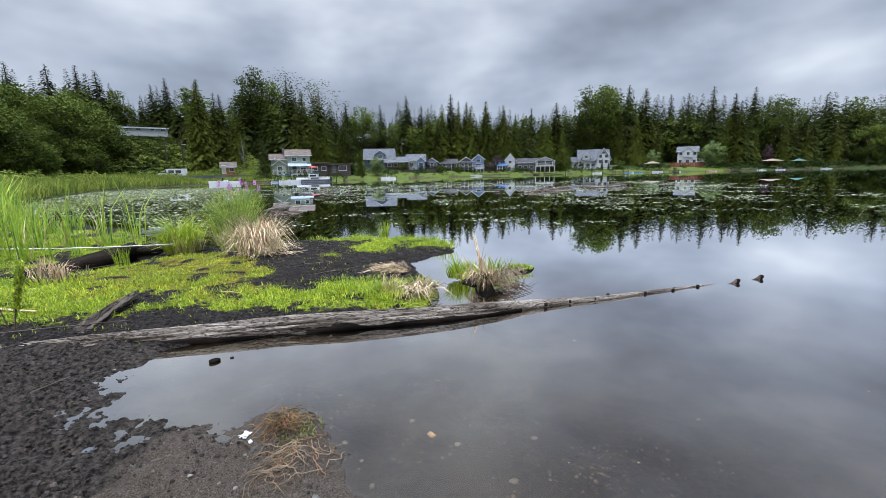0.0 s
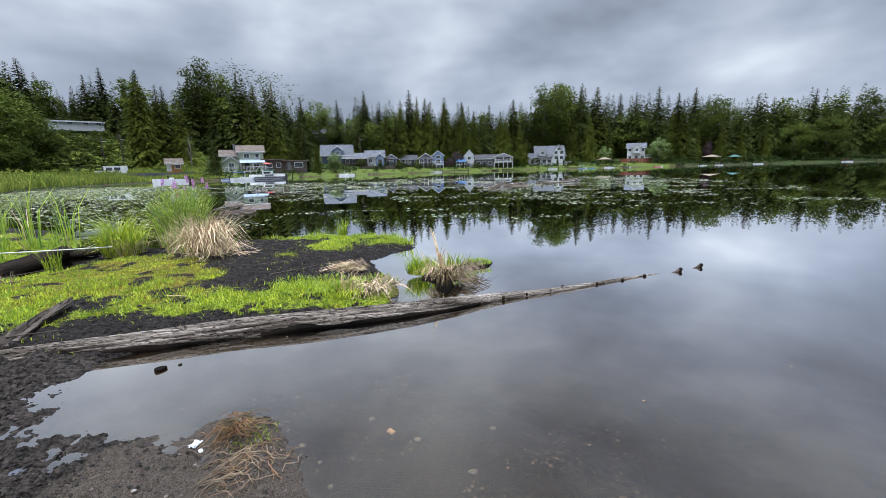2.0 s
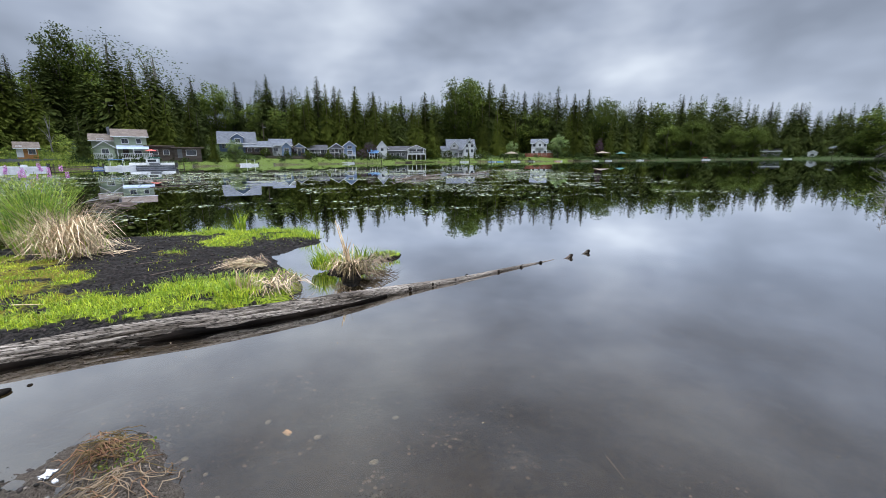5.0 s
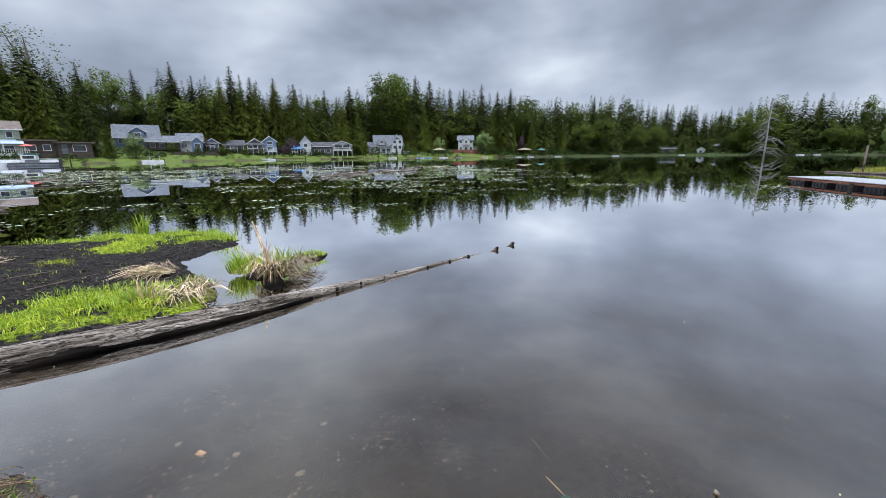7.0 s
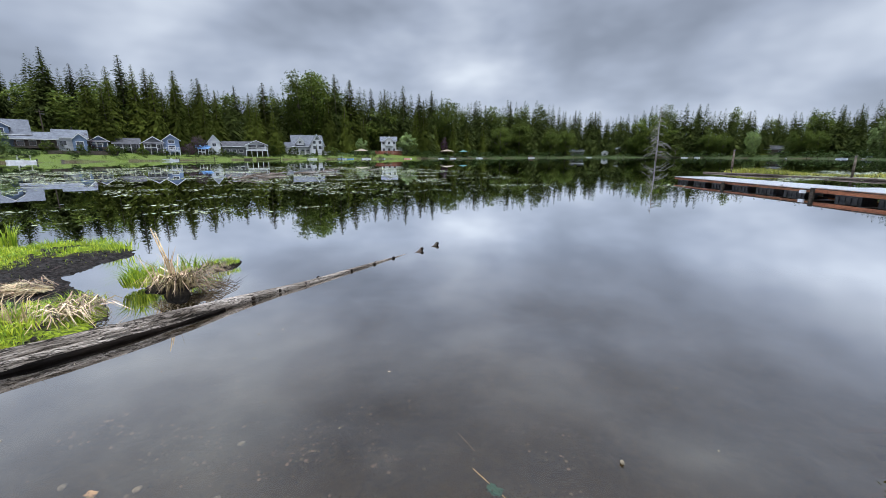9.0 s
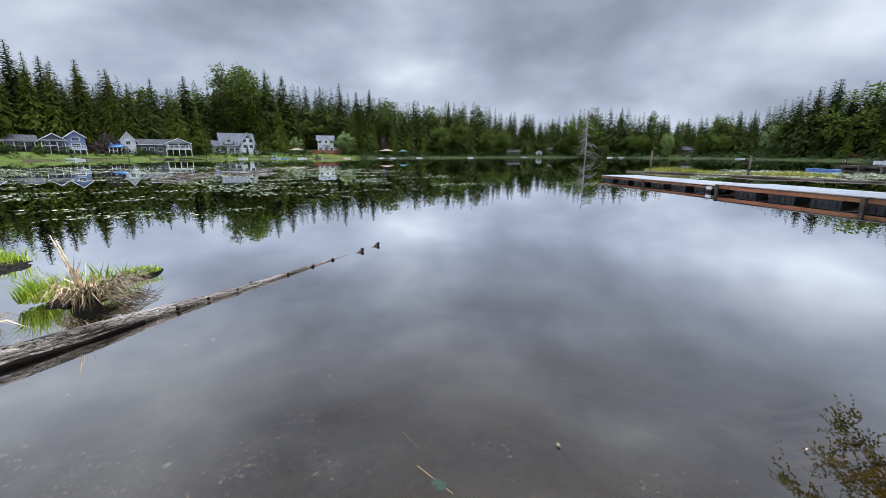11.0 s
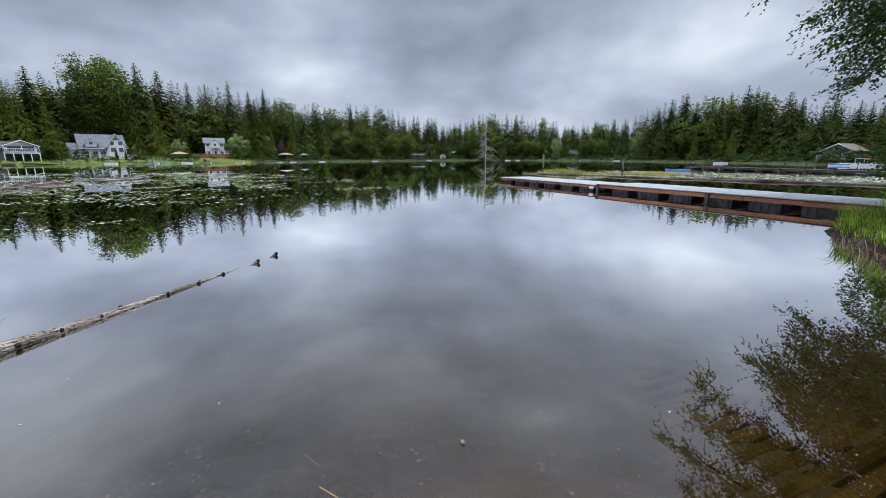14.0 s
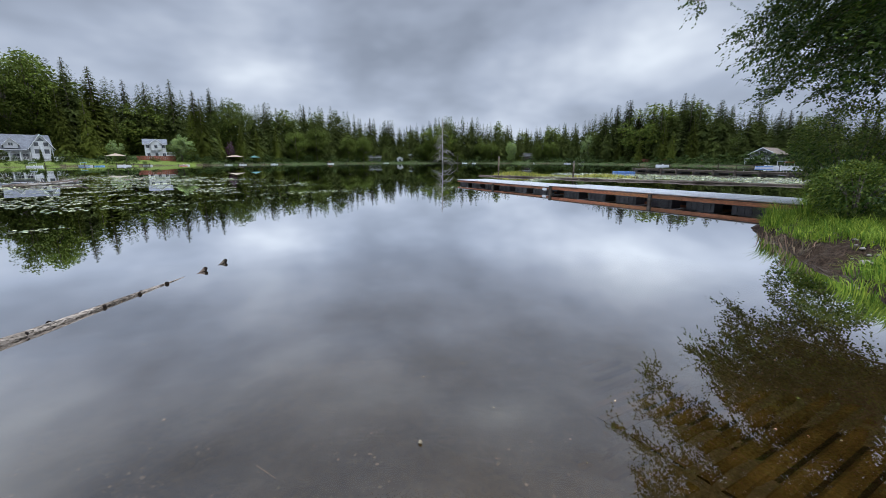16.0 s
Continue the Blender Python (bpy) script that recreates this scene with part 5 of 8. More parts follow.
def root_tangle():
    """Dried water-weed and roots washed up on the grit."""
    ob = thing("dried_weed", pose(-0.84, 2.22, ground_z(-0.84, 2.22)), "tangled heap of dried brown water weed on the shore", "dried weed")
    g = np.random.default_rng(33)
    foot = ground_z(-0.84, 2.22)
    rust = mat("rusty_dried_weed", (0.06, 0.036, 0.016), (0.165, 0.105, 0.052), 0.85, 4.0, 20, 0, 0.5, spec=0.05)
    for k in range(190):
        up = k < 80
        p = Vector((g.normal(-0.06, 0.04), g.normal(0.22, 0.06), 0.015)) if up else Vector((g.normal(0.05, 0.09), g.normal(-0.12, 0.17), 0.006))
        a = g.normal(-1.7, 0.9) if up else g.normal(-1.8, 0.8)
        pts, r = [], g.uniform(0.0014, 0.0030) if up else g.uniform(0.0009, 0.0032)
        for s in range(7):
            lift = ground_z(-0.84 + p.x, 2.22 + p.y) - foot
            pts.append(p + Vector((0, 0, max(lift, -0.05) + 0.01 + (0.06 if up else 0.010) * math.sin(s / 6 * 3.14) * g.uniform(0.4, 1))))
            a += g.normal(0, 0.55)
            p = p + Vector((math.cos(a), math.sin(a), 0)) * g.uniform(0.02, 0.045)
        part("strand", *tube(pts, [r, r, r, r, r * 0.9, r * 0.7, r * 0.4], 5), rust if up else M["weed"] if k % 3 == 0 else M["stalk"], ob, smooth=True)
    n = 90
    pos = np.stack([g.normal(0.06, 0.07, n), g.normal(0.08, 0.08, n), np.full(n, 0.015)], axis=1)
    v, t = blades(pos, g.uniform(0.02, 0.05, n), g.uniform(0.006, 0.014, n), g.uniform(0.5, 1.1, n), None, 0.5, 77)
    lf = new("leaves", mesh_np("leaves", v, t, M["marsh"]))
    lf.parent = ob


root_tangle()


def stone(x, y, s, seed, material=None, label="rounded grey stone lying on the shore", z=None, flat=0.55):
    g = np.random.default_rng(seed)
    bm = bmesh.new()
    bmesh.ops.create_icosphere(bm, subdivisions=2, radius=1)
    ph = g.uniform(0, 6, 3)
    for v in bm.verts:
        k = 1 + 0.14 * math.sin(2.3 * v.co.x + ph[0]) + 0.12 * math.sin(2.9 * v.co.y + ph[1]) + 0.1 * math.sin(3.7 * v.co.z + ph[2])
        v.co = Vector((v.co.x * s * 1.25, v.co.y * s, v.co.z * s * flat)) * k
    me = bpy.data.meshes.new("stone")
    bm.to_mesh(me)
    bm.free()
    me.materials.append(material or M["stone"])
    me.polygons.foreach_set("use_smooth", [True] * len(me.polygons))
    ob = new("stone", me)
    ob.matrix_basis = pose(x, y, (ground_z(x, y) if z is None else z) + s * flat * 0.35, 0, 0, g.uniform(0, 360))
    return tagged(ob, label, "stone")


for k, (x, y, s) in enumerate([(-0.62, 2.42, .03), (-0.5, 2.25, .035), (-0.38, 2.1, .025), (-0.3, 1.9, .03), (-0.95, 1.8, .02), (-1.25, 1.95, .022), (-0.55, 1.75, .035), (-1.05, 2.15, .018), (0.5, 2.05, .035),
                               (0.2, 2.35, .03), (-0.1, 2.6, .03), (0.3, 1.7, .04), (0.75, 2.5, .03)]):
    stone(x, y, s * (0.5 if k < 8 else 0.7), 300 + k, label="small grey-brown stone on the gravelly shore" if k < 8 else "pale stone on the shallow lake bed")
for k, (x, y, s) in enumerate([(7.75, -3.75, .07), (8.15, -3.85, .04), (7.9, -3.95, .035), (8.4, -3.9, .03), (8.0, -3.7, .03), (8.6, -3.95, .03), (8.25, -4.0, .03), (7.95, -3.85, .025)]):
    stone(x, y, s, 340 + k, label="grey stone half buried in the dirt bank")
stone(-1.84, 3.44, 0.042, 360, M["dark_log"], "dark wet rock standing in shallow water", 0.0, 0.5)
stone(-1.72, 3.5, 0.015, 361, M["dark_log"], "dark wet rock standing in shallow water", 0.0, 0.5)


def pebbles():
    """Grit and small pebbles on the near shore and the shallow bed."""
    g = np.random.default_rng(40)
    n = 42000
    x, y = g.uniform(-2.4, 4.5, n), g.uniform(-2.6, 3.4, n)
    s = shore_distance(x, y)
    ok = (s > -2.2) & (s < 1.6) & (np.hypot(x, y) > 0.8) & (g.random(n) < np.where(s > 0, 0.55 * smooth(-2.4, -0.9, x), (0.05 + 0.75 * smooth(0.46, 0.64, fnoise(x, y, 2.2, 3, 43))) * (1 - 0.7 * smooth(0.9, 2.2, x))))
    x, y, s = x[ok], y[ok], s[ok]
    z, _ = height(x, y)
    size = 0.003 + 0.010 * g.random(len(x)) ** 4 + 0.008 * (s < 0) * g.random(len(x)) ** 2
    base = np.array([(1, 0, 0), (0.3, 0.9, 0), (-0.8, 0.6, 0), (-0.8, -0.6, 0), (0.3, -0.9, 0), (0, 0, 0.7)])
    a = g.uniform(0, 6.28, len(x))
    ca, sa = np.cos(a)[:, None], np.sin(a)[:, None]
    bx, by, bz = base[:, 0][None, :], base[:, 1][None, :], base[:, 2][None, :]
    v = np.stack([(bx * ca - by * sa) * size[:, None] + x[:, None], (bx * sa + by * ca) * size[:, None] + y[:, None], bz * size[:, None] + z[:, None] + 0.001 + 0 * bx], axis=-1).reshape(-1, 3)
    k = np.arange(len(x))[:, None] * 6
    t = np.concatenate([k + np.array([[i, (i + 1) % 5, 5]]) for i in range(5)], axis=1).reshape(-1, 3)
    pm = mat("mixed_grit", (0.028, 0.023, 0.018), (0.10, 0.086, 0.07), 0.7, 3, 60, 0, island=0.7, spec=0.05)
    tagged(new("gravel", mesh_np("gravel", v, t, pm, True)), "scattered small grit and pebbles along the water", "gravel", kind="stuff")


pebbles()


def crumbs(name, label, n, x0, x1, y0, y1, small, large, material, seed, want):
    """Clods of earth: low irregular lumps lying close together."""
    g = np.random.default_rng(seed)
    x, y = g.uniform(x0, x1, n), g.uniform(y0, y1, n)
    z, s = height(x, y)
    ok = (s > -0.3) & (z > -0.012) & (g.random(n) < want(x, y, s))
    x, y, z = x[ok], y[ok], z[ok]
    m = len(x)
    size = small + (large - small) * g.random(m) ** 2.5
    k = 6
    a = np.linspace(0, 6.283, k, endpoint=False)[None, :] + g.uniform(0, 6.28, (m, 1))
    low = np.stack([np.cos(a), np.sin(a), -0.5 + 0 * a], axis=-1) * g.uniform(0.75, 1.3, (m, k, 1))
    mid = np.stack([np.cos(a + 0.5) * 0.75, np.sin(a + 0.5) * 0.75, 0.45 + 0 * a], axis=-1) * g.uniform(0.7, 1.25, (m, k, 1))
    top = np.stack([g.normal(0, 0.2, m), g.normal(0, 0.2, m), g.uniform(0.6, 0.95, m)], axis=-1)[:, None, :]
    v = np.concatenate([low, mid, top], axis=1) * np.array([1, 1, 0.6]) * size[:, None, None] + np.stack([x, y, z], axis=-1)[:, None, :]
    b = np.arange(m)[:, None] * (2 * k + 1)
    t = []
    for i in range(k):
        j = (i + 1) % k
        t += [b + np.array([[i, j, k + i]]), b + np.array([[j, k + j, k + i]]), b + np.array([[k + i, k + j, 2 * k]])]
    tri = np.concatenate(t, axis=1).reshape(-1, 3)
    tagged(new(name, mesh_np(name, v.reshape(-1, 3), tri, material)), label, "mud", kind="stuff")


mud_mat = mat("wet_mud_clods", (0.008, 0.007, 0.006), (0.036, 0.030, 0.026), 0.5, 5, 70, 0.5, island=0.6, dist=0.004, spec=0.08)
peat_mat = mat("black_peat_crumbs", (0.008, 0.007, 0.006), (0.03, 0.025, 0.022), 0.8, 5, 70, 0.5, island=0.6, dist=0.004, spec=0.03)
crumbs("mud_clods", "dark wet clods of mud on the trampled shore", 16000, -4.8, -0.5, 1.0, 3.75, 0.003, 0.020, mud_mat, 44,
       lambda x, y, s: 0.8 * smooth(-0.7, -1.9, x) * smooth(0.32, 0.5, fnoise(x, y, 3.5, 3, 16)) + 0.06)
crumbs("peat_crumbs", "crumbled black peat between patches of moss", 15000, -4.2, 0.5, 3.8, 10, 0.005, 0.026, peat_mat, 45,
       lambda x, y, s: 0.75 * smooth(0.7, 0.35, green_cover(x, y)))


def scrap(name, x, y, s, material, label, category, seed, z=None):
    """A crumpled flat scrap lying on the ground."""
    g = np.random.default_rng(seed)
    n = 7
    vs = [((i / (n - 1) - 0.5) * s * 1.5 + g.normal(0, s * 0.06), (j / (n - 1) - 0.5) * s + g.normal(0, s * 0.06), abs(g.normal(0, s * 0.12)) + dz) for dz in (0.004, 0.012) for i in range(n) for j in range(n)]
    fs = []
    for o in (0, n * n):
        fs += [(o + i * n + j, o + (i + 1) * n + j, o + (i + 1) * n + j + 1, o + i * n + j + 1) for i in range(n - 1) for j in range(n - 1) if (i * 3 + j * 5) % 11]
    ob = part(name, vs, fs, material, smooth=True)
    ob.matrix_basis = pose(x, y, (ground_z(x, y) if z is None else z), 0, 0, g.uniform(0, 360))
    return tagged(ob, label, category)


scrap("paper_scrap", -1.13, 2.33, 0.045, M["white"], "crumpled torn white paper on wet grit", "litter", 1)
scrap("paper_scrap", -1.07, 2.27, 0.02, M["white"], "small torn white paper on wet grit", "litter", 2)
# grey sheet put in place of a small bluish puddle
scrap("plastic_scrap", -1.98, 2.24, 0.05, M["rgrey"], "flat grey sheet standing in for a small puddle in the mud", "litter", 3)
scrap("fallen_leaf", -1.3, 1.72, 0.04, M["fcedar"], "withered brown leaf on wet grit", "leaf", 4)
scrap("fallen_leaf", 0.03, 2.3, 0.036, M["straw"], "pale dead leaf lying on the shallow lake bed", "leaf", 5, -0.04)
scrap("fallen_leaf", 2.15, 0.67, 0.016, M["tan"], "yellowed leaf floating on the shallow water", "leaf", 6, 0.0)
scrap("green_net_scrap", 1.53, 1.01, 0.05, M["dgreen"], "scrap of teal green netting in the shallow water", "litter", 7, -0.03)
rough_log("water_stem", (1.55, 1.18, -0.02), (1.54, 0.93, -0.03), 0.003, 0.002, M["straw"], "thin yellow stem lying in the water", "stem", 40, 0.0)
rough_log("water_stem", (1.70, 1.45, -0.04), (1.66, 1.28, -0.03), 0.003, 0.003, M["stalk"], "thin dark stem lying in the water", "stem", 41, 0.0)


def flotsam():
    """Tiny leaves and specks floating on the near water."""
    g = np.random.default_rng(60)
    n = 130
    x, y = g.uniform(-2.2, 7, n), g.uniform(-2.5, 5, n)
    ok = shore_distance(x, y) < -0.2
    x, y = x[ok], y[ok]
    pos = np.stack([x, y, np.full(len(x), 0.002)], axis=1)
    v, t = blades(pos, np.full(len(x), 0.004), g.uniform(0.004, 0.011, len(x)), g.uniform(3, 6, len(x)) / 1.0, None, 0.5, 61)
    tagged(new("flotsam", mesh_np("flotsam", v, t, M["straw"])), "pale specks and bits of leaf floating on water", "flotsam", kind="stuff")


flotsam()


def lily_pads():
    g = np.random.default_rng(70)
    n = 330000
    x, y = g.uniform(-45, 75, n), g.uniform(-20, 82, n)
    r, az = np.hypot(x, y), np.degrees(np.arctan2(x, y))
    front = np.interp(az, [-60, -30, -20, -5, 5, 15, 28, 40, 48, 60, 70, 78, 85, 115], [14, 14, 12, 11.5, 10.6, 11, 11.5, 15, 19, 23, 22.5, 27, 38, 34])
    back = np.interp(az, [-60, -30, -18, -8, 10, 30, 45, 56, 60, 68, 72, 80, 84, 115], [80, 75, 60, 62, 70, 62, 42, 26, 22, 27, 29, 36, 62, 52])
    field = fnoise(x, y, 0.20, 4, 75)
    fade = smooth(front - 0.3, front + 2.5, r) * (1 - smooth(back * 0.8, back, r))
    streak = fnoise(x * 0.35, y * 1.6, 0.35, 3, 76)
    knots = fnoise(x, y, 0.75, 3, 78)
    dens = fade * smooth(0.42, 0.6, 0.45 * field + 0.35 * streak + 0.2 * knots) * (0.14 + 1.7 * smooth(0.42, 0.6, knots)) * np.clip(1.3 - r / 110, 0.3, 1)
    dens = np.maximum(dens, 0.8 * fade * (az < -22))
    dens = np.maximum(dens, 1.0 * fade * (az > 80) * smooth(0.28, 0.42, streak))
    keep = (g.random(n) < dens) & (shore_distance(x, y) < -0.6)
    x, y, r = x[keep], y[keep], r[keep]
    size = g.uniform(0.03, 0.08, len(x)) * (1 + 0.7 * smooth(22, 60, r))
    k = 7
    ang = np.linspace(0.25, 6.03, k)
    a0 = g.uniform(0, 6.28, len(x))
    tilt = g.normal(0, 0.05, (2, len(x)))
    ca, sa = np.cos(ang[None, :] + a0[:, None]), np.sin(ang[None, :] + a0[:, None])
    px, py = ca * size[:, None], sa * size[:, None]
    pz = np.maximum(px * tilt[0][:, None] + py * tilt[1][:, None], -0.004) + 0.006
    ring = np.stack([px + x[:, None], py + y[:, None], pz], axis=-1)
    cen = np.stack([x, y, np.full(len(x), 0.006)], axis=-1)[:, None, :]
    v = np.concatenate([cen, ring], axis=1).reshape(-1, 3)
    b = np.arange(len(x))[:, None] * (k + 1)
    t = np.concatenate([b + np.array([[0, i, i + 1]]) for i in range(1, k)], axis=1).reshape(-1, 3)
    tagged(new("lily_pads", mesh_np("lily_pads", v, t, M["pad"])), "drifts of small green lily pads on dark water", "lily pads", kind="stuff")


lily_pads()

def drift_pile(p, q, count, r, label, seed):
    """Broken trunks and branches stranded together along a line: crooked tapered bars with forked ends."""
    g = np.random.default_rng(seed)
    p, q = Vector(p), Vector(q)
    e = q - p
    yaw = math.degrees(math.atan2(e.y, e.x))
    L = e.length
    ob = thing("driftwood_pile", pose(p.x, p.y, 0, 0, 0, yaw), label, "driftwood")
    for k in range(count):
        big = k < count // 4
        ln = L * g.uniform(0.35, 0.75) if big else g.uniform(0.5, 1.6)
        x = g.uniform(0, L - ln * 0.8)
        y, z = g.normal(0, 0.28), g.uniform(0.0, 0.05) if big else g.uniform(0.03, 0.16)
        a = g.normal(0, 0.12 if big else 0.7)
        rise = g.normal(0.0, 0.01) if big else g.uniform(-0.04, 0.22)
        r0 = r * g.uniform(0.7, 1.1) if big else r * g.uniform(0.18, 0.45)
        pts = []
        for i in range(7):
            t = i / 6
            pts.append((x + math.cos(a) * ln * t, y + math.sin(a) * ln * t + g.normal(0, 0.25 * r0), z + rise * ln * t + g.normal(0, 0.2 * r0)))
        bar = part("log" if big else "branch", *tube(pts, [r0 * (1 - 0.5 * i / 6) * g.uniform(0.8, 1.15) for i in range(7)], 7), M["drift"] if k % 3 else M["pale_bark"], ob, smooth=True)
        for i in range(3 if big else 1):
            b = Vector(pts[int(g.integers(2, 6))])
            h = g.uniform(0, 6.28)
            part("twig", *tube([b, b + Vector((math.cos(h) * 0.25, math.sin(h) * 0.25, g.uniform(0.03, 0.3)))], [r0 * 0.3, r0 * 0.1], 5), M["drift"], bar)


drift_pile((7.4, 28.6, 0), (12.7, 34.6, 0), 44, 0.13, "pile of bleached driftwood stranded among lily pads", 201)
drift_pile((12.9, 33.4, 0), (18.6, 36.2, 0), 34, 0.11, "low raft of grey driftwood among lily pads", 202)
drift_pile((-10.5, 36, 0), (-8.0, 37.4, 0), 12, 0.07, "few broken grey branches among lily pads", 203)
drift_pile((-6.6, 17.5, 0), (-4.9, 18.0, 0), 12, 0.05, "small tangle of broken grey branches in the pads", 204)
rough_log("driftwood", (18.2, 36.0, .03), (18.8, 35.7, .5), .035, .02, M["drift"], "upright grey branch end standing out of the water", "driftwood", 207, 0.02)
rough_log("driftwood", (22.5, 37.5, .02), (25.5, 39.5, .05), .06, .04, M["drift"], "thin bleached log floating among lily pads", "driftwood", 209, 0.05)

# ---- the floating dock, booms and the far landing stages ----
DOCK_U = Vector((0.632, 0.775, 0))
DOCK_V = Vector((0.775, -0.632, 0))


def dock():
    yaw = math.degrees(math.atan2(DOCK_U.y, DOCK_U.x))
    m = pose(15.94, -4.43, 0, 0, 0, yaw)
    ob = thing("floating_dock", m, "long floating dock with grey boards, red-brown sides and black floats", "dock")
    # local x runs out along the dock, local -y is the far side
    W = 2.4
    specs = [(-4.0, 8.7, 0.37, 0.15), (8.71, 18.0, 0.31, 0.10)]
    bw, gap = 0.14, 0.008
    bv, bf = box(0, bw - gap, -W, 0.0, -0.035, 0)
    board = None
    for s0, s1, top, drop in specs:
        n = int((s1 - s0) / bw)
        for i in range(n):
            if board is None:
                b = part("deck_board", bv, bf, M["deck"], ob)
                board = b.data
            else:
                b = new("deck_board", board)
                b.parent = ob
            b.location = (s0 + i * bw, 0, top + 0.0015 * ((i * 7) % 3))
        x = s0
        k = 0
        while x < s1 - 0.3:
            L = min(3.05, s1 - x)
            for yy in (0.004, -W - 0.044):
                part("fascia_board", *box(x, x + L - 0.02, yy, yy + 0.04, top - 0.04 - drop, top - 0.02), M["fascia"], ob)
            part("rub_strip", *box(x, x + L - 0.02, 0.046, 0.07, top - 0.06, top - 0.025), M["oldwood"], ob)
            x += L
            k += 1
        x = s0 + 0.5
        while x < s1 - 0.8:
            L = 0.95
            hh = top - drop - 0.06
            v, f = box(x, x + L, -0.62, -0.06, -0.12, hh)
            for j in range(4):
                rv, rf = box(x + 0.12 + 0.22 * j, x + 0.2 + 0.22 * j, -0.06, -0.03, -0.05, hh - 0.05)
                v, f = joined((v, f), (rv, rf))
            part("float", v, f, M["float"], ob)
            part("float", *box(x, x + L, -W + 0.06, -W + 0.62, -0.12, hh), M["float"], ob)
            x += L + 0.55
        for x in np.arange(s0 + 0.3, s1, 1.5):
            part("joist", *box(x, x + 0.06, -W + 0.02, -0.02, top - 0.04 - drop, top - 0.036), M["oldwood"], ob)
    for x, h in ((3.3, 0.33), (8.72, 0.36), (-2.0, 0.33), (13.6, 0.24)):
        part("post", *box(x - 0.06, x + 0.06, 0.072, 0.16, -0.4, h), M["oldwood"], ob)
    for x in (10.4, 15.4):
        part("cleat", *joined(box(x - 0.1, x + 0.1, -0.12, -0.08, 0.35, 0.38), box(x - 0.03, x + 0.03, -0.13, -0.07, 0.31, 0.35)), M["white"], ob, "white cleat")
    part("crate", *box(9.0, 9.22, 0.09, 0.17, 0.12, 0.24), M["white"], ob, "white fender box")
    return ob


dock()
rough_log("boom_log", (42.5, 12.5, 0.04), (36.5, -1.5, 0.04), 0.09, 0.08, M["oldwood"], "long dark floating boom log", "boom log", 400, 0.03)
rough_log("boom_log", (37.2, -1.0, 0.04), (33.0, -13, 0.04), 0.10, 0.09, M["oldwood"], "long dark floating boom log", "boom log", 401, 0.03)
rough_log("boom_log", (45.0, 10.5, 0.04), (44.0, -3.0, 0.04), 0.08, 0.08, M["oldwood"], "dark floating boom log with weeds", "boom log", 402, 0.03)


def boom_weeds():
    g = np.random.default_rng(81)
    n = 2600
    t = g.random(n) ** 1.3
    x, y = 45.0 - 1.2 * t + g.normal(0, 0.5, n), 11.0 - 13.5 * t + g.normal(0, 0.3, n)
    h = (0.12 + 0.42 * np.exp(-((t - 0.15) / 0.2) ** 2) + 0.3 * np.exp(-((t - 0.8) / 0.15) ** 2)) * g.uniform(0.5, 1.2, n)
    v, tri = blades(np.stack([x, y, np.full(n, 0.02)], axis=1), h, np.full(n, 0.035), g.uniform(0.2, 0.9, n), None, 0.5, 82)
    wm = mat("yellow_green_weeds", (0.16, 0.18, 0.025), (0.28, 0.27, 0.04), 0.6, 0.6, 5, 0, island=0.4, trans=0.3)
    tagged(new("boom_weeds", mesh_np("boom_weeds", v, tri, wm)), "yellow-green weeds growing along a floating boom", "weeds", kind="stuff")


boom_weeds()


def mooring_pole(x, y, h, label):
    ob = thing("mooring_pole", pose(x, y, 0), label, "pole")
    part("shaft", *tube([(0, 0, -1), (0.02, 0, h * 0.5), (0.06, 0, h)], [0.085, 0.08, 0.065], 10), M["drift"], ob, smooth=True)
    part("band", *tube([(0.05, 0, h - 0.12), (0.055, 0, h - 0.05)], 0.08, 10), M["rgrey"], ob)


mooring_pole(44.5, 10.9, 2.05, "grey weathered timber pole standing in the lake")
mooring_pole(41.0, 2.8, 1.55, "grey weathered timber pole standing in the lake")


def old_pier():
    p0, p1 = Vector((74, -4.6, 0)), Vector((44, -23.2, 0))
    d = p1 - p0
    yaw = math.degrees(math.atan2(d.y, d.x))
    L = d.length
    ob = thing("old_pier", pose(p0.x, p0.y, 0, 0, 0, yaw), "low dark timber pier on posts beside lily pads", "pier")
    for x in np.arange(0, L, 0.5):
        part("plank", *box(x, x + 0.47, -0.9, 0.9, 0.34, 0.40), M["oldwood"], ob)
    for y in (-0.92, 0.88):
        part("beam", *box(0, L, y, y + 0.05, 0.16, 0.33), M["oldwood"], ob)
    for x in np.arange(0.6, L, 3.1):
        for y in (-0.99, 0.94):
            part("post", *tube([(x, y, -1.5), (x, y, 0.55)], 0.12, 8), M["oldwood"], ob)
        part("float", *box(x - 0.5, x + 0.6, -0.7, 0.7, -0.1, 0.15), M["float"], ob)


old_pier()


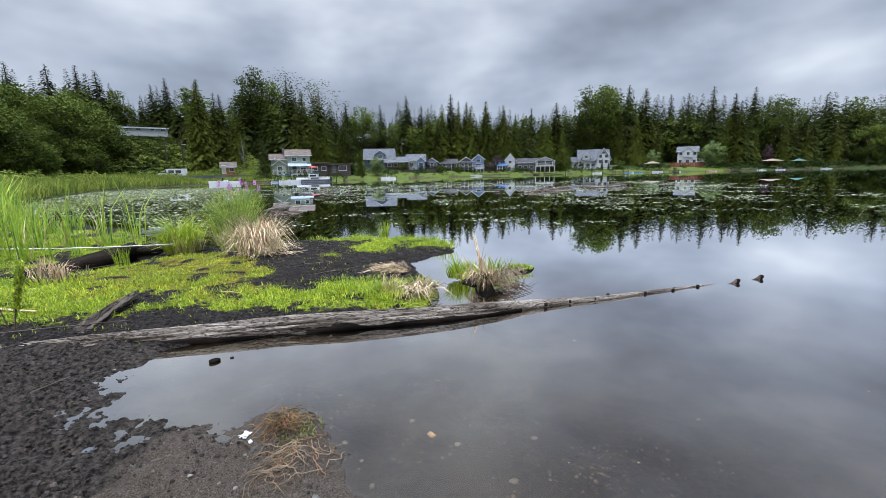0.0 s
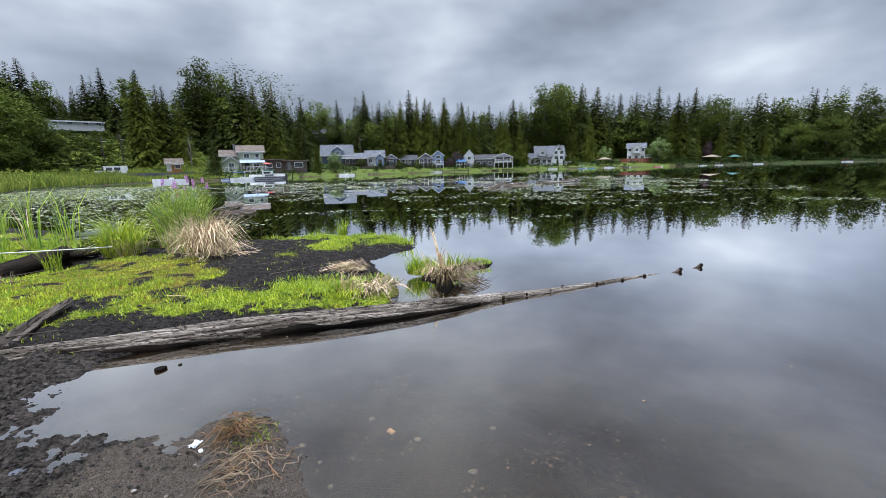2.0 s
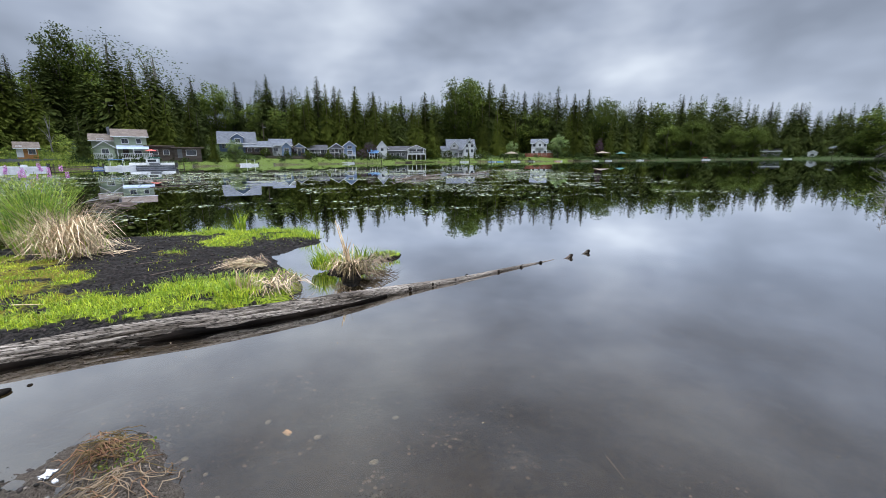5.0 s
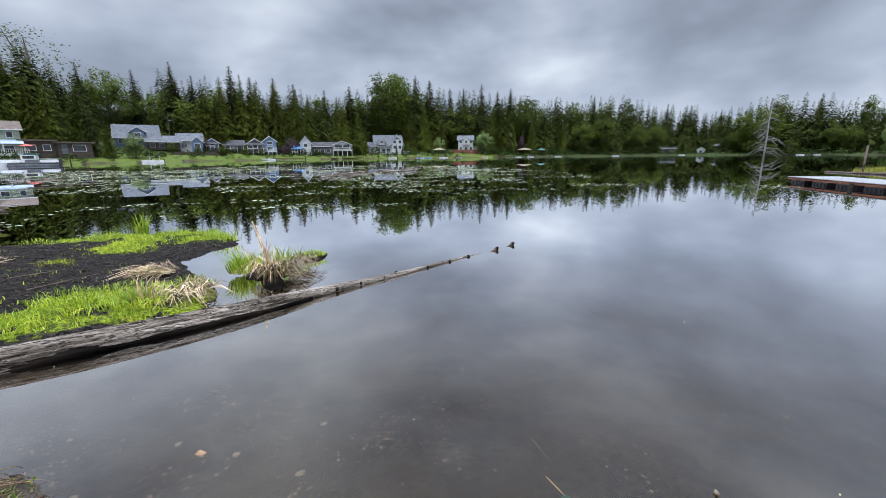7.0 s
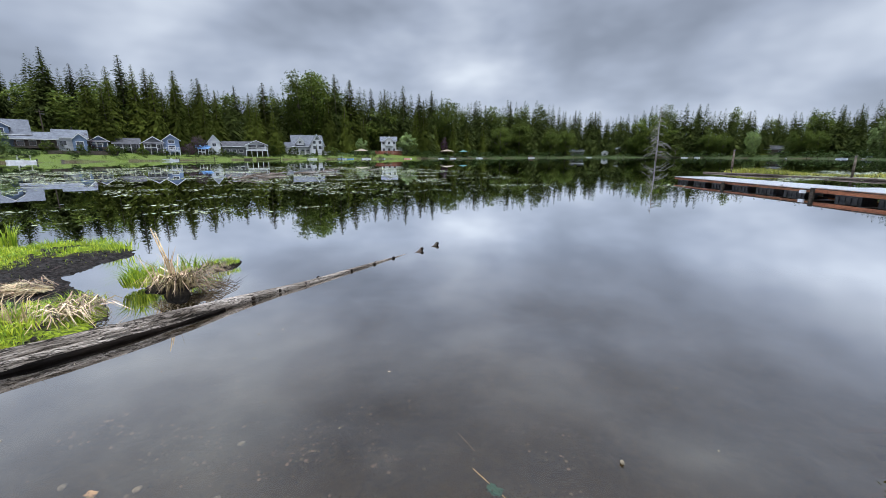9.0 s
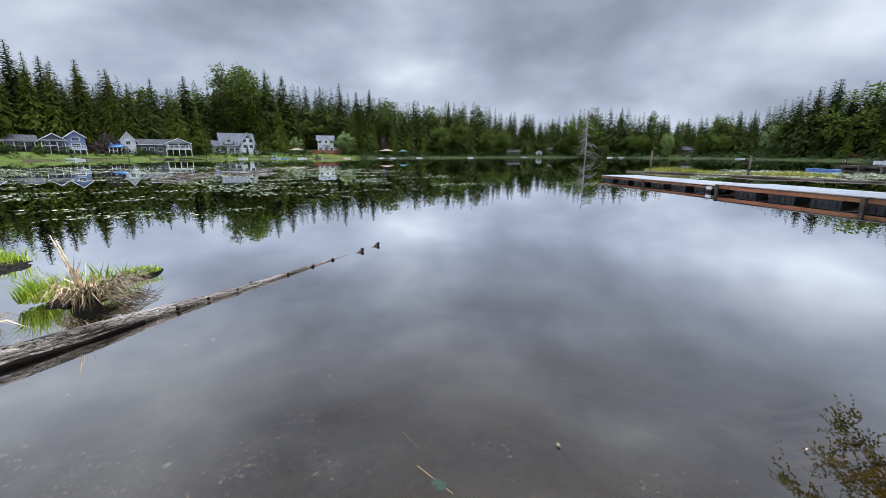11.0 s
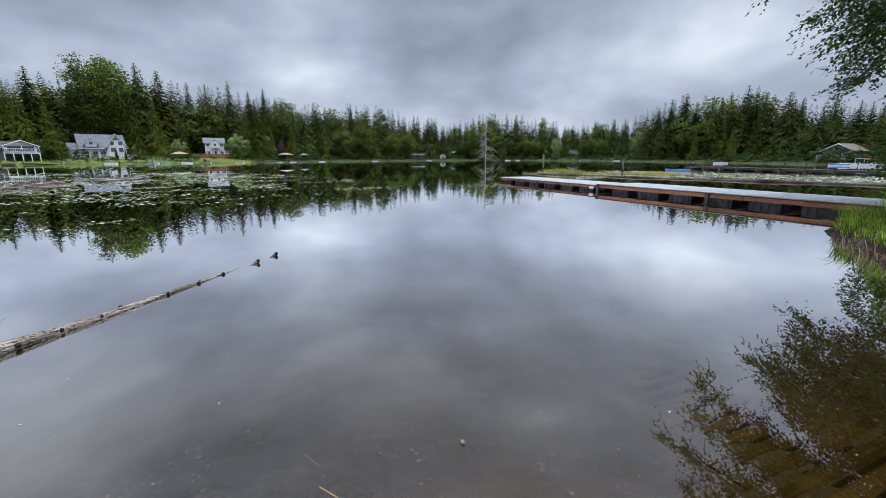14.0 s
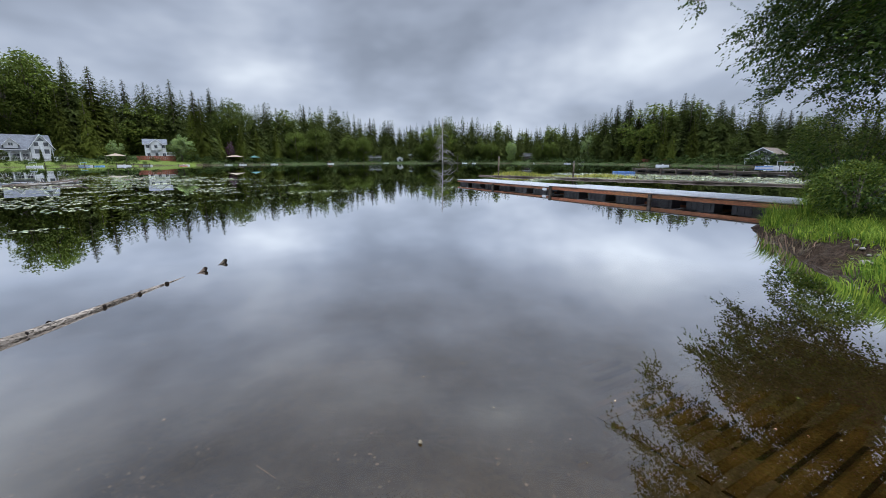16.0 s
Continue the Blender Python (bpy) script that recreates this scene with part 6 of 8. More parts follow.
def ramp():
    """Grooved concrete launching slabs that run down under the water beside the dock."""
    yaw = math.degrees(math.atan2(DOCK_U.y, DOCK_U.x))
    for lane in range(2):
        v0 = 0.2 + lane * 2.55
        ob = thing("boat_ramp", pose(DOCK_V.x * v0, DOCK_V.y * v0, 0.0, 0, 0, yaw), "grooved concrete boat ramp slab under shallow water", "boat ramp")
        nx = 330
        prof = []
        for i in range(nx):
            x = -2.6 + i * 0.03
            ph = (i % 5) / 5
            z = -0.10 - 0.075 * (x + 1.2) - (0.03 if ph < 0.25 else 0.0)
            prof.append((x, min(z, 0.35)))
        v = [(x, y, z) for x, z in prof for y in (0.0, -2.45)] + [(x, y, z - 0.15) for x, z in prof for y in (0.0, -2.45)]
        o = 2 * nx
        f = [(2 * i, 2 * i + 1, 2 * i + 3, 2 * i + 2) for i in range(nx - 1)]
        f += [(2 * i, 2 * i + 2, o + 2 * i + 2, o + 2 * i) for i in range(nx - 1)] + [(2 * i + 1, o + 2 * i + 1, o + 2 * i + 3, 2 * i + 3) for i in range(nx - 1)]
        part("slab", v, f, M["concrete"], ob)
        # a thin dark strip along the bottom of each groove
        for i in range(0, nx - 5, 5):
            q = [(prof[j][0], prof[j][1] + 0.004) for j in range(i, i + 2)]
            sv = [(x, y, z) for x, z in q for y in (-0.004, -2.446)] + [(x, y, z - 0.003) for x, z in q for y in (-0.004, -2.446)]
            part("groove_silt", sv, [(0, 1, 3, 2), (4, 6, 7, 5)], M["groove_dark"], ob, "dark strip lying in a groove" if i == 0 else "")


ramp()


# ---- the bank beside the dock, and the alder that leans over the water ----
def leafy_bush(name, x, y, h, r, label, material, seed, n=2600, leaf=0.05, foot=0.0):
    g = np.random.default_rng(seed)
    ob = thing(name, pose(x, y, ground_z(x, y) - 0.05), label, "bush")
    for k in range(9):
        a = 6.283 * k / 9 + g.normal(0, 0.3)
        tip = (r * 0.7 * math.cos(a), r * 0.7 * math.sin(a), h * g.uniform(0.6, 0.9))
        part("branch", *tube([(0.05 * math.cos(a), 0.05 * math.sin(a), 0), (tip[0] * 0.4, tip[1] * 0.4, tip[2] * 0.6), tip], [0.02, 0.014, 0.005], 5), M["bark"], ob)
    d = g.normal(0, 1, (n, 3))
    d /= np.linalg.norm(d, axis=1, keepdims=True)
    lump = 1 + 0.35 * (fnoise(np.arctan2(d[:, 1], d[:, 0]) * 1.2 + 9, d[:, 2] * 1.6 + 4, 1.5, 3, seed) - 0.5)
    q = g.uniform(0.55, 1.0, (n, 1)) ** 0.5
    pos = d * q * np.array([r, r, (h - foot) * 0.52]) * lump[:, None] + np.array([0, 0, foot + (h - foot) * 0.52])
    dd = d + g.normal(0, 0.5, d.shape) + np.array([0, 0, -0.2])
    dd /= np.linalg.norm(dd, axis=1, keepdims=True)
    v, f = sprays(pos, dd, g.uniform(0.7, 1.4, n) * leaf, g.uniform(0.5, 0.9, n) * leaf, 0.4, 0.0, g)
    fol = new("foliage", mesh_np("foliage", v, f, material))
    fol.parent = ob
    return ob


leafy_bush("bank_bush", 10.6, -4.75, 1.15, 0.72, "dense rounded green bush on the grassy bank", M["bush"], 501, 5200, 0.06)
leafy_bush("bank_bush", 12.2, -5.1, 1.05, 0.6, "green leafy bush behind the dock's end", M["bush"], 502, 4000, 0.07)
leafy_bush("bank_bush", 14.5, -6.2, 3.0, 1.35, "tall leafy bush on the bank", M["bush"], 503, 7600, 0.075, 0.9)
leafy_bush("bank_bush", 12.6, -7.2, 1.3, 1.2, "dense dark green bush on the grassy bank", M["bush"], 504, 5000, 0.08)
for k, (x, y, n, h, mt) in enumerate([(10.9, -3.75, 130, .5, "bankgrass"), (11.6, -3.9, 150, .6, "bankgrass"), (12.3, -4.2, 150, .6, "bankgrass"), (10.2, -3.8, 120, .4, "bankgrass"), (9.6, -3.75, 110, .35, "bankgrass"), (11.2, -4.4, 160, 1.0, "bankgrass"),
                                      (11.9, -4.8, 160, 1.1, "bankgrass"), (12.6, -5.0, 150, 1.1, "bankgrass"), (9.0, -3.9, 90, .3, "bankgrass"), (6.7, -3.6, 130, .4, "bankgrass"), (6.2, -3.5, 120, .4, "bankgrass"), (7.1, -4.1, 120, .5, "bankgrass"),
                                      (6.5, -4.0, 110, .5, "bankgrass"), (8.2, -4.4, 60, .5, "bankgrass"), (5.7, -3.6, 100, .4, "bankgrass"), (10.3, -3.5, 50, .35, "stalk"), (9.7, -3.55, 50, .3, "stalk"), (9.3, -3.42, 34, .45, "stalk"), (8.7, -3.4, 30, .4, "stalk"), (9.6, -4.15, 140, .4, "bankgrass"), (8.9, -4.2, 130, .35, "bankgrass"), (8.3, -4.2, 120, .35, "bankgrass"),
                                      (7.7, -4.2, 120, .35, "bankgrass"), (7.1, -3.55, 150, .35, "bankgrass"), (7.35, -3.85, 120, .3, "bankgrass"), (6.8, -3.3, 110, .3, "bankgrass"), (9.3, -3.75, 80, .25, "bankgrass"), (10.0, -4.3, 140, .45, "bankgrass")]):
    tussock("bank_grass", x, y, "long bright green grass on the bank" if mt != "stalk" else "thin dark reeds leaning over the water", "grass", [("leaves", n, h * 0.9, 0.3, 0.8, mt, 0.013)], 520 + k)


def alder():
    """A spreading alder whose leafy branches hang over the water: limbs, side twigs, and leaves along the twigs."""
    base = Vector((14.6, -8.6, 0.4))
    ob = thing("alder_tree", pose(*base), "leafy alder with branches hanging over the water", "tree")
    g = np.random.default_rng(90)
    part("trunk", *tube([(0, 0, -0.4), (0.0, 0.25, 2.2), (-0.2, 0.8, 5.0), (-0.2, 1.2, 8.5), (0.0, 1.4, 12.5), (0.1, 1.5, 15)], [0.3, 0.25, 0.2, 0.15, 0.08, 0.02], 10), M["bark"], ob, smooth=True)
    pos, dirs = [], []
    for k in range(116):
        z0 = g.uniform(3.4, 13.5)
        a = math.radians(g.uniform(20, 200) if k < 97 else g.uniform(0, 360))
        reach = (8.2 - 0.55 * abs(z0 - 7.5)) * g.uniform(0.6, 1.0) * (0.67 if z0 < 7 else 0.85)
        reach = min(reach, 6.3)
        root = Vector((-0.1, z0 * 0.13, z0))
        rise = g.uniform(0.15, 0.45)
        pts, h = [], a
        p = root.copy()
        for s in range(11):
            t = s / 10
            pts.append(p.copy())
            h += g.normal(0, 0.09)
            slope = rise - 1.0 * t + g.normal(0, 0.05)
            p = p + Vector((math.cos(h), math.sin(h), slope)) * (reach / 10)
        r0 = 0.016 + 0.008 * reach
        part("limb", *tube(pts, [r0 * (1 - 0.93 * s / 10) for s in range(11)], 5), M["bark"], ob, smooth=True)
        for s in range(2, 11):
            for _ in range(10 if s < 5 else 11):
                hh = h + g.choice((-1, 1)) * g.uniform(0.2, 1.3)
                q0 = pts[s] + Vector(g.normal(0, 0.12, 3))
                tl = g.uniform(0.45, 1.0) * (1.1 - 0.03 * s)
                td = Vector((math.cos(hh), math.sin(hh), g.normal(-0.05, 0.4)))
                for q in np.arange(0.06, 1.0, 0.062):
                    c = q0 + td * tl * q + Vector((0, 0, -0.4 * tl * q * q))
                    pos.append((c.x + g.normal(0, 0.035), c.y + g.normal(0, 0.035), c.z + g.normal(0, 0.035)))
                    lh = hh + g.choice((-1, 1)) * g.uniform(0.4, 1.2)
                    dirs.append((math.cos(lh), math.sin(lh), g.normal(-0.3, 0.4)))
    pos, dirs = np.array(pos), np.array(dirs)
    keep = pos[:, 2] > 2.6
    pos, dirs = pos[keep], dirs[keep]
    dirs /= np.linalg.norm(dirs, axis=1, keepdims=True)
    n = len(pos)
    v, f = sprays(pos, dirs, g.uniform(0.07, 0.12, n), g.uniform(0.048, 0.08, n), 0.4, 0.0, g)
    crown = new("foliage", mesh_np("foliage", v, f, M["alder"]))
    crown.parent = ob


alder()

# ---- houses, boats and gardens along the far shore ----
def facing(az, d, z, turn=0.0):
    x, y = polar(az, d)
    return pose(x, y, z, 0, 0, -az + turn)


def window(parent, x, y, z, w, h, n=2):
    """A framed window on a front at local depth y; panes sit in the frame."""
    t = 0.1
    fr = part("window", *joined(box(x - w / 2, x + w / 2, y - 0.07, y - 0.005, z, z + t), box(x - w / 2, x + w / 2, y - 0.07, y - 0.005, z + h - t, z + h),
                                box(x - w / 2, x - w / 2 + t, y - 0.07, y - 0.005, z + t, z + h - t), box(x + w / 2 - t, x + w / 2, y - 0.07, y - 0.005, z + t, z + h - t)), M["white"], parent, "white window frame")
    pw = (w - 2 * t) / n
    for i in range(n):
        part("pane", *box(x - w / 2 + t + i * pw + 0.02, x - w / 2 + t + (i + 1) * pw - 0.02, y - 0.04, y - 0.02, z + t, z + h - t), M["glass"], fr, "dark window pane")


def gable_roof(parent, x0, x1, y0, y1, eave, ridge, material, along="x", over=0.5, thick=0.16):
    """Two sloping slabs; the ridge runs along x or y."""
    for side in (-1, 1):
        if along == "x":
            ym = (y0 + y1) / 2
            ye = ym + side * ((y1 - y0) / 2 + over)
            drop = (ridge - eave) * over / ((y1 - y0) / 2)
            v = [(x0 - over, ym, ridge), (x1 + over, ym, ridge), (x1 + over, ye, eave - drop), (x0 - over, ye, eave - drop)]
        else:
            xm = (x0 + x1) / 2
            xe = xm + side * ((x1 - x0) / 2 + over)
            drop = (ridge - eave) * over / ((x1 - x0) / 2)
            v = [(xm, y0 - over, ridge), (xm, y1 + over, ridge), (xe, y1 + over, eave - drop), (xe, y0 - over, eave - drop)]
        if along == "y":
            # white barge board along the front edge of the gable
            e = [(xm, y0 - over, ridge), (xe, y0 - over, eave - drop)]
            bb = [(a, b - 0.06 + dy, c + dz) for dy in (0, 0.05) for a, b, c in e for dz in (-0.03, 0.17)]
            part("barge_board", bb, [(0, 1, 3, 2), (4, 6, 7, 5), (0, 4, 5, 1), (2, 3, 7, 6), (1, 5, 7, 3), (0, 2, 6, 4)], M["white"], parent, "white barge board")
        else:
            yf = ye + (0.03 if side > 0 else -0.08)
            part("eave_board", *box(x0 - over, x1 + over, yf, yf + 0.05, eave - drop - 0.02, eave - drop + 0.14), M["white"], parent, "white eave board")
        w = v + [(a, b, c + thick) for a, b, c in v]
        part("roof", w, [(0, 1, 2, 3), (4, 7, 6, 5), (0, 4, 5, 1), (1, 5, 6, 2), (2, 6, 7, 3), (3, 7, 4, 0)], material, parent)


def gable_body(parent, x0, x1, y0, y1, z0, eave, ridge, material, along="x"):
    """Walls with their gables, as one closed shell."""
    if along == "x":
        ym = (y0 + y1) / 2
        v = [(x, y, z) for x in (x0, x1) for y, z in ((y0, z0), (y1, z0), (y1, eave), (ym, ridge), (y0, eave))]
    else:
        xm = (x0 + x1) / 2
        v = [(x, y, z) for y in (y0, y1) for x, z in ((x0, z0), (x1, z0), (x1, eave), (xm, ridge), (x0, eave))]
    f = [(0, 1, 2, 3, 4), (9, 8, 7, 6, 5)] + [(i, 5 + i, 5 + (i + 1) % 5, (i + 1) % 5) for i in range(5)]
    part("wall", v, f, material, parent)


def deck(parent, x0, x1, y0, y1, z, ground, rail=True, material="white", posts=4):
    part("deck", *box(x0, x1, y0, y1, z - 0.18, z), M[material], parent)
    for i in range(posts):
        x = x0 + 0.1 + (x1 - x0 - 0.2) * i / (posts - 1)
        part("post", *box(x - 0.09, x + 0.09, y0 + 0.02, y0 + 0.2, ground, z - 0.18), M[material], parent)
    if rail:
        part("handrail", *box(x0, x1, y0, y0 + 0.08, z + 0.92, z + 1.0), M[material], parent)
        part("bottom_rail", *box(x0, x1, y0, y0 + 0.06, z + 0.1, z + 0.16), M[material], parent)
        n = int((x1 - x0) / 0.3)
        for i in range(n + 1):
            x = x0 + (x1 - x0 - 0.05) * i / n
            part("baluster", *box(x, x + 0.07, y0 + 0.01, y0 + 0.05, z, z + 0.92), M[material], parent)


def house_at(az, d, z, label, turn=0.0, name="house"):
    return thing(name, facing(az, d, z, turn), label, "house", "houses round the lake")


def green_house():
    h = house_at(-16.9, 113, 1.6, "pale green two-storey house with brown roof and white porch")
    gable_body(h, -0.6, 5.0, 0, 7, -1, 4.9, 6.4, M["fgreen"])
    gable_roof(h, -0.6, 5.0, 0, 7, 4.9, 6.4, M["rbrown"])
    gable_body(h, -4.4, -0.6, 0.6, 6.5, -1, 4.0, 5.3, M["fgreen"])
    gable_roof(h, -4.4, -0.7, 0.6, 6.5, 4.0, 5.3, M["rbrown"])
    gable_body(h, -4.0, -0.7, -2.2, 0.55, -1, 2.4, 3.6, M["fgreen"], "y")
    gable_roof(h, -4.0, -0.7, -2.2, 0.55, 2.4, 3.6, M["rbrown"], "y", 0.4)
    window(h, 1.2, 0, 3.3, 1.3, 1.1)
    window(h, 3.6, 0, 3.3, 1.0, 1.1, 1)
    window(h, -2.9, 0.6, 3.6, 1.2, 0.7)
    window(h, -2.3, -2.2, 0.9, 1.3, 1.3)
    part("awning", [(-0.4, -2.4, 2.1), (5.2, -2.4, 2.1), (5.2, 0, 2.9), (-0.4, 0, 2.9), (-0.4, -2.4, 2.2), (5.2, -2.4, 2.2), (5.2, 0, 3.0), (-0.4, 0, 3.0)],
         [(0, 1, 2, 3), (4, 7, 6, 5), (0, 4, 5, 1), (1, 5, 6, 2), (3, 2, 6, 7), (0, 3, 7, 4)], M["tteal"], h, "pale blue porch awning")
    for x in (-0.3, 2.4, 5.1):
        part("porch_post", *box(x - 0.08, x + 0.08, -2.4, -2.24, 0, 2.15), M["white"], h)
    part("door", *box(0.6, 1.6, -0.05, -0.01, 0.1, 2.2), M["fbrown"], h)
    window(h, 3.2, 0, 0.7, 1.5, 1.2)
    deck(h, -4.2, -1.2, -3.6, -2.2, 0.25, -1.2, posts=3)
    deck(h, 0.2, 5.6, -4.2, -2.4, 0.25, -1.4, posts=5)
    part("chimney", *box(-1.6, -1.1, 3, 3.5, 4.6, 6.9), M["fgrey"], h)


def brown_house():
    h = house_at(-11.7, 113, 2.0, "low dark brown lakeside cabin with white windows")
    part("wall", *box(-5.3, -0.4, 0, 6, -1, 2.35), M["fbrown"], h)
    part("wall", *box(-0.4, 4.9, -0.6, 5, -1, 2.0), M["fbrown"], h)
    part("roof", *box(-5.9, -0.2, -0.8, 6.6, 2.4, 2.62), M["rbrown"], h)
    part("roof", *box(-0.9, 5.5, -1.3, 5.6, 2.05, 2.25), M["rbrown"], h)
    window(h, 2.9, -0.6, 0.4, 2.1, 1.3, 3)
    window(h, -1.9, 0, 0.5, 1.2, 1.2)
    window(h, -4.2, 0, 0.5, 1.6, 1.2)
    part("door", *box(0.2, 1.1, -0.66, -0.61, -0.1, 1.8), M["fgrey"], h)
    part("umbrella", *joined(tube([(-4.6, -2.5, 0), (-4.6, -2.5, 1.6)], 0.04, 6), tube([(-4.6, -2.5, 1.35), (-4.6, -2.5, 1.75)], [1.2, 0.05], 10)), M["red"], h, "red garden umbrella")


def blue_house():
    h = house_at(-4.9, 137, 3.2, "blue two-storey house with long grey roof")
    gable_body(h, -5.6, 1.2, 0, 8, -1.5, 3.4, 6.1, M["fblue"])
    gable_roof(h, -5.6, 3.9, -1.0, 8, 3.0, 6.2, M["rgrey"])
    gable_body(h, 1.2, 3.6, 0, 8, -1.5, 3.2, 5.9, M["fblue"])
    gable_body(h, -2.2, 0.8, -1.2, 3, 2.2, 4.5, 5.5, M["fblue"], "y")
    gable_roof(h, -2.2, 0.8, -1.2, 3, 4.5, 5.5, M["rgrey"], "y", 0.35)
    window(h, -0.7, -1.2, 3.0, 1.5, 1.2)
    window(h, -4.3, 0, 1.4, 1.3, 1.3)
    gable_body(h, 1.2, 8.3, -1.6, 4.5, -1.5, 1.9, 3.3, M["fbrown"])
    gable_roof(h, 1.0, 8.3, -2.6, 4.5, 1.9, 3.4, M["rgrey"])
    for x in (2.2, 4.2, 6.2):
        window(h, x, -1.6, 0.3, 1.3, 1.2)
    deck(h, 1.0, 8.4, -3.2, -1.6, 0.0, -2.0, material="fbrown")


def pale_cottage():
    h = house_at(-0.3, 136, 3.2, "pale blue-grey cottage with gable to the lake")
    gable_body(h, -2.9, 2.9, 0, 7, -1.5, 2.4, 4.1, M["fwhite"])
    gable_roof(h, -2.9, 2.9, 0, 7, 2.4, 4.2, M["rgrey"])
    gable_body(h, 0.2, 2.9, -1.2, 0, -1.5, 1.9, 3.2, M["fblue"], "y")
    gable_roof(h, 0.2, 2.9, -1.2, 0.2, 1.9, 3.2, M["rgrey"], "y", 0.3)
    window(h, 1.55, -1.2, 0.3, 1.5, 1.2)
    window(h, -1.5, 0, 0.4, 1.4, 1.2)
    part("flue", *tube([(0.5, 3.5, 3.9), (0.5, 3.5, 5.0)], 0.13, 8), M["dark"], h)


def porch_front(parent, x0, x1, top, roof):
    """A lean-to porch: sloping roof, posts, a boarded floor, steps and a low rail."""
    v = [(x0 - 0.2, -2.3, top - 0.45), (x1 + 0.2, -2.3, top - 0.45), (x1 + 0.2, -0.1, top + 0.1), (x0 - 0.2, -0.1, top + 0.1)]
    part("porch_roof", v + [(a, b, c + 0.12) for a, b, c in v], [(0, 1, 2, 3), (4, 7, 6, 5), (0, 4, 5, 1), (1, 5, 6, 2), (2, 6, 7, 3), (3, 7, 4, 0)], M[roof], parent)
    for i in range(4):
        x = x0 + (x1 - x0) * i / 3
        part("porch_post", *box(x - 0.07, x + 0.07, -2.2, -2.06, -1.2, top - 0.42), M["white"], parent, "white porch post")
    part("porch_floor", *box(x0, x1, -2.25, -0.1, -0.15, -0.02), M["fbrown"], parent)
    part("porch_rail", *box(x0, x0 + (x1 - x0) * 0.66, -2.2, -2.14, 0.75, 0.85), M["white"], parent)
    for i in range(3):
        part("step", *box(x1 - 1.2, x1 - 0.1, -2.6 - 0.3 * i, -2.3 - 0.3 * i, -0.35 - 0.18 * i, -0.2 - 0.18 * i), M["oldwood"], parent)


def small_house(az, d, z, w, dp, eave, ridge, wall, roof, along, wins, label, door=None, deck_z=None, turn=0.0, porch=False):
    h = house_at(az, d, z, label, turn)
    gable_body(h, -w / 2, w / 2, 0, dp, -1.5, eave, ridge, M[wall], along)
    gable_roof(h, -w / 2, w / 2, 0, dp, eave, ridge + 0.05, M[roof], along, 0.45)
    for x, zz, ww, hh in wins:
        window(h, x, 0, zz, ww, hh)
    if door is not None:
        part("door", *box(door - 0.45, door + 0.45, -0.06, -0.01, 0, 2.05), M["white"], h)
    if deck_z is not None:
        deck(h, -w / 2, w / 2, -2.2, -0.1, deck_z, -1.5)
    elif porch:
        porch_front(h, -w / 2 + 0.2, w / 2 - 0.2, min(eave, 2.3), roof)
    return h


def white_deck_house():
    h = house_at(15.9, 149, 1.0, "low grey house with white two-level deck")
    gable_body(h, -6.5, 2.4, 0, 7, -1, 3.2, 4.6, M["fgrey"])
    gable_roof(h, -6.5, 2.4, 0, 7, 3.2, 4.6, M["rdark"])
    gable_body(h, 0.4, 6.2, -0.8, 7, 2.0, 3.4, 4.7, M["fwhite"], "y")
    gable_roof(h, 0.4, 6.4, -3.0, 7, 3.5, 4.8, M["rgrey"], "y", 0.4)
    part("glazing", *box(1.0, 5.8, -0.86, -0.81, 2.3, 3.5), M["glass"], h, "dark glazed front")
    deck(h, 0.2, 6.6, -3.2, -0.8, 1.9, -1.0, posts=5)
    for x in (0.3, 3.4, 6.4):
        part("deck_post", *box(x, x + 0.16, -3.15, -2.99, 2.9, 3.6), M["white"], h)
    part("lower_wall", *box(0.6, 6.0, -0.6, 6.8, -1, 1.98), M["fbrown"], h)
    for x in (-5.2, -3.2, -1.2):
        window(h, x, 0, 1.2, 1.3, 1.1)


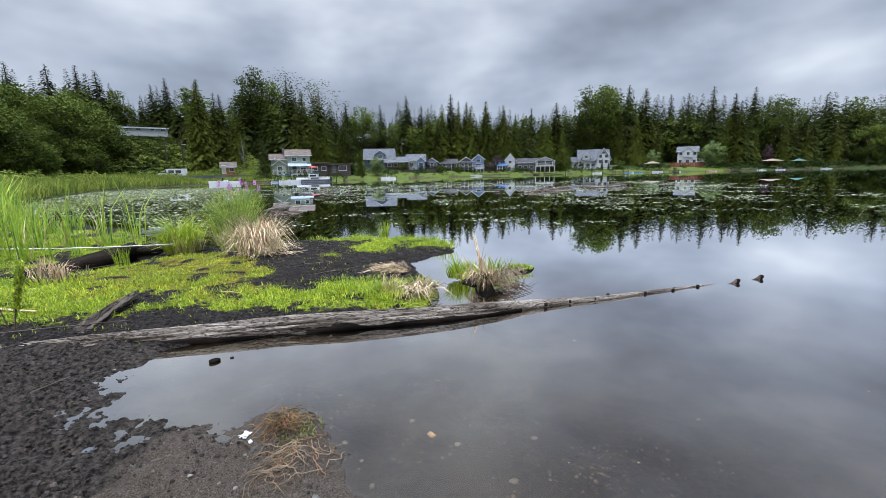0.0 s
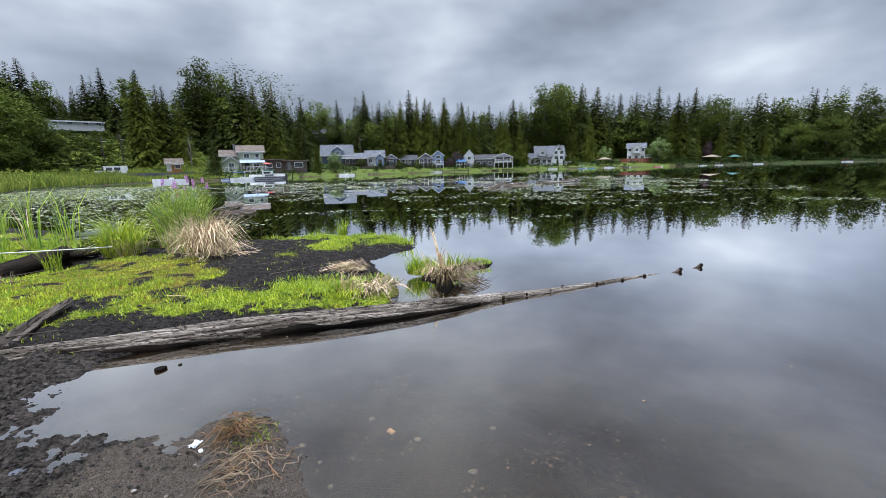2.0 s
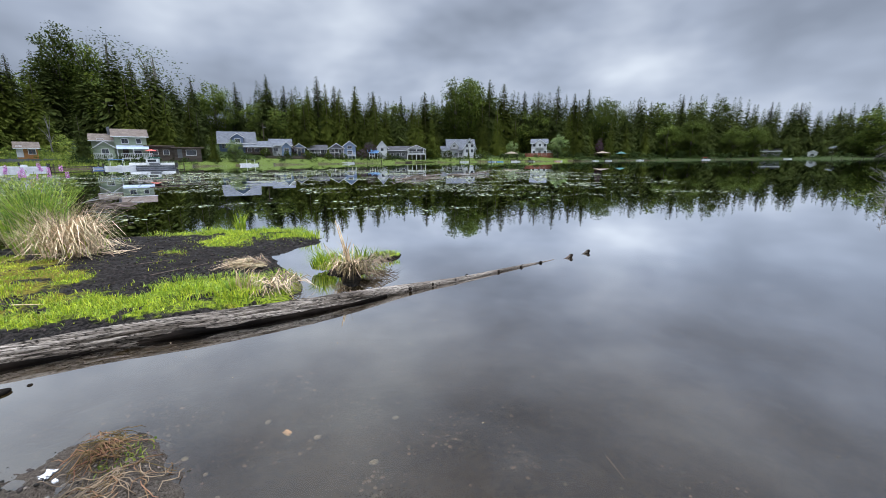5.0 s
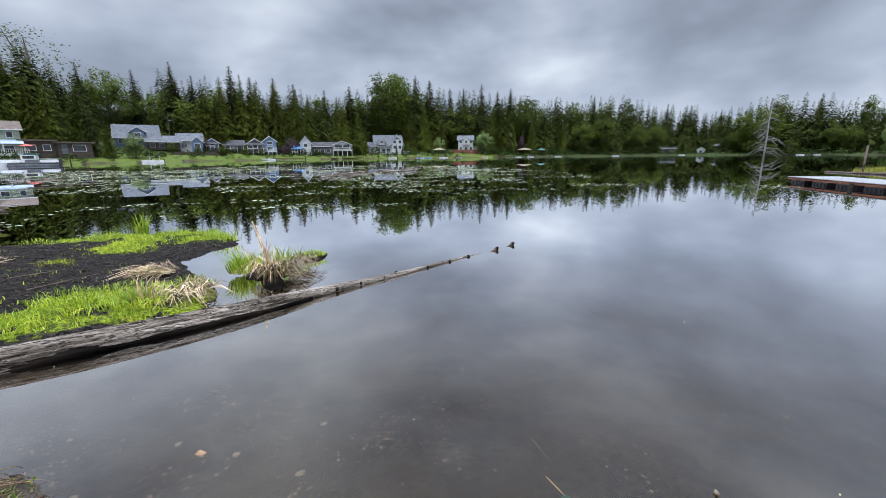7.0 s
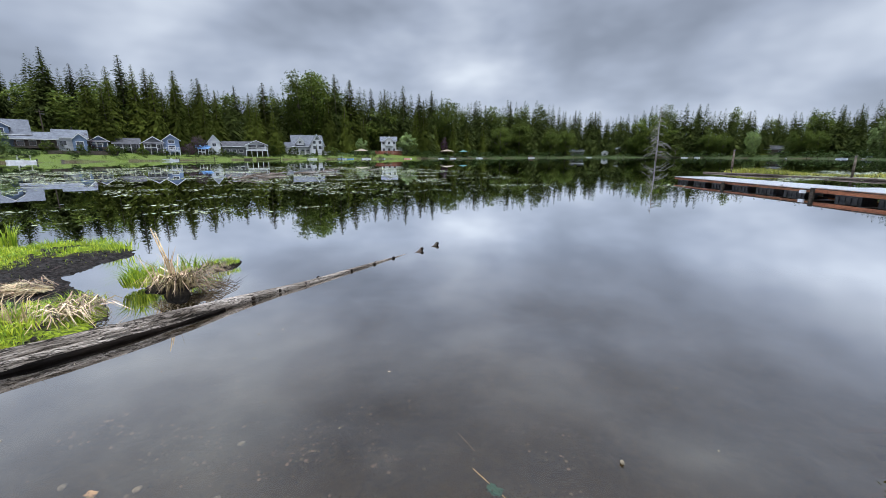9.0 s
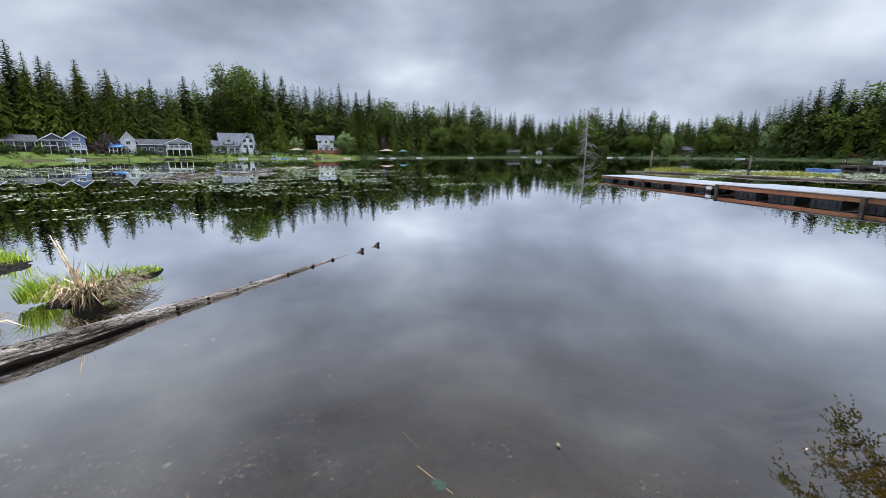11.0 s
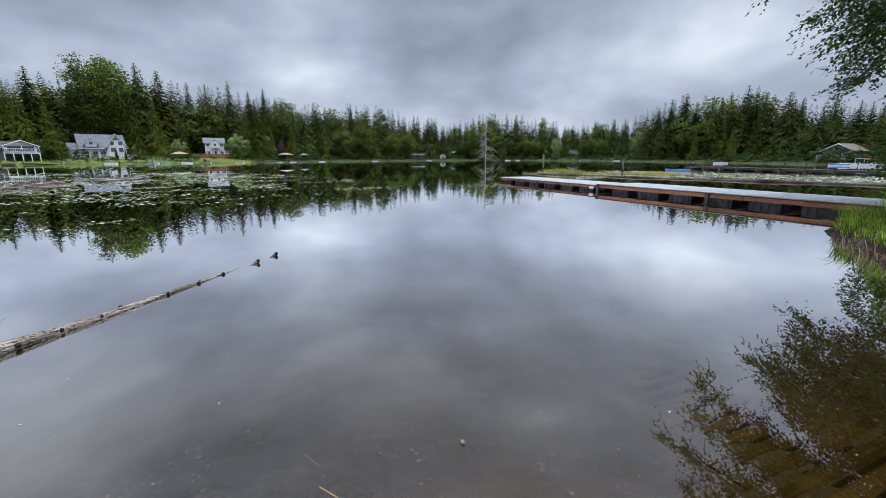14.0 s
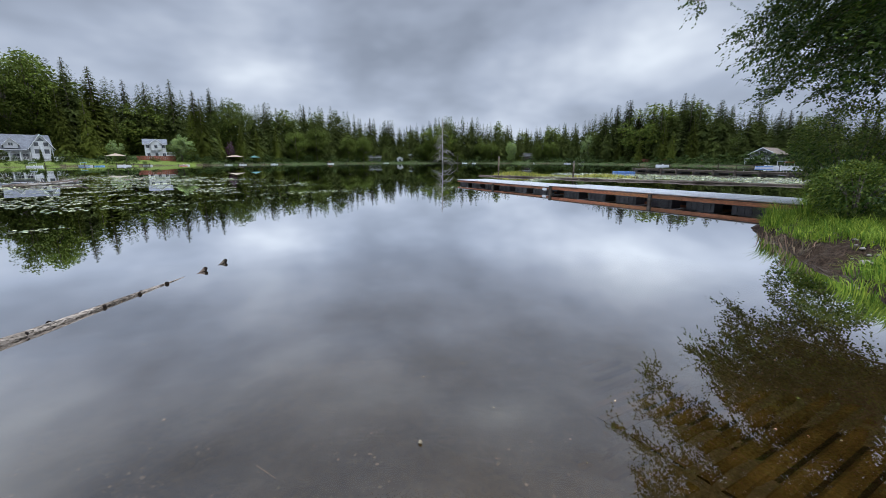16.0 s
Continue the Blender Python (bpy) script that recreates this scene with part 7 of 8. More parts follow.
def big_gable_house():
    h = house_at(23.1, 166, 1.4, "large off-white lake house with two gables and decks", 6)
    gable_body(h, -4.4, 6.0, 0, 9, -1, 3.6, 7.2, M["fwhite"])
    gable_roof(h, -4.4, 6.0, 0, 9, 3.6, 7.3, M["rgrey"], "x", 0.7)
    gable_body(h, 1.6, 6.2, -2.0, 4, -1, 4.0, 7.3, M["fwhite"], "y")
    gable_roof(h, 1.6, 6.2, -2.0, 4.3, 4.0, 7.35, M["rgrey"], "y", 0.6)
    gable_body(h, -7.4, -4.5, 1, 7, -1, 3.0, 4.6, M["fwhite"])
    gable_roof(h, -7.4, -4.6, 1, 7, 3.0, 4.6, M["rgrey"])
    for x, z, w, hh in ((2.9, 4.0, 1.2, 1.3), (4.9, 4.0, 1.2, 1.3), (2.9, 2.0, 1.3, 1.4), (4.9, 2.0, 1.3, 1.4)):
        window(h, x, -2.0, z, w, hh, 1)
    part("gable_window", [(3.1, -2.06, 5.6), (4.7, -2.06, 5.6), (3.9, -2.06, 6.5), (3.1, -2.01, 5.6), (4.7, -2.01, 5.6), (3.9, -2.01, 6.5)], [(0, 1, 2), (5, 4, 3), (0, 3, 4, 1), (1, 4, 5, 2), (2, 5, 3, 0)], M["glass"], h, "dark triangular pane")
    gable_body(h, -3.4, -0.6, -0.7, 4, 3.6, 4.6, 6.2, M["fwhite"], "y")
    gable_roof(h, -3.4, -0.6, -0.7, 4, 4.6, 6.2, M["rgrey"], "y", 0.4)
    window(h, -2.0, -0.7, 4.1, 1.1, 1.0)
    for x in (-3.4, -1.2, 0.6):
        window(h, x, 0, 0.5, 1.4, 1.6)
    deck(h, -7.0, 8.4, -3.8, -2.05, 0.2, -1.4, posts=8)
    part("porch_roof", *box(-5.0, 1.5, -2.0, 0.0, 2.7, 2.86), M["rgrey"], h)
    for x in (-4.8, -2.7, -0.6, 1.4):
        part("porch_post", *box(x - 0.1, x + 0.1, -1.9, -1.7, 0.2, 2.7), M["white"], h)


def tower_house():
    h = house_at(33.8, 176, 2.2, "narrow two-storey off-white house above a red fence")
    gable_body(h, -3.0, 3.2, 0, 6, -2, 5.0, 6.5, M["fwhite"])
    gable_roof(h, -3.0, 3.2, 0, 6, 5.0, 6.6, M["rgrey"])
    gable_body(h, -1.2, 1.8, -0.8, 2, 3.0, 5.2, 6.4, M["fwhite"], "y")
    gable_roof(h, -1.2, 1.8, -0.8, 2, 5.2, 6.4, M["rgrey"], "y", 0.3)
    for x in (-2.0, 0.3, 2.4):
        window(h, x, -0.8 if abs(x) < 1 else 0, 3.5, 1.1, 1.2)
        window(h, x, 0, 0.8, 1.1, 1.2)
    deck(h, 3.2, 5.6, 0.4, 3, 1.2, -1, posts=3)


green_house()
brown_house()
blue_house()
pale_cottage()
white_deck_house()
big_gable_house()
tower_house()
small_house(1.9, 141, 3.4, 3.6, 4, 1.6, 2.7, "fblue", "rdark", "y", [(0, 0.5, 1.6, 1.0)], "small blue lakeside shed with dark roof", porch=True)
small_house(4.2, 143, 2.6, 5.6, 6, 2.0, 3.2, "fgrey", "rdark", "x", [(-1.6, 0.6, 1.2, 1.1), (1.4, 0.6, 1.4, 1.1)], "small grey cottage with dark roof", 0.0, porch=True)
small_house(6.6, 141, 2.6, 4.6, 6, 2.2, 3.6, "fgrey", "rdark", "y", [(-1.0, 0.6, 1.1, 1.1), (1.1, 0.6, 1.1, 1.1)], "small grey-blue cottage with gable to the lake", porch=True)
small_house(8.3, 142, 2.4, 3.8, 6, 3.2, 4.6, "fblue", "rgrey", "y", [(0, 2.2, 1.6, 1.0), (0, 0.5, 1.8, 1.2)], "blue and white boat cottage with steep gable", deck_z=0.2)
small_house(12.6, 146, 2.6, 3.4, 5, 2.6, 4.6, "fwhite", "rdark", "y", [(0, 1.3, 1.2, 1.1)], "small white cabin with steep dark roof")
small_house(11.4, 145, 1.6, 3.0, 4, 2.0, 2.6, "fbrown", "tblue", "x", [(0, 0.5, 1.2, 1.0)], "brown shed under a blue tarpaulin roof", porch=True)
small_house(-24.0, 108, 2.1, 2.7, 2.6, 1.8, 2.6, "fcedar", "rbrown", "x", [(0.6, 0.5, 1.1, 1.0)], "small orange cedar garden hut", -1.0)
small_house(62.4, 275, 0.8, 3.6, 5, 2.2, 3.2, "fwhite", "rdark", "y", [(0, 0.5, 1.6, 1.2)], "small white boat shed on the far shore")
small_house(64.6, 292, 2.6, 14, 7, 2.4, 3.4, "fbrown", "rgrey", "x", [(-4, 0.6, 2, 1.2), (0, 0.6, 2, 1.2), (4, 0.6, 2, 1.2)], "long low house on the far shore")
small_house(79.6, 275, 2.0, 9, 7, 2.6, 4.2, "fbrown", "rdark", "x", [(-2.5, 0.6, 1.6, 1.2), (2.5, 0.6, 1.6, 1.2)], "dark timber house on the far shore")
small_house(59.0, 268, 1.4, 8, 6, 2.4, 3.6, "fgrey", "rgrey", "x", [(-2, 0.6, 1.4, 1.2), (2, 0.6, 1.4, 1.2)], "grey house among trees on the far shore")
small_house(105.8, 138, 1.0, 6.0, 6, 2.3, 3.8, "fgrey", "rbrown", "y", [(-1.5, 0.4, 1.4, 1.2), (1.5, 0.4, 1.4, 1.2), (0, 2.3, 1.6, 0.7)], "grey lakeside house with brown roof", deck_z=0.3, turn=-25)
small_house(-31.9, 178, 17.3, 13.5, 5, 1.15, 1.55, "fwhite", "rgrey", "x", [(-5, 0.4, 1.4, 0.8), (-1.6, 0.4, 1.4, 0.8), (2.2, 0.4, 1.4, 0.8), (5.4, 0.4, 1.4, 0.8)], "long white mobile home on the hillside")
small_house(-6.0, 195, 15.0, 9, 6, 2.5, 4.2, "fgrey", "rgrey", "x", [(-2, 0.8, 1.4, 1.0), (2, 0.8, 1.4, 1.0)], "grey house high on the hillside among trees")
small_house(-7.6, 190, 15.0, 4, 5, 2.5, 4.2, "fgrey", "rgrey", "x", [(0, 0.8, 1.4, 1.0)], "small grey hillside outbuilding")


# ---- boats ----
def hull_mesh(L, W, H, bow=0.35):
    """An open-ended loft: flat transom, pointed bow, flared sides, along x."""
    n = 12
    vs, fs = [], []
    for i in range(n + 1):
        t = i / n
        w = W / 2 * (1 if t < 1 - bow else math.sqrt(max(0.0, 1 - ((t - 1 + bow) / bow) ** 2)) + 0.02)
        s = H * (1 + 0.25 * t * t)
        k = 0.35 * H * max(0, (t - 0.7) / 0.3) ** 2
        vs += [(t * L - L / 2, -w, s), (t * L - L / 2, -w * 0.82, k), (t * L - L / 2, 0, k - 0.12 * H), (t * L - L / 2, w * 0.82, k), (t * L - L / 2, w, s), (t * L - L / 2, w * 0.8, s - 0.06), (t * L - L / 2, 0, s * 0.62), (t * L - L / 2, -w * 0.8, s - 0.06)]
    for i in range(n):
        for j in range(8):
            a, b = i * 8 + j, i * 8 + (j + 1) % 8
            fs.append((a, b, b + 8, a + 8))
    fs += [tuple(range(8))[::-1], tuple(n * 8 + j for j in range(8))]
    return vs, fs


def motor_boat(az, d, L, label, canopy=None, cabin=True, turn=0.0, stripe=None, z=-0.08, hull="hull"):
    L *= 0.85 if d < 120 else 0.65 if d < 160 else 0.5
    if d > 125 and hull == "hull":
        hull = "fwhite"
    ob = thing("motor_boat", facing(az, d, z, turn), label, "boat", "boats along the shore")
    part("hull", *hull_mesh(L, min(2.2, L * 0.34), min(0.62, L * 0.125)), M[hull], ob, smooth=False)
    if stripe:
        part("stripe", *box(-L * 0.48, L * 0.3, -L * 0.187, -L * 0.181, L * 0.07, L * 0.12), M[stripe], ob)
    if cabin:
        part("windscreen", *box(L * 0.02, L * 0.06, -L * 0.14, L * 0.14, L * 0.15, L * 0.24), M["glass"], ob)
        part("console", *box(-L * 0.1, L * 0.02, -L * 0.13, L * 0.13, L * 0.1, L * 0.17), M["hull"], ob)
    if canopy:
        part("canopy", *box(-L * 0.35, L * 0.12, -L * 0.17, L * 0.17, L * 0.36, L * 0.385), M[canopy], ob)
        for x in (-L * 0.33, L * 0.1):
            for y in (-L * 0.16, L * 0.15):
                part("canopy_pole", *box(x, x + 0.05, y, y + 0.05, L * 0.14, L * 0.36), M["alu"], ob)
    part("outboard_motor", *joined(box(-L * 0.56, -L * 0.5, -0.12, 0.12, L * 0.1, L * 0.2), box(-L * 0.54, -L * 0.52, -0.06, 0.06, -L * 0.05, L * 0.1)), M["dark"], ob)
    return ob


def pontoon_boat(az, d, L, label, canopy="dgreen", turn=0.0):
    ob = thing("pontoon_boat", facing(az, d, 0, turn), label, "boat", "boats along the shore")
    for y in (-1.0, 1.0):
        part("pontoon", *tube([(-L / 2, y, 0.1), (L * 0.4, y, 0.1), (L / 2, y, 0.3)], [0.3, 0.3, 0.06], 10), M["rgrey"], ob, smooth=True)
    part("deck", *box(-L / 2, L / 2 - 0.3, -1.25, 1.25, 0.42, 0.52), M["fgrey"], ob)
    for y in (-1.24, 1.2):
        for a, b, mt in ((-0.47, -0.22, "hull"), (-0.2, 0.02, "fgrey"), (0.1, 0.42, "hull")):
            part("side_panel", *box(L * a, L * b, y, y + 0.05, 0.58, 0.98), M[mt], ob)
        part("rail", *box(-L * 0.47, L * 0.42, y, y + 0.04, 1.08, 1.13), M["alu"], ob)
    part("end_panel", *box(L * 0.42, L * 0.43, -1.2, 1.2, 0.58, 0.98), M["hull"], ob)
    part("bench", *box(-L * 0.42, -L * 0.2, -1.1, -0.5, 0.53, 0.95), M["white"], ob)
    cabin = part("cabin", *box(-L * 0.16, L * 0.08, -1.0, 1.0, 0.53, 1.7), M["hull"], ob)
    for y in (-1.03, 1.005):
        part("cabin_window", *box(-L * 0.13, L * 0.05, y, y + 0.025, 1.15, 1.55), M["glass"], cabin)
    part("canopy", *box(-L * 0.18, L * 0.02, -1.05, 1.05, 1.75, 2.0), M[canopy], ob, "folded canvas canopy")
    part("waterline_stripe", *box(-L * 0.48, L * 0.36, -1.36, -1.31, 0.12, 0.26), M["dark"], ob)
    for x in (-L * 0.42, -L * 0.3, L * 0.2, L * 0.38):
        part("rail_post", *box(x, x + 0.04, -1.24, -1.2, 0.98, 1.08), M["alu"], ob)
    part("outboard_motor", *box(-L * 0.56, -L * 0.5, -0.2, 0.2, 0.2, 1.0), M["dark"], ob)
    return ob


pontoon_boat(-14.2, 92, 7.2, "white pontoon boat with dark green canopy", turn=170)
motor_boat(-17.0, 91, 5.2, "white motor boat with blue cover", "tblue", turn=8)
motor_boat(-18.3, 92, 4.0, "small white boat with blue deck", None, turn=5, stripe="tblue")
motor_boat(-24.6, 92, 6.6, "long low white boat moored by the marsh", None, turn=175, stripe="tteal")
motor_boat(-16.0, 92.5, 3.6, "low dark blue boat moored by the bank", None, False, 170, None, hull="tblue")
motor_boat(-4.2, 111, 4.8, "small white boat with dark cover", "dark", turn=175)
motor_boat(8.0, 126, 5.6, "white motor boat moored in front of cottages", None, turn=178, stripe="alu")
motor_boat(6.3, 127, 3.2, "small boat with red stripe", None, False, 10, "red")
motor_boat(16.2, 136, 3.6, "small dark boat on the grass edge", None, False, 0, None, hull="fbrown", z=0.15)
motor_boat(23.8, 143, 4.6, "covered grey boat at the bank", "tteal", turn=0)
motor_boat(27.6, 147, 4.6, "boat under a bright blue cover", "tblue", False, 0, "tblue")
motor_boat(28.7, 147, 3.6, "small boat with blue hull", None, False, 10, None, hull="tblue")
motor_boat(30.8, 149, 5.0, "grey motor boat with windscreen", None, turn=170, stripe="dark")
motor_boat(32.9, 152, 3.6, "low white boat at the bank", None, False, 0)
motor_boat(36.4, 155, 4.4, "white motor boat below the willow", None, turn=0, stripe="red")
motor_boat(41.0, 163, 4.8, "white boat moored under trees", None, turn=170)
motor_boat(42.6, 166, 4.8, "white boat moored under trees", "tan", turn=0)
motor_boat(46.2, 183, 5.8, "white motor boat moored off the wood", None, turn=175, stripe="tteal")
motor_boat(53.2, 205, 6.0, "white boat with red canopy by the wood", "red", turn=0)
motor_boat(60.5, 252, 6.0, "white boat on the far shore", None, turn=0)
motor_boat(71.3, 255, 6.2, "white boat on the far shore", None, turn=170)
motor_boat(72.6, 255, 5.2, "white boat on the far shore", "tteal", turn=0)
motor_boat(80.7, 240, 4.6, "orange and white boat on the far shore", "tan", turn=90)
motor_boat(85.0, 225, 7.0, "white boat on the far shore", None, turn=10, stripe="tteal")
motor_boat(86.8, 222, 6.0, "white boat on the far shore", "tteal", turn=170)
motor_boat(88.8, 205, 5.0, "white boat on the far shore", None, turn=0)
motor_boat(93.6, 170, 2.8, "small boat under a blue cover", "tblue", False, 90, "tblue")
motor_boat(96.2, 140, 5.4, "small open white boat beyond the pier", None, turn=178)
motor_boat(106.3, 118, 4.8, "white motor boat at the house's landing", None, turn=0, stripe="tblue")
motor_boat(107.4, 118, 5.0, "motor boat under a pale blue canopy", "tteal", turn=178)
motor_boat(108.4, 117, 4.4, "motor boat under a red canopy", "red", turn=0)
motor_boat(112.6, 88, 5.4, "grey motor boat at the pier", "tteal", turn=0)
motor_boat(114.2, 84, 5.4, "white motor boat with blue stripe", None, turn=175, stripe="tblue")
motor_boat(92.1, 57, 3.1, "small bright blue and white rowing boat", None, False, 178, None, hull="tblue")


def far_dock(az, d, L, turn, label):
    ob = thing("landing_stage", facing(az, d, 0, turn), label, "landing stage", "landing stages round the lake")
    part("deck", *box(-L / 2, L / 2, -0.8, 0.8, 0.38, 0.5), M["oldwood"], ob)
    for x in np.linspace(-L / 2 + 0.2, L / 2 - 0.2, max(2, int(L / 2.5))):
        for y in (-0.8, 0.7):
            part("post", *box(x, x + 0.14, y, y + 0.14, -0.6, 0.95), M["oldwood"], ob)


for az, d, L, turn in ((-12.3, 99, 6, 60), (-20.6, 93, 7, 20), (10.5, 127, 9, 0), (18.5, 138, 7, 0), (26.0, 145, 8, 0), (31.6, 151, 8, 0), (39.5, 160, 7, 0), (43.6, 168, 9, 0), (54.0, 206, 9, 0), (65.4, 258, 14, 0), (74.5, 262, 12, 0), (84.0, 232, 14, 0),
                       (95.6, 168, 12, 0), (104.5, 127, 12, 0)):
    far_dock(az, d, L, turn, "weathered timber landing stage at the shore")


def fence(az0, d0, az1, d1, z, h, material, label):
    p0, p1 = Vector((*polar(az0, d0), 0)), Vector((*polar(az1, d1), 0))
    e = p1 - p0
    L = e.length
    ob = thing("fence", pose(p0.x, p0.y, z, 0, 0, math.degrees(math.atan2(e.y, e.x))), label, "fence")
    for x in np.arange(0, L, 0.5):
        part("board", *box(x, x + 0.46, 0, 0.05, -0.8, h), M[material], ob)
    for x in np.arange(0, L, 2.5):
        part("post", *box(x, x + 0.12, 0.055, 0.17, -0.8, h + 0.1), M[material], ob)
    for zz in (0.2, h - 0.25):
        part("rail", *box(0, L, 0.052, 0.1, zz, zz + 0.08), M[material], ob)


fence(32.0, 172, 35.6, 171, 1.6, 1.5, "redwood", "red-brown stained board fence below the tower house")
fence(93.5, 192, 101.5, 175, 1.4, 0.9, "redwood", "low red-brown retaining fence behind the far lawn")
fence(-30.5, 101, -21.5, 108, 1.0, 0.8, "fgrey", "long low grey guard rail beside the marsh")
fence(-2.2, 128, 3.2, 131, 1.9, 0.5, "fbrown", "terraced dark retaining wall below the blue house")


def canopy_tent(az, d, z, w, material, label):
    z = ground_z(*polar(az, d))
    ob = thing("garden_canopy", facing(az, d, z), label, "canopy")
    part("roof", [(-w / 2, -w / 2, 2.1), (w / 2, -w / 2, 2.1), (w / 2, w / 2, 2.1), (-w / 2, w / 2, 2.1), (0, 0, 2.9), (0, 0, 2.75)], [(0, 1, 4), (1, 2, 4), (2, 3, 4), (3, 0, 4), (1, 0, 5), (2, 1, 5), (3, 2, 5), (0, 3, 5)], M[material], ob)
    for x in (-w / 2 + 0.1, w / 2 - 0.2):
        for y in (-w / 2 + 0.1, w / 2 - 0.2):
            part("pole", *box(x, x + 0.1, y, y + 0.1, -0.5, 2.1), M["fbrown"], ob)


canopy_tent(30.2, 158, 1.2, 5.0, "tan", "tan garden canopy by the shore")
canopy_tent(41.8, 176, 2.2, 6.0, "tan", "tan garden canopy under trees")
canopy_tent(44.0, 182, 3.0, 4.0, "dgreen", "dark green garden canopy under trees")


def white_van():
    ob = thing("white_van", facing(-29.8, 107, 1.1, 5), "white van with dark windows parked by the marsh", "van")
    part("body", *joined(box(-1.2, 2.6, -1, 1, 0.35, 2.3), box(-2.7, -1.2, -0.95, 0.95, 0.35, 1.4)), M["hull"], ob)
    part("windscreen", [(-1.25, -0.9, 1.45), (-1.25, 0.9, 1.45), (-1.21, 0.9, 2.1), (-1.21, -0.9, 2.1), (-1.9, -0.9, 1.42), (-1.9, 0.9, 1.42)], [(0, 1, 2, 3), (4, 5, 2, 3), (0, 4, 3), (1, 2, 5)], M["glass"], ob)
    for x in (-1.9, 1.7):
        for y in (-1.0, 0.8):
            part("wheel", *tube([(x, y, 0.35), (x, y + 0.22, 0.35)], 0.36, 12), M["dark"], ob)
    for x in (-0.4, 0.9):
        part("side_window", *box(x - 0.5, x + 0.5, -1.03, -1.005, 1.4, 2.0), M["glass"], ob)


white_van()


def utility_pole(az, d, h, label):
    x, y = polar(az, d)
    ob = thing("utility_pole", pose(x, y, ground_z(x, y) - 0.2, 0, 0, -az), label, "utility pole")
    part("shaft", *tube([(0, 0, -1), (0, 0, h)], [0.16, 0.11], 8), M["oldwood"], ob)
    part("crossarm", *box(-0.9, 0.9, -0.06, 0.06, h - 0.7, h - 0.58), M["oldwood"], ob)
    part("lamp", *box(0.05, 0.9, -0.08, 0.08, h - 1.3, h - 1.2), M["alu"], ob)


utility_pole(-30.2, 118, 7.0, "brown timber utility pole by the marsh road")
utility_pole(-28.6, 120, 7.5, "brown timber utility pole by the marsh road")
utility_pole(-2.2, 150, 8.5, "timber utility pole behind the blue house")
utility_pole(-17.2, 135, 12, "timber utility pole behind the green house")


def dead_snag():
    x, y = 112.0, 44.5
    ob = thing("dead_tree", pose(x, y, -0.2), "tall bare grey dead tree standing at the shore", "dead tree")
    part("trunk", *tube([(0, 0, -1), (0.05, 0, 4), (-0.05, 0.05, 9), (0.2, 0, 13.9)], [0.24, 0.19, 0.12, 0.03], 8), M["pale_bark"], ob, smooth=True)
    g = np.random.default_rng(66)
    for k in range(64):
        z = 1.6 + 12.0 * k / 64
        a = g.uniform(0, 6.28)
        L = (0.5 + (14.2 - z) * 0.27) * g.uniform(0.5, 1.25)
        p = Vector((0.014 * z, 0, z))
        mid = p + Vector((math.cos(a) * L * 0.55, math.sin(a) * L * 0.55, -0.06 * L))
        tip = p + Vector((math.cos(a) * L, math.sin(a) * L, -0.42 * L))
        limb = part("branch", *tube([p, mid, tip], [0.06, 0.042, 0.012], 5), M["pale_bark"], ob)
        for s in (0.5, 0.75):
            q = p.lerp(mid, s * 2) if s < 0.51 else mid.lerp(tip, 0.4)
            b = a + g.choice((-1, 1)) * g.uniform(0.4, 1.0)
            part("twig", *tube([q, q + Vector((math.cos(b) * L * 0.3, math.sin(b) * L * 0.3, -0.16 * L))], [0.028, 0.008], 4), M["pale_bark"], limb)


dead_snag()

# ---- shrubs and garden trees of the far bank ----
for az, back, h, kind, w in [(-5.6, 5, 5.6, "willow", .9), (9.9, 7, 3.6, "maroon", 1.1), (2.9, 9, 3.0, "shrub", 1.0), (5.5, 8, 2.4, "shrub", 1.1), (7.5, 9, 2.2, "shrub", 1.0), (13.4, 8, 2.4, "shrub", 1.1), (16.6, 9, 2.2, "shrub", 1.2), (-7.9, 6, 8.4, "cedar", 1.0), (36.3, 10, 9.5, "willow", 1.0), (30.3, 14, 7, "willow", .8), (18.6, 12, 5, "shrub", 1.1), (10.9, 14, 6.0, "maroon", 1.0), (1.0, 18, 5, "maroon", .7), (67.2, 2, 7, "shrub", 1.3), (70.3, 2, 7, "shrub", 1.2),
                             (68.8, 3, 5, "shrub", 1.3), (77.6, 6, 14, "willow", .6), (87.5, 14, 14, "willow", .7), (41.4, 8, 8, "maroon", .5), (-9.2, 14, 12, "spruce", 1.3), (-9.9, 22, 15, "cedar", 1.2), (-19.9, 12, 9.0, "spruce", 1.2), (-13.4, 30, 16, "cedar", 1.2),
                             (-22.2, 22, 9, "sparse", .8), (-24.8, 32, 19, "cedar", 1.3), (-26.6, 26, 21, "cedar", 1.2), (-22.8, 30, 16, "cedar", 1.1), (11.9, 17, 17, "cedar", 0.75), (-2.2, 14, 3.2, "shrub", 1.0), (0.4, 12, 2.6, "shrub", 1.2), (19.6, 13, 3, "shrub", 1.2), (21.6, 12, 3.4, "shrub", 1.1), (26.4, 12, 3.6, "shrub", 1.2), (12.2, 13, 2.4, "shrub", 1.3), (24.4, 12, 4.5, "spruce", .9), (25.2, 12, 4, "spruce", .9)]:
    tree(kind, az, shore_at(az) + back, None, h, w)
LEFT_BROAD = [(-44, 36, .14), (-42, 30, .11), (-40.5, 40, .13), (-39, 36, .155), (-37.5, 40, .15), (-36.2, 42, .135), (-34.8, 40, .09), (-33.6, 34, .05), (-38.2, 28, .08), (-40.6, 28, .075), (-36.4, 26, .06), (-43, 46, .17), (-41, 50, .165), (-38, 48, .165), (-45.5, 40, .16)]
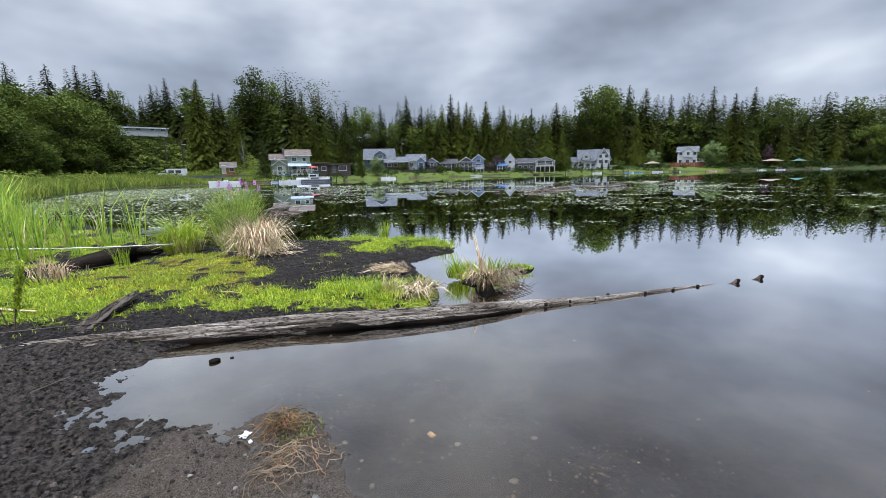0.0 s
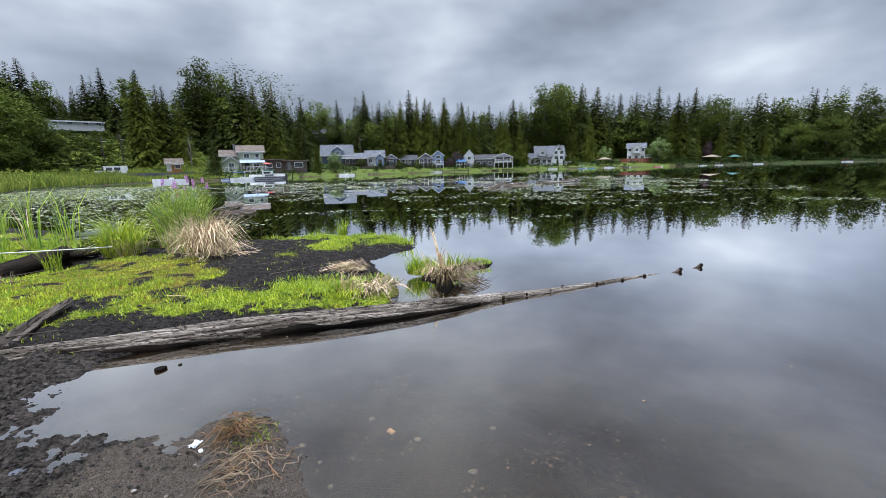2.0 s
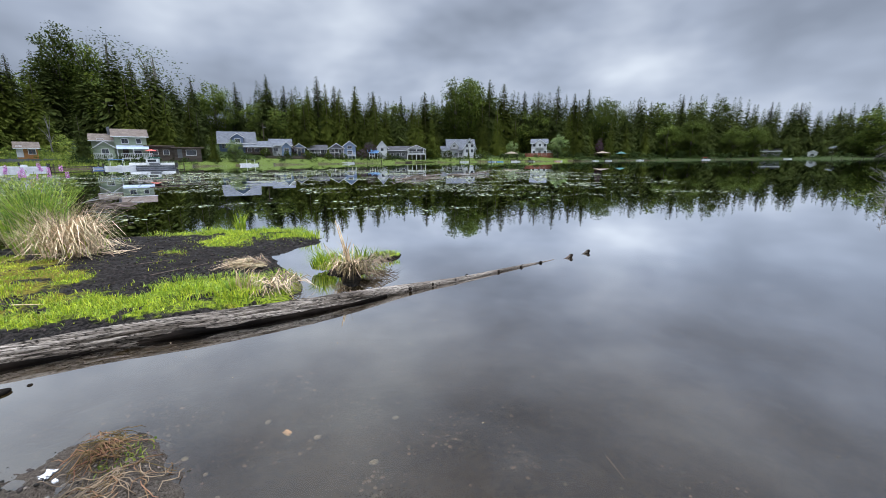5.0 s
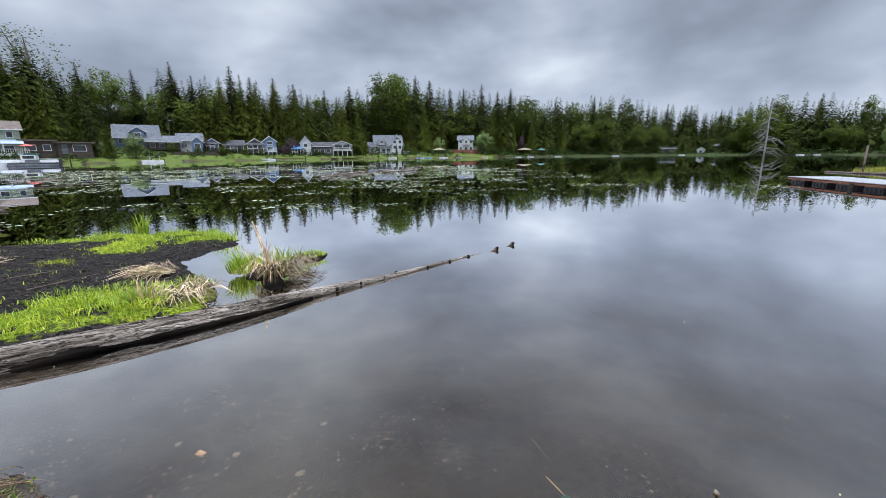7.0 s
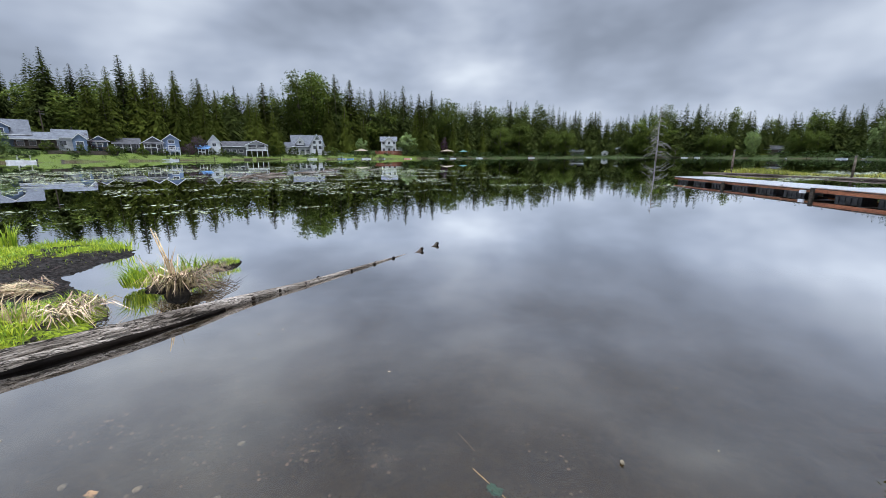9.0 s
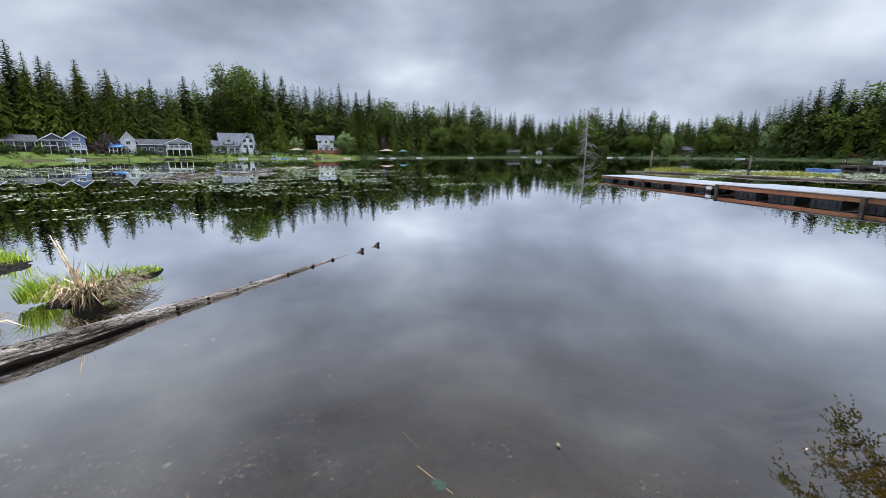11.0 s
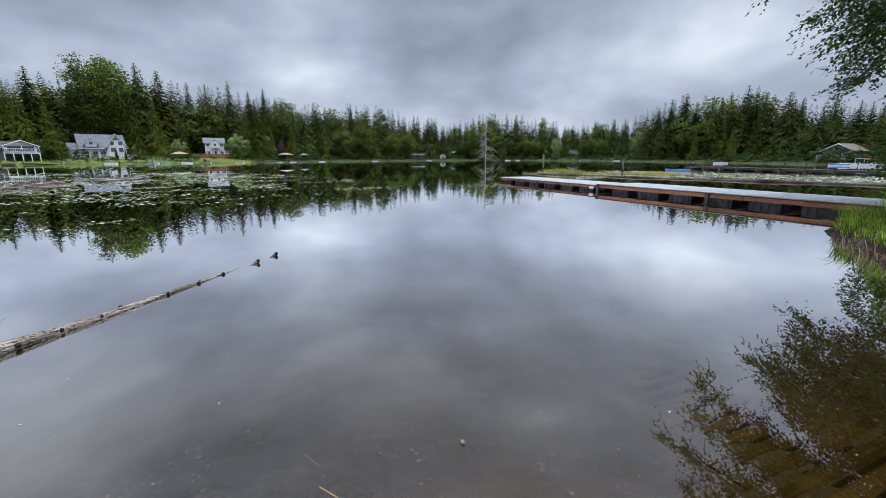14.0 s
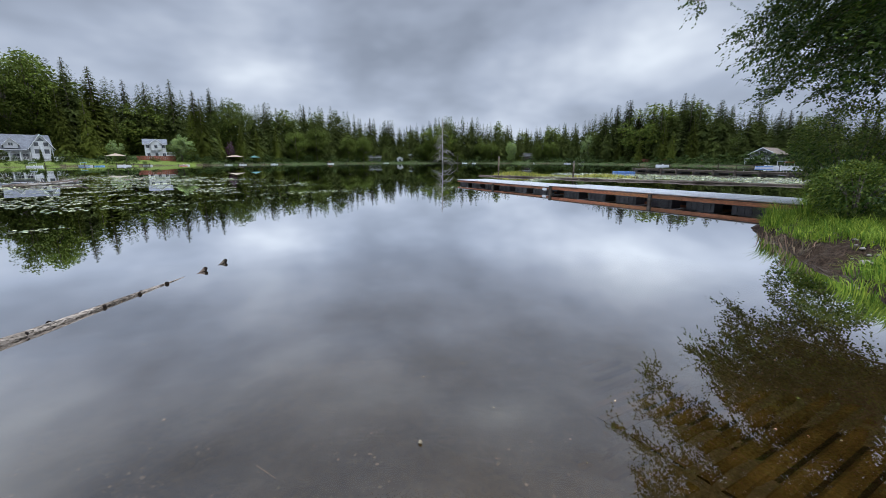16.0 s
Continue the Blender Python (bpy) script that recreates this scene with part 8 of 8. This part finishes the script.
for az, back, slope in LEFT_BROAD:
    tree("maple", az, shore_at(az) + back, slope, wide=1.1)
SHORE_BROAD = [(40.2, 20, .075), (42.6, 18, .08), (44.4, 18, .07), (46.6, 16, .075), (49, 16, .07), (51.5, 16, .08), (55.5, 16, .06), (57.5, 18, .06), (66, 16, .05), (73.5, 18, .05), (75, 18, .045), (81.5, 20, .05), (83, 20, .045), (88.5, 24, .065), (13.6, 26, .07), (20.2, 20, .06),
               (103.5, 20, .05), (111, 20, .045)]
for az, back, slope in SHORE_BROAD:
    tree("maple" if int(az * 10) % 5 == 0 else "cedar", az, shore_at(az) + back, slope, wide=1.0)
CEDARS = [(38.6, 14, .125), (37.6, 20, .11), (2.8, 24, .13), (8.0, 26, .12), (10.4, 28, .12), (17.6, 14, .12), (19.4, 14, .1), (30.6, 22, .09), (28.2, 26, .12), (26.2, 28, .13), (-12.2, 28, .13), (-15.6, 32, .16), (1.5, 32, .15), (3.4, 30, .158), (5.6, 28, .165), (7.2, 26, .15), (9.2, 24, .15), (11.8, 24, .14), (13.2, 26, .13), (16.8, 24, .125), (93.4, 10, .055), (97.0, 9, .06), (96.0, 20, .085), (99, 20, .09), (101, 22, .085), (91.3, 22, .075), (105.5, 30, .07)]
for az, back, slope in CEDARS:
    tree("cedar", az, shore_at(az) + back, slope, wide=1.05)


RIGHT_SPRUCE = [(89.4, 30, .1), (91.2, 20, .115), (93.2, 26, .11), (94.0, 40, .118), (95.6, 22, .115), (97.0, 30, .128), (98.6, 24, .12), (100.4, 28, .118), (101.9, 22, .105), (103.4, 34, .1), (104.2, 22, .09), (106, 36, .095), (107.6, 40, .092), (109.6, 36, .09), (110.4, 30, .085), (112.4, 34, .085), (113.2, 30, .08)]
for az, back, slope in RIGHT_SPRUCE[::2]:
    tree("spruce", az, shore_at(az) + back, slope, wide=1.5)


def bank_brush():
    """Brambles and reeds along the far banks and the marsh, one mass of leaves."""
    g = np.random.default_rng(101)
    n = 1330
    clumps = [leafy_mesh(200 + s, 12, 0.5, 0.0, 13, 0.115)[:2] for s in range(6)]
    vs, fs, k, masses = [], [], 0, []
    for i in range(n):
        if i >= 1140:
            az, back = (g.uniform(-34.5, -28.5), g.uniform(24, 75)) if i % 2 else (g.uniform(-9, -2), g.uniform(38, 85))
            h = g.uniform(1.5, 3.6)
        elif i >= 700:
            az, back = g.uniform(-21, 37), g.uniform(0.8, 24)
            h = g.uniform(0.4, 1.3) + 0.045 * back * g.random()
        elif i < 190:
            az, back = g.uniform(-48, -21), abs(g.normal(0, 22)) + 9
            h = g.uniform(0.7, 1.6) + 0.04 * back
        else:
            az, back = g.uniform(37, 112), g.uniform(0.8, 12)
            h = g.uniform(0.5, 1.1) + g.random() ** 4 * 3
        d = shore_at(az) + back
        x, y = polar(az, d)
        z = ground_z(x, y)
        if i in (190, 700, 1140):
            masses.append((vs, fs))
            vs, fs, k = [], [], 0
        v, f = clumps[int(g.integers(6))]
        a, w = g.uniform(0, 6.28), h * g.uniform(1.1, 1.9)
        vs.append(np.stack([(v[:, 0] * math.cos(a) - v[:, 1] * math.sin(a)) * w + x, (v[:, 0] * math.sin(a) + v[:, 1] * math.cos(a)) * w + y, v[:, 2] * h + z - 0.1], axis=1))
        fs.append(f + k)
        k += len(v)
    masses.append((vs, fs))
    for (vv, ff), mt, label in zip(masses, ("marsh", "brush", "brush", "leaf"), ("tangled pale green brush above the marsh", "dark green brush along the wooded bank", "low green garden shrubs along the lawns", "dense dark green brambles on the hillside")):
        tagged(new("brush", mesh_np("brush", np.concatenate(vv), np.concatenate(ff), M[mt])), label, "brush", kind="stuff")


bank_brush()


def marsh_grass():
    g = np.random.default_rng(111)
    n = 26000
    az = g.uniform(-50, -19, n)
    sh = np.interp(az, SHORE_AZ, SHORE_D)
    d = sh + g.uniform(0.2, 24, n)
    x, y = d * np.sin(np.radians(az)), d * np.cos(np.radians(az))
    z, s = height(x, y)
    ok = s > 0.1
    x, y, z = x[ok], y[ok], z[ok]
    low = 1 - 0.65 * smooth(-31, -26, np.degrees(np.arctan2(x, y)))
    v, t = blades(np.stack([x, y, z], axis=1), g.uniform(0.5, 1.6, len(x)) * low, np.full(len(x), 0.12), g.uniform(0.1, 0.6, len(x)), None, 0.5, 112)
    tagged(new("marsh_grass", mesh_np("marsh_grass", v, t, M["marsh"])), "tall light green marsh grass at the lake's head", "grass", kind="stuff")


marsh_grass()
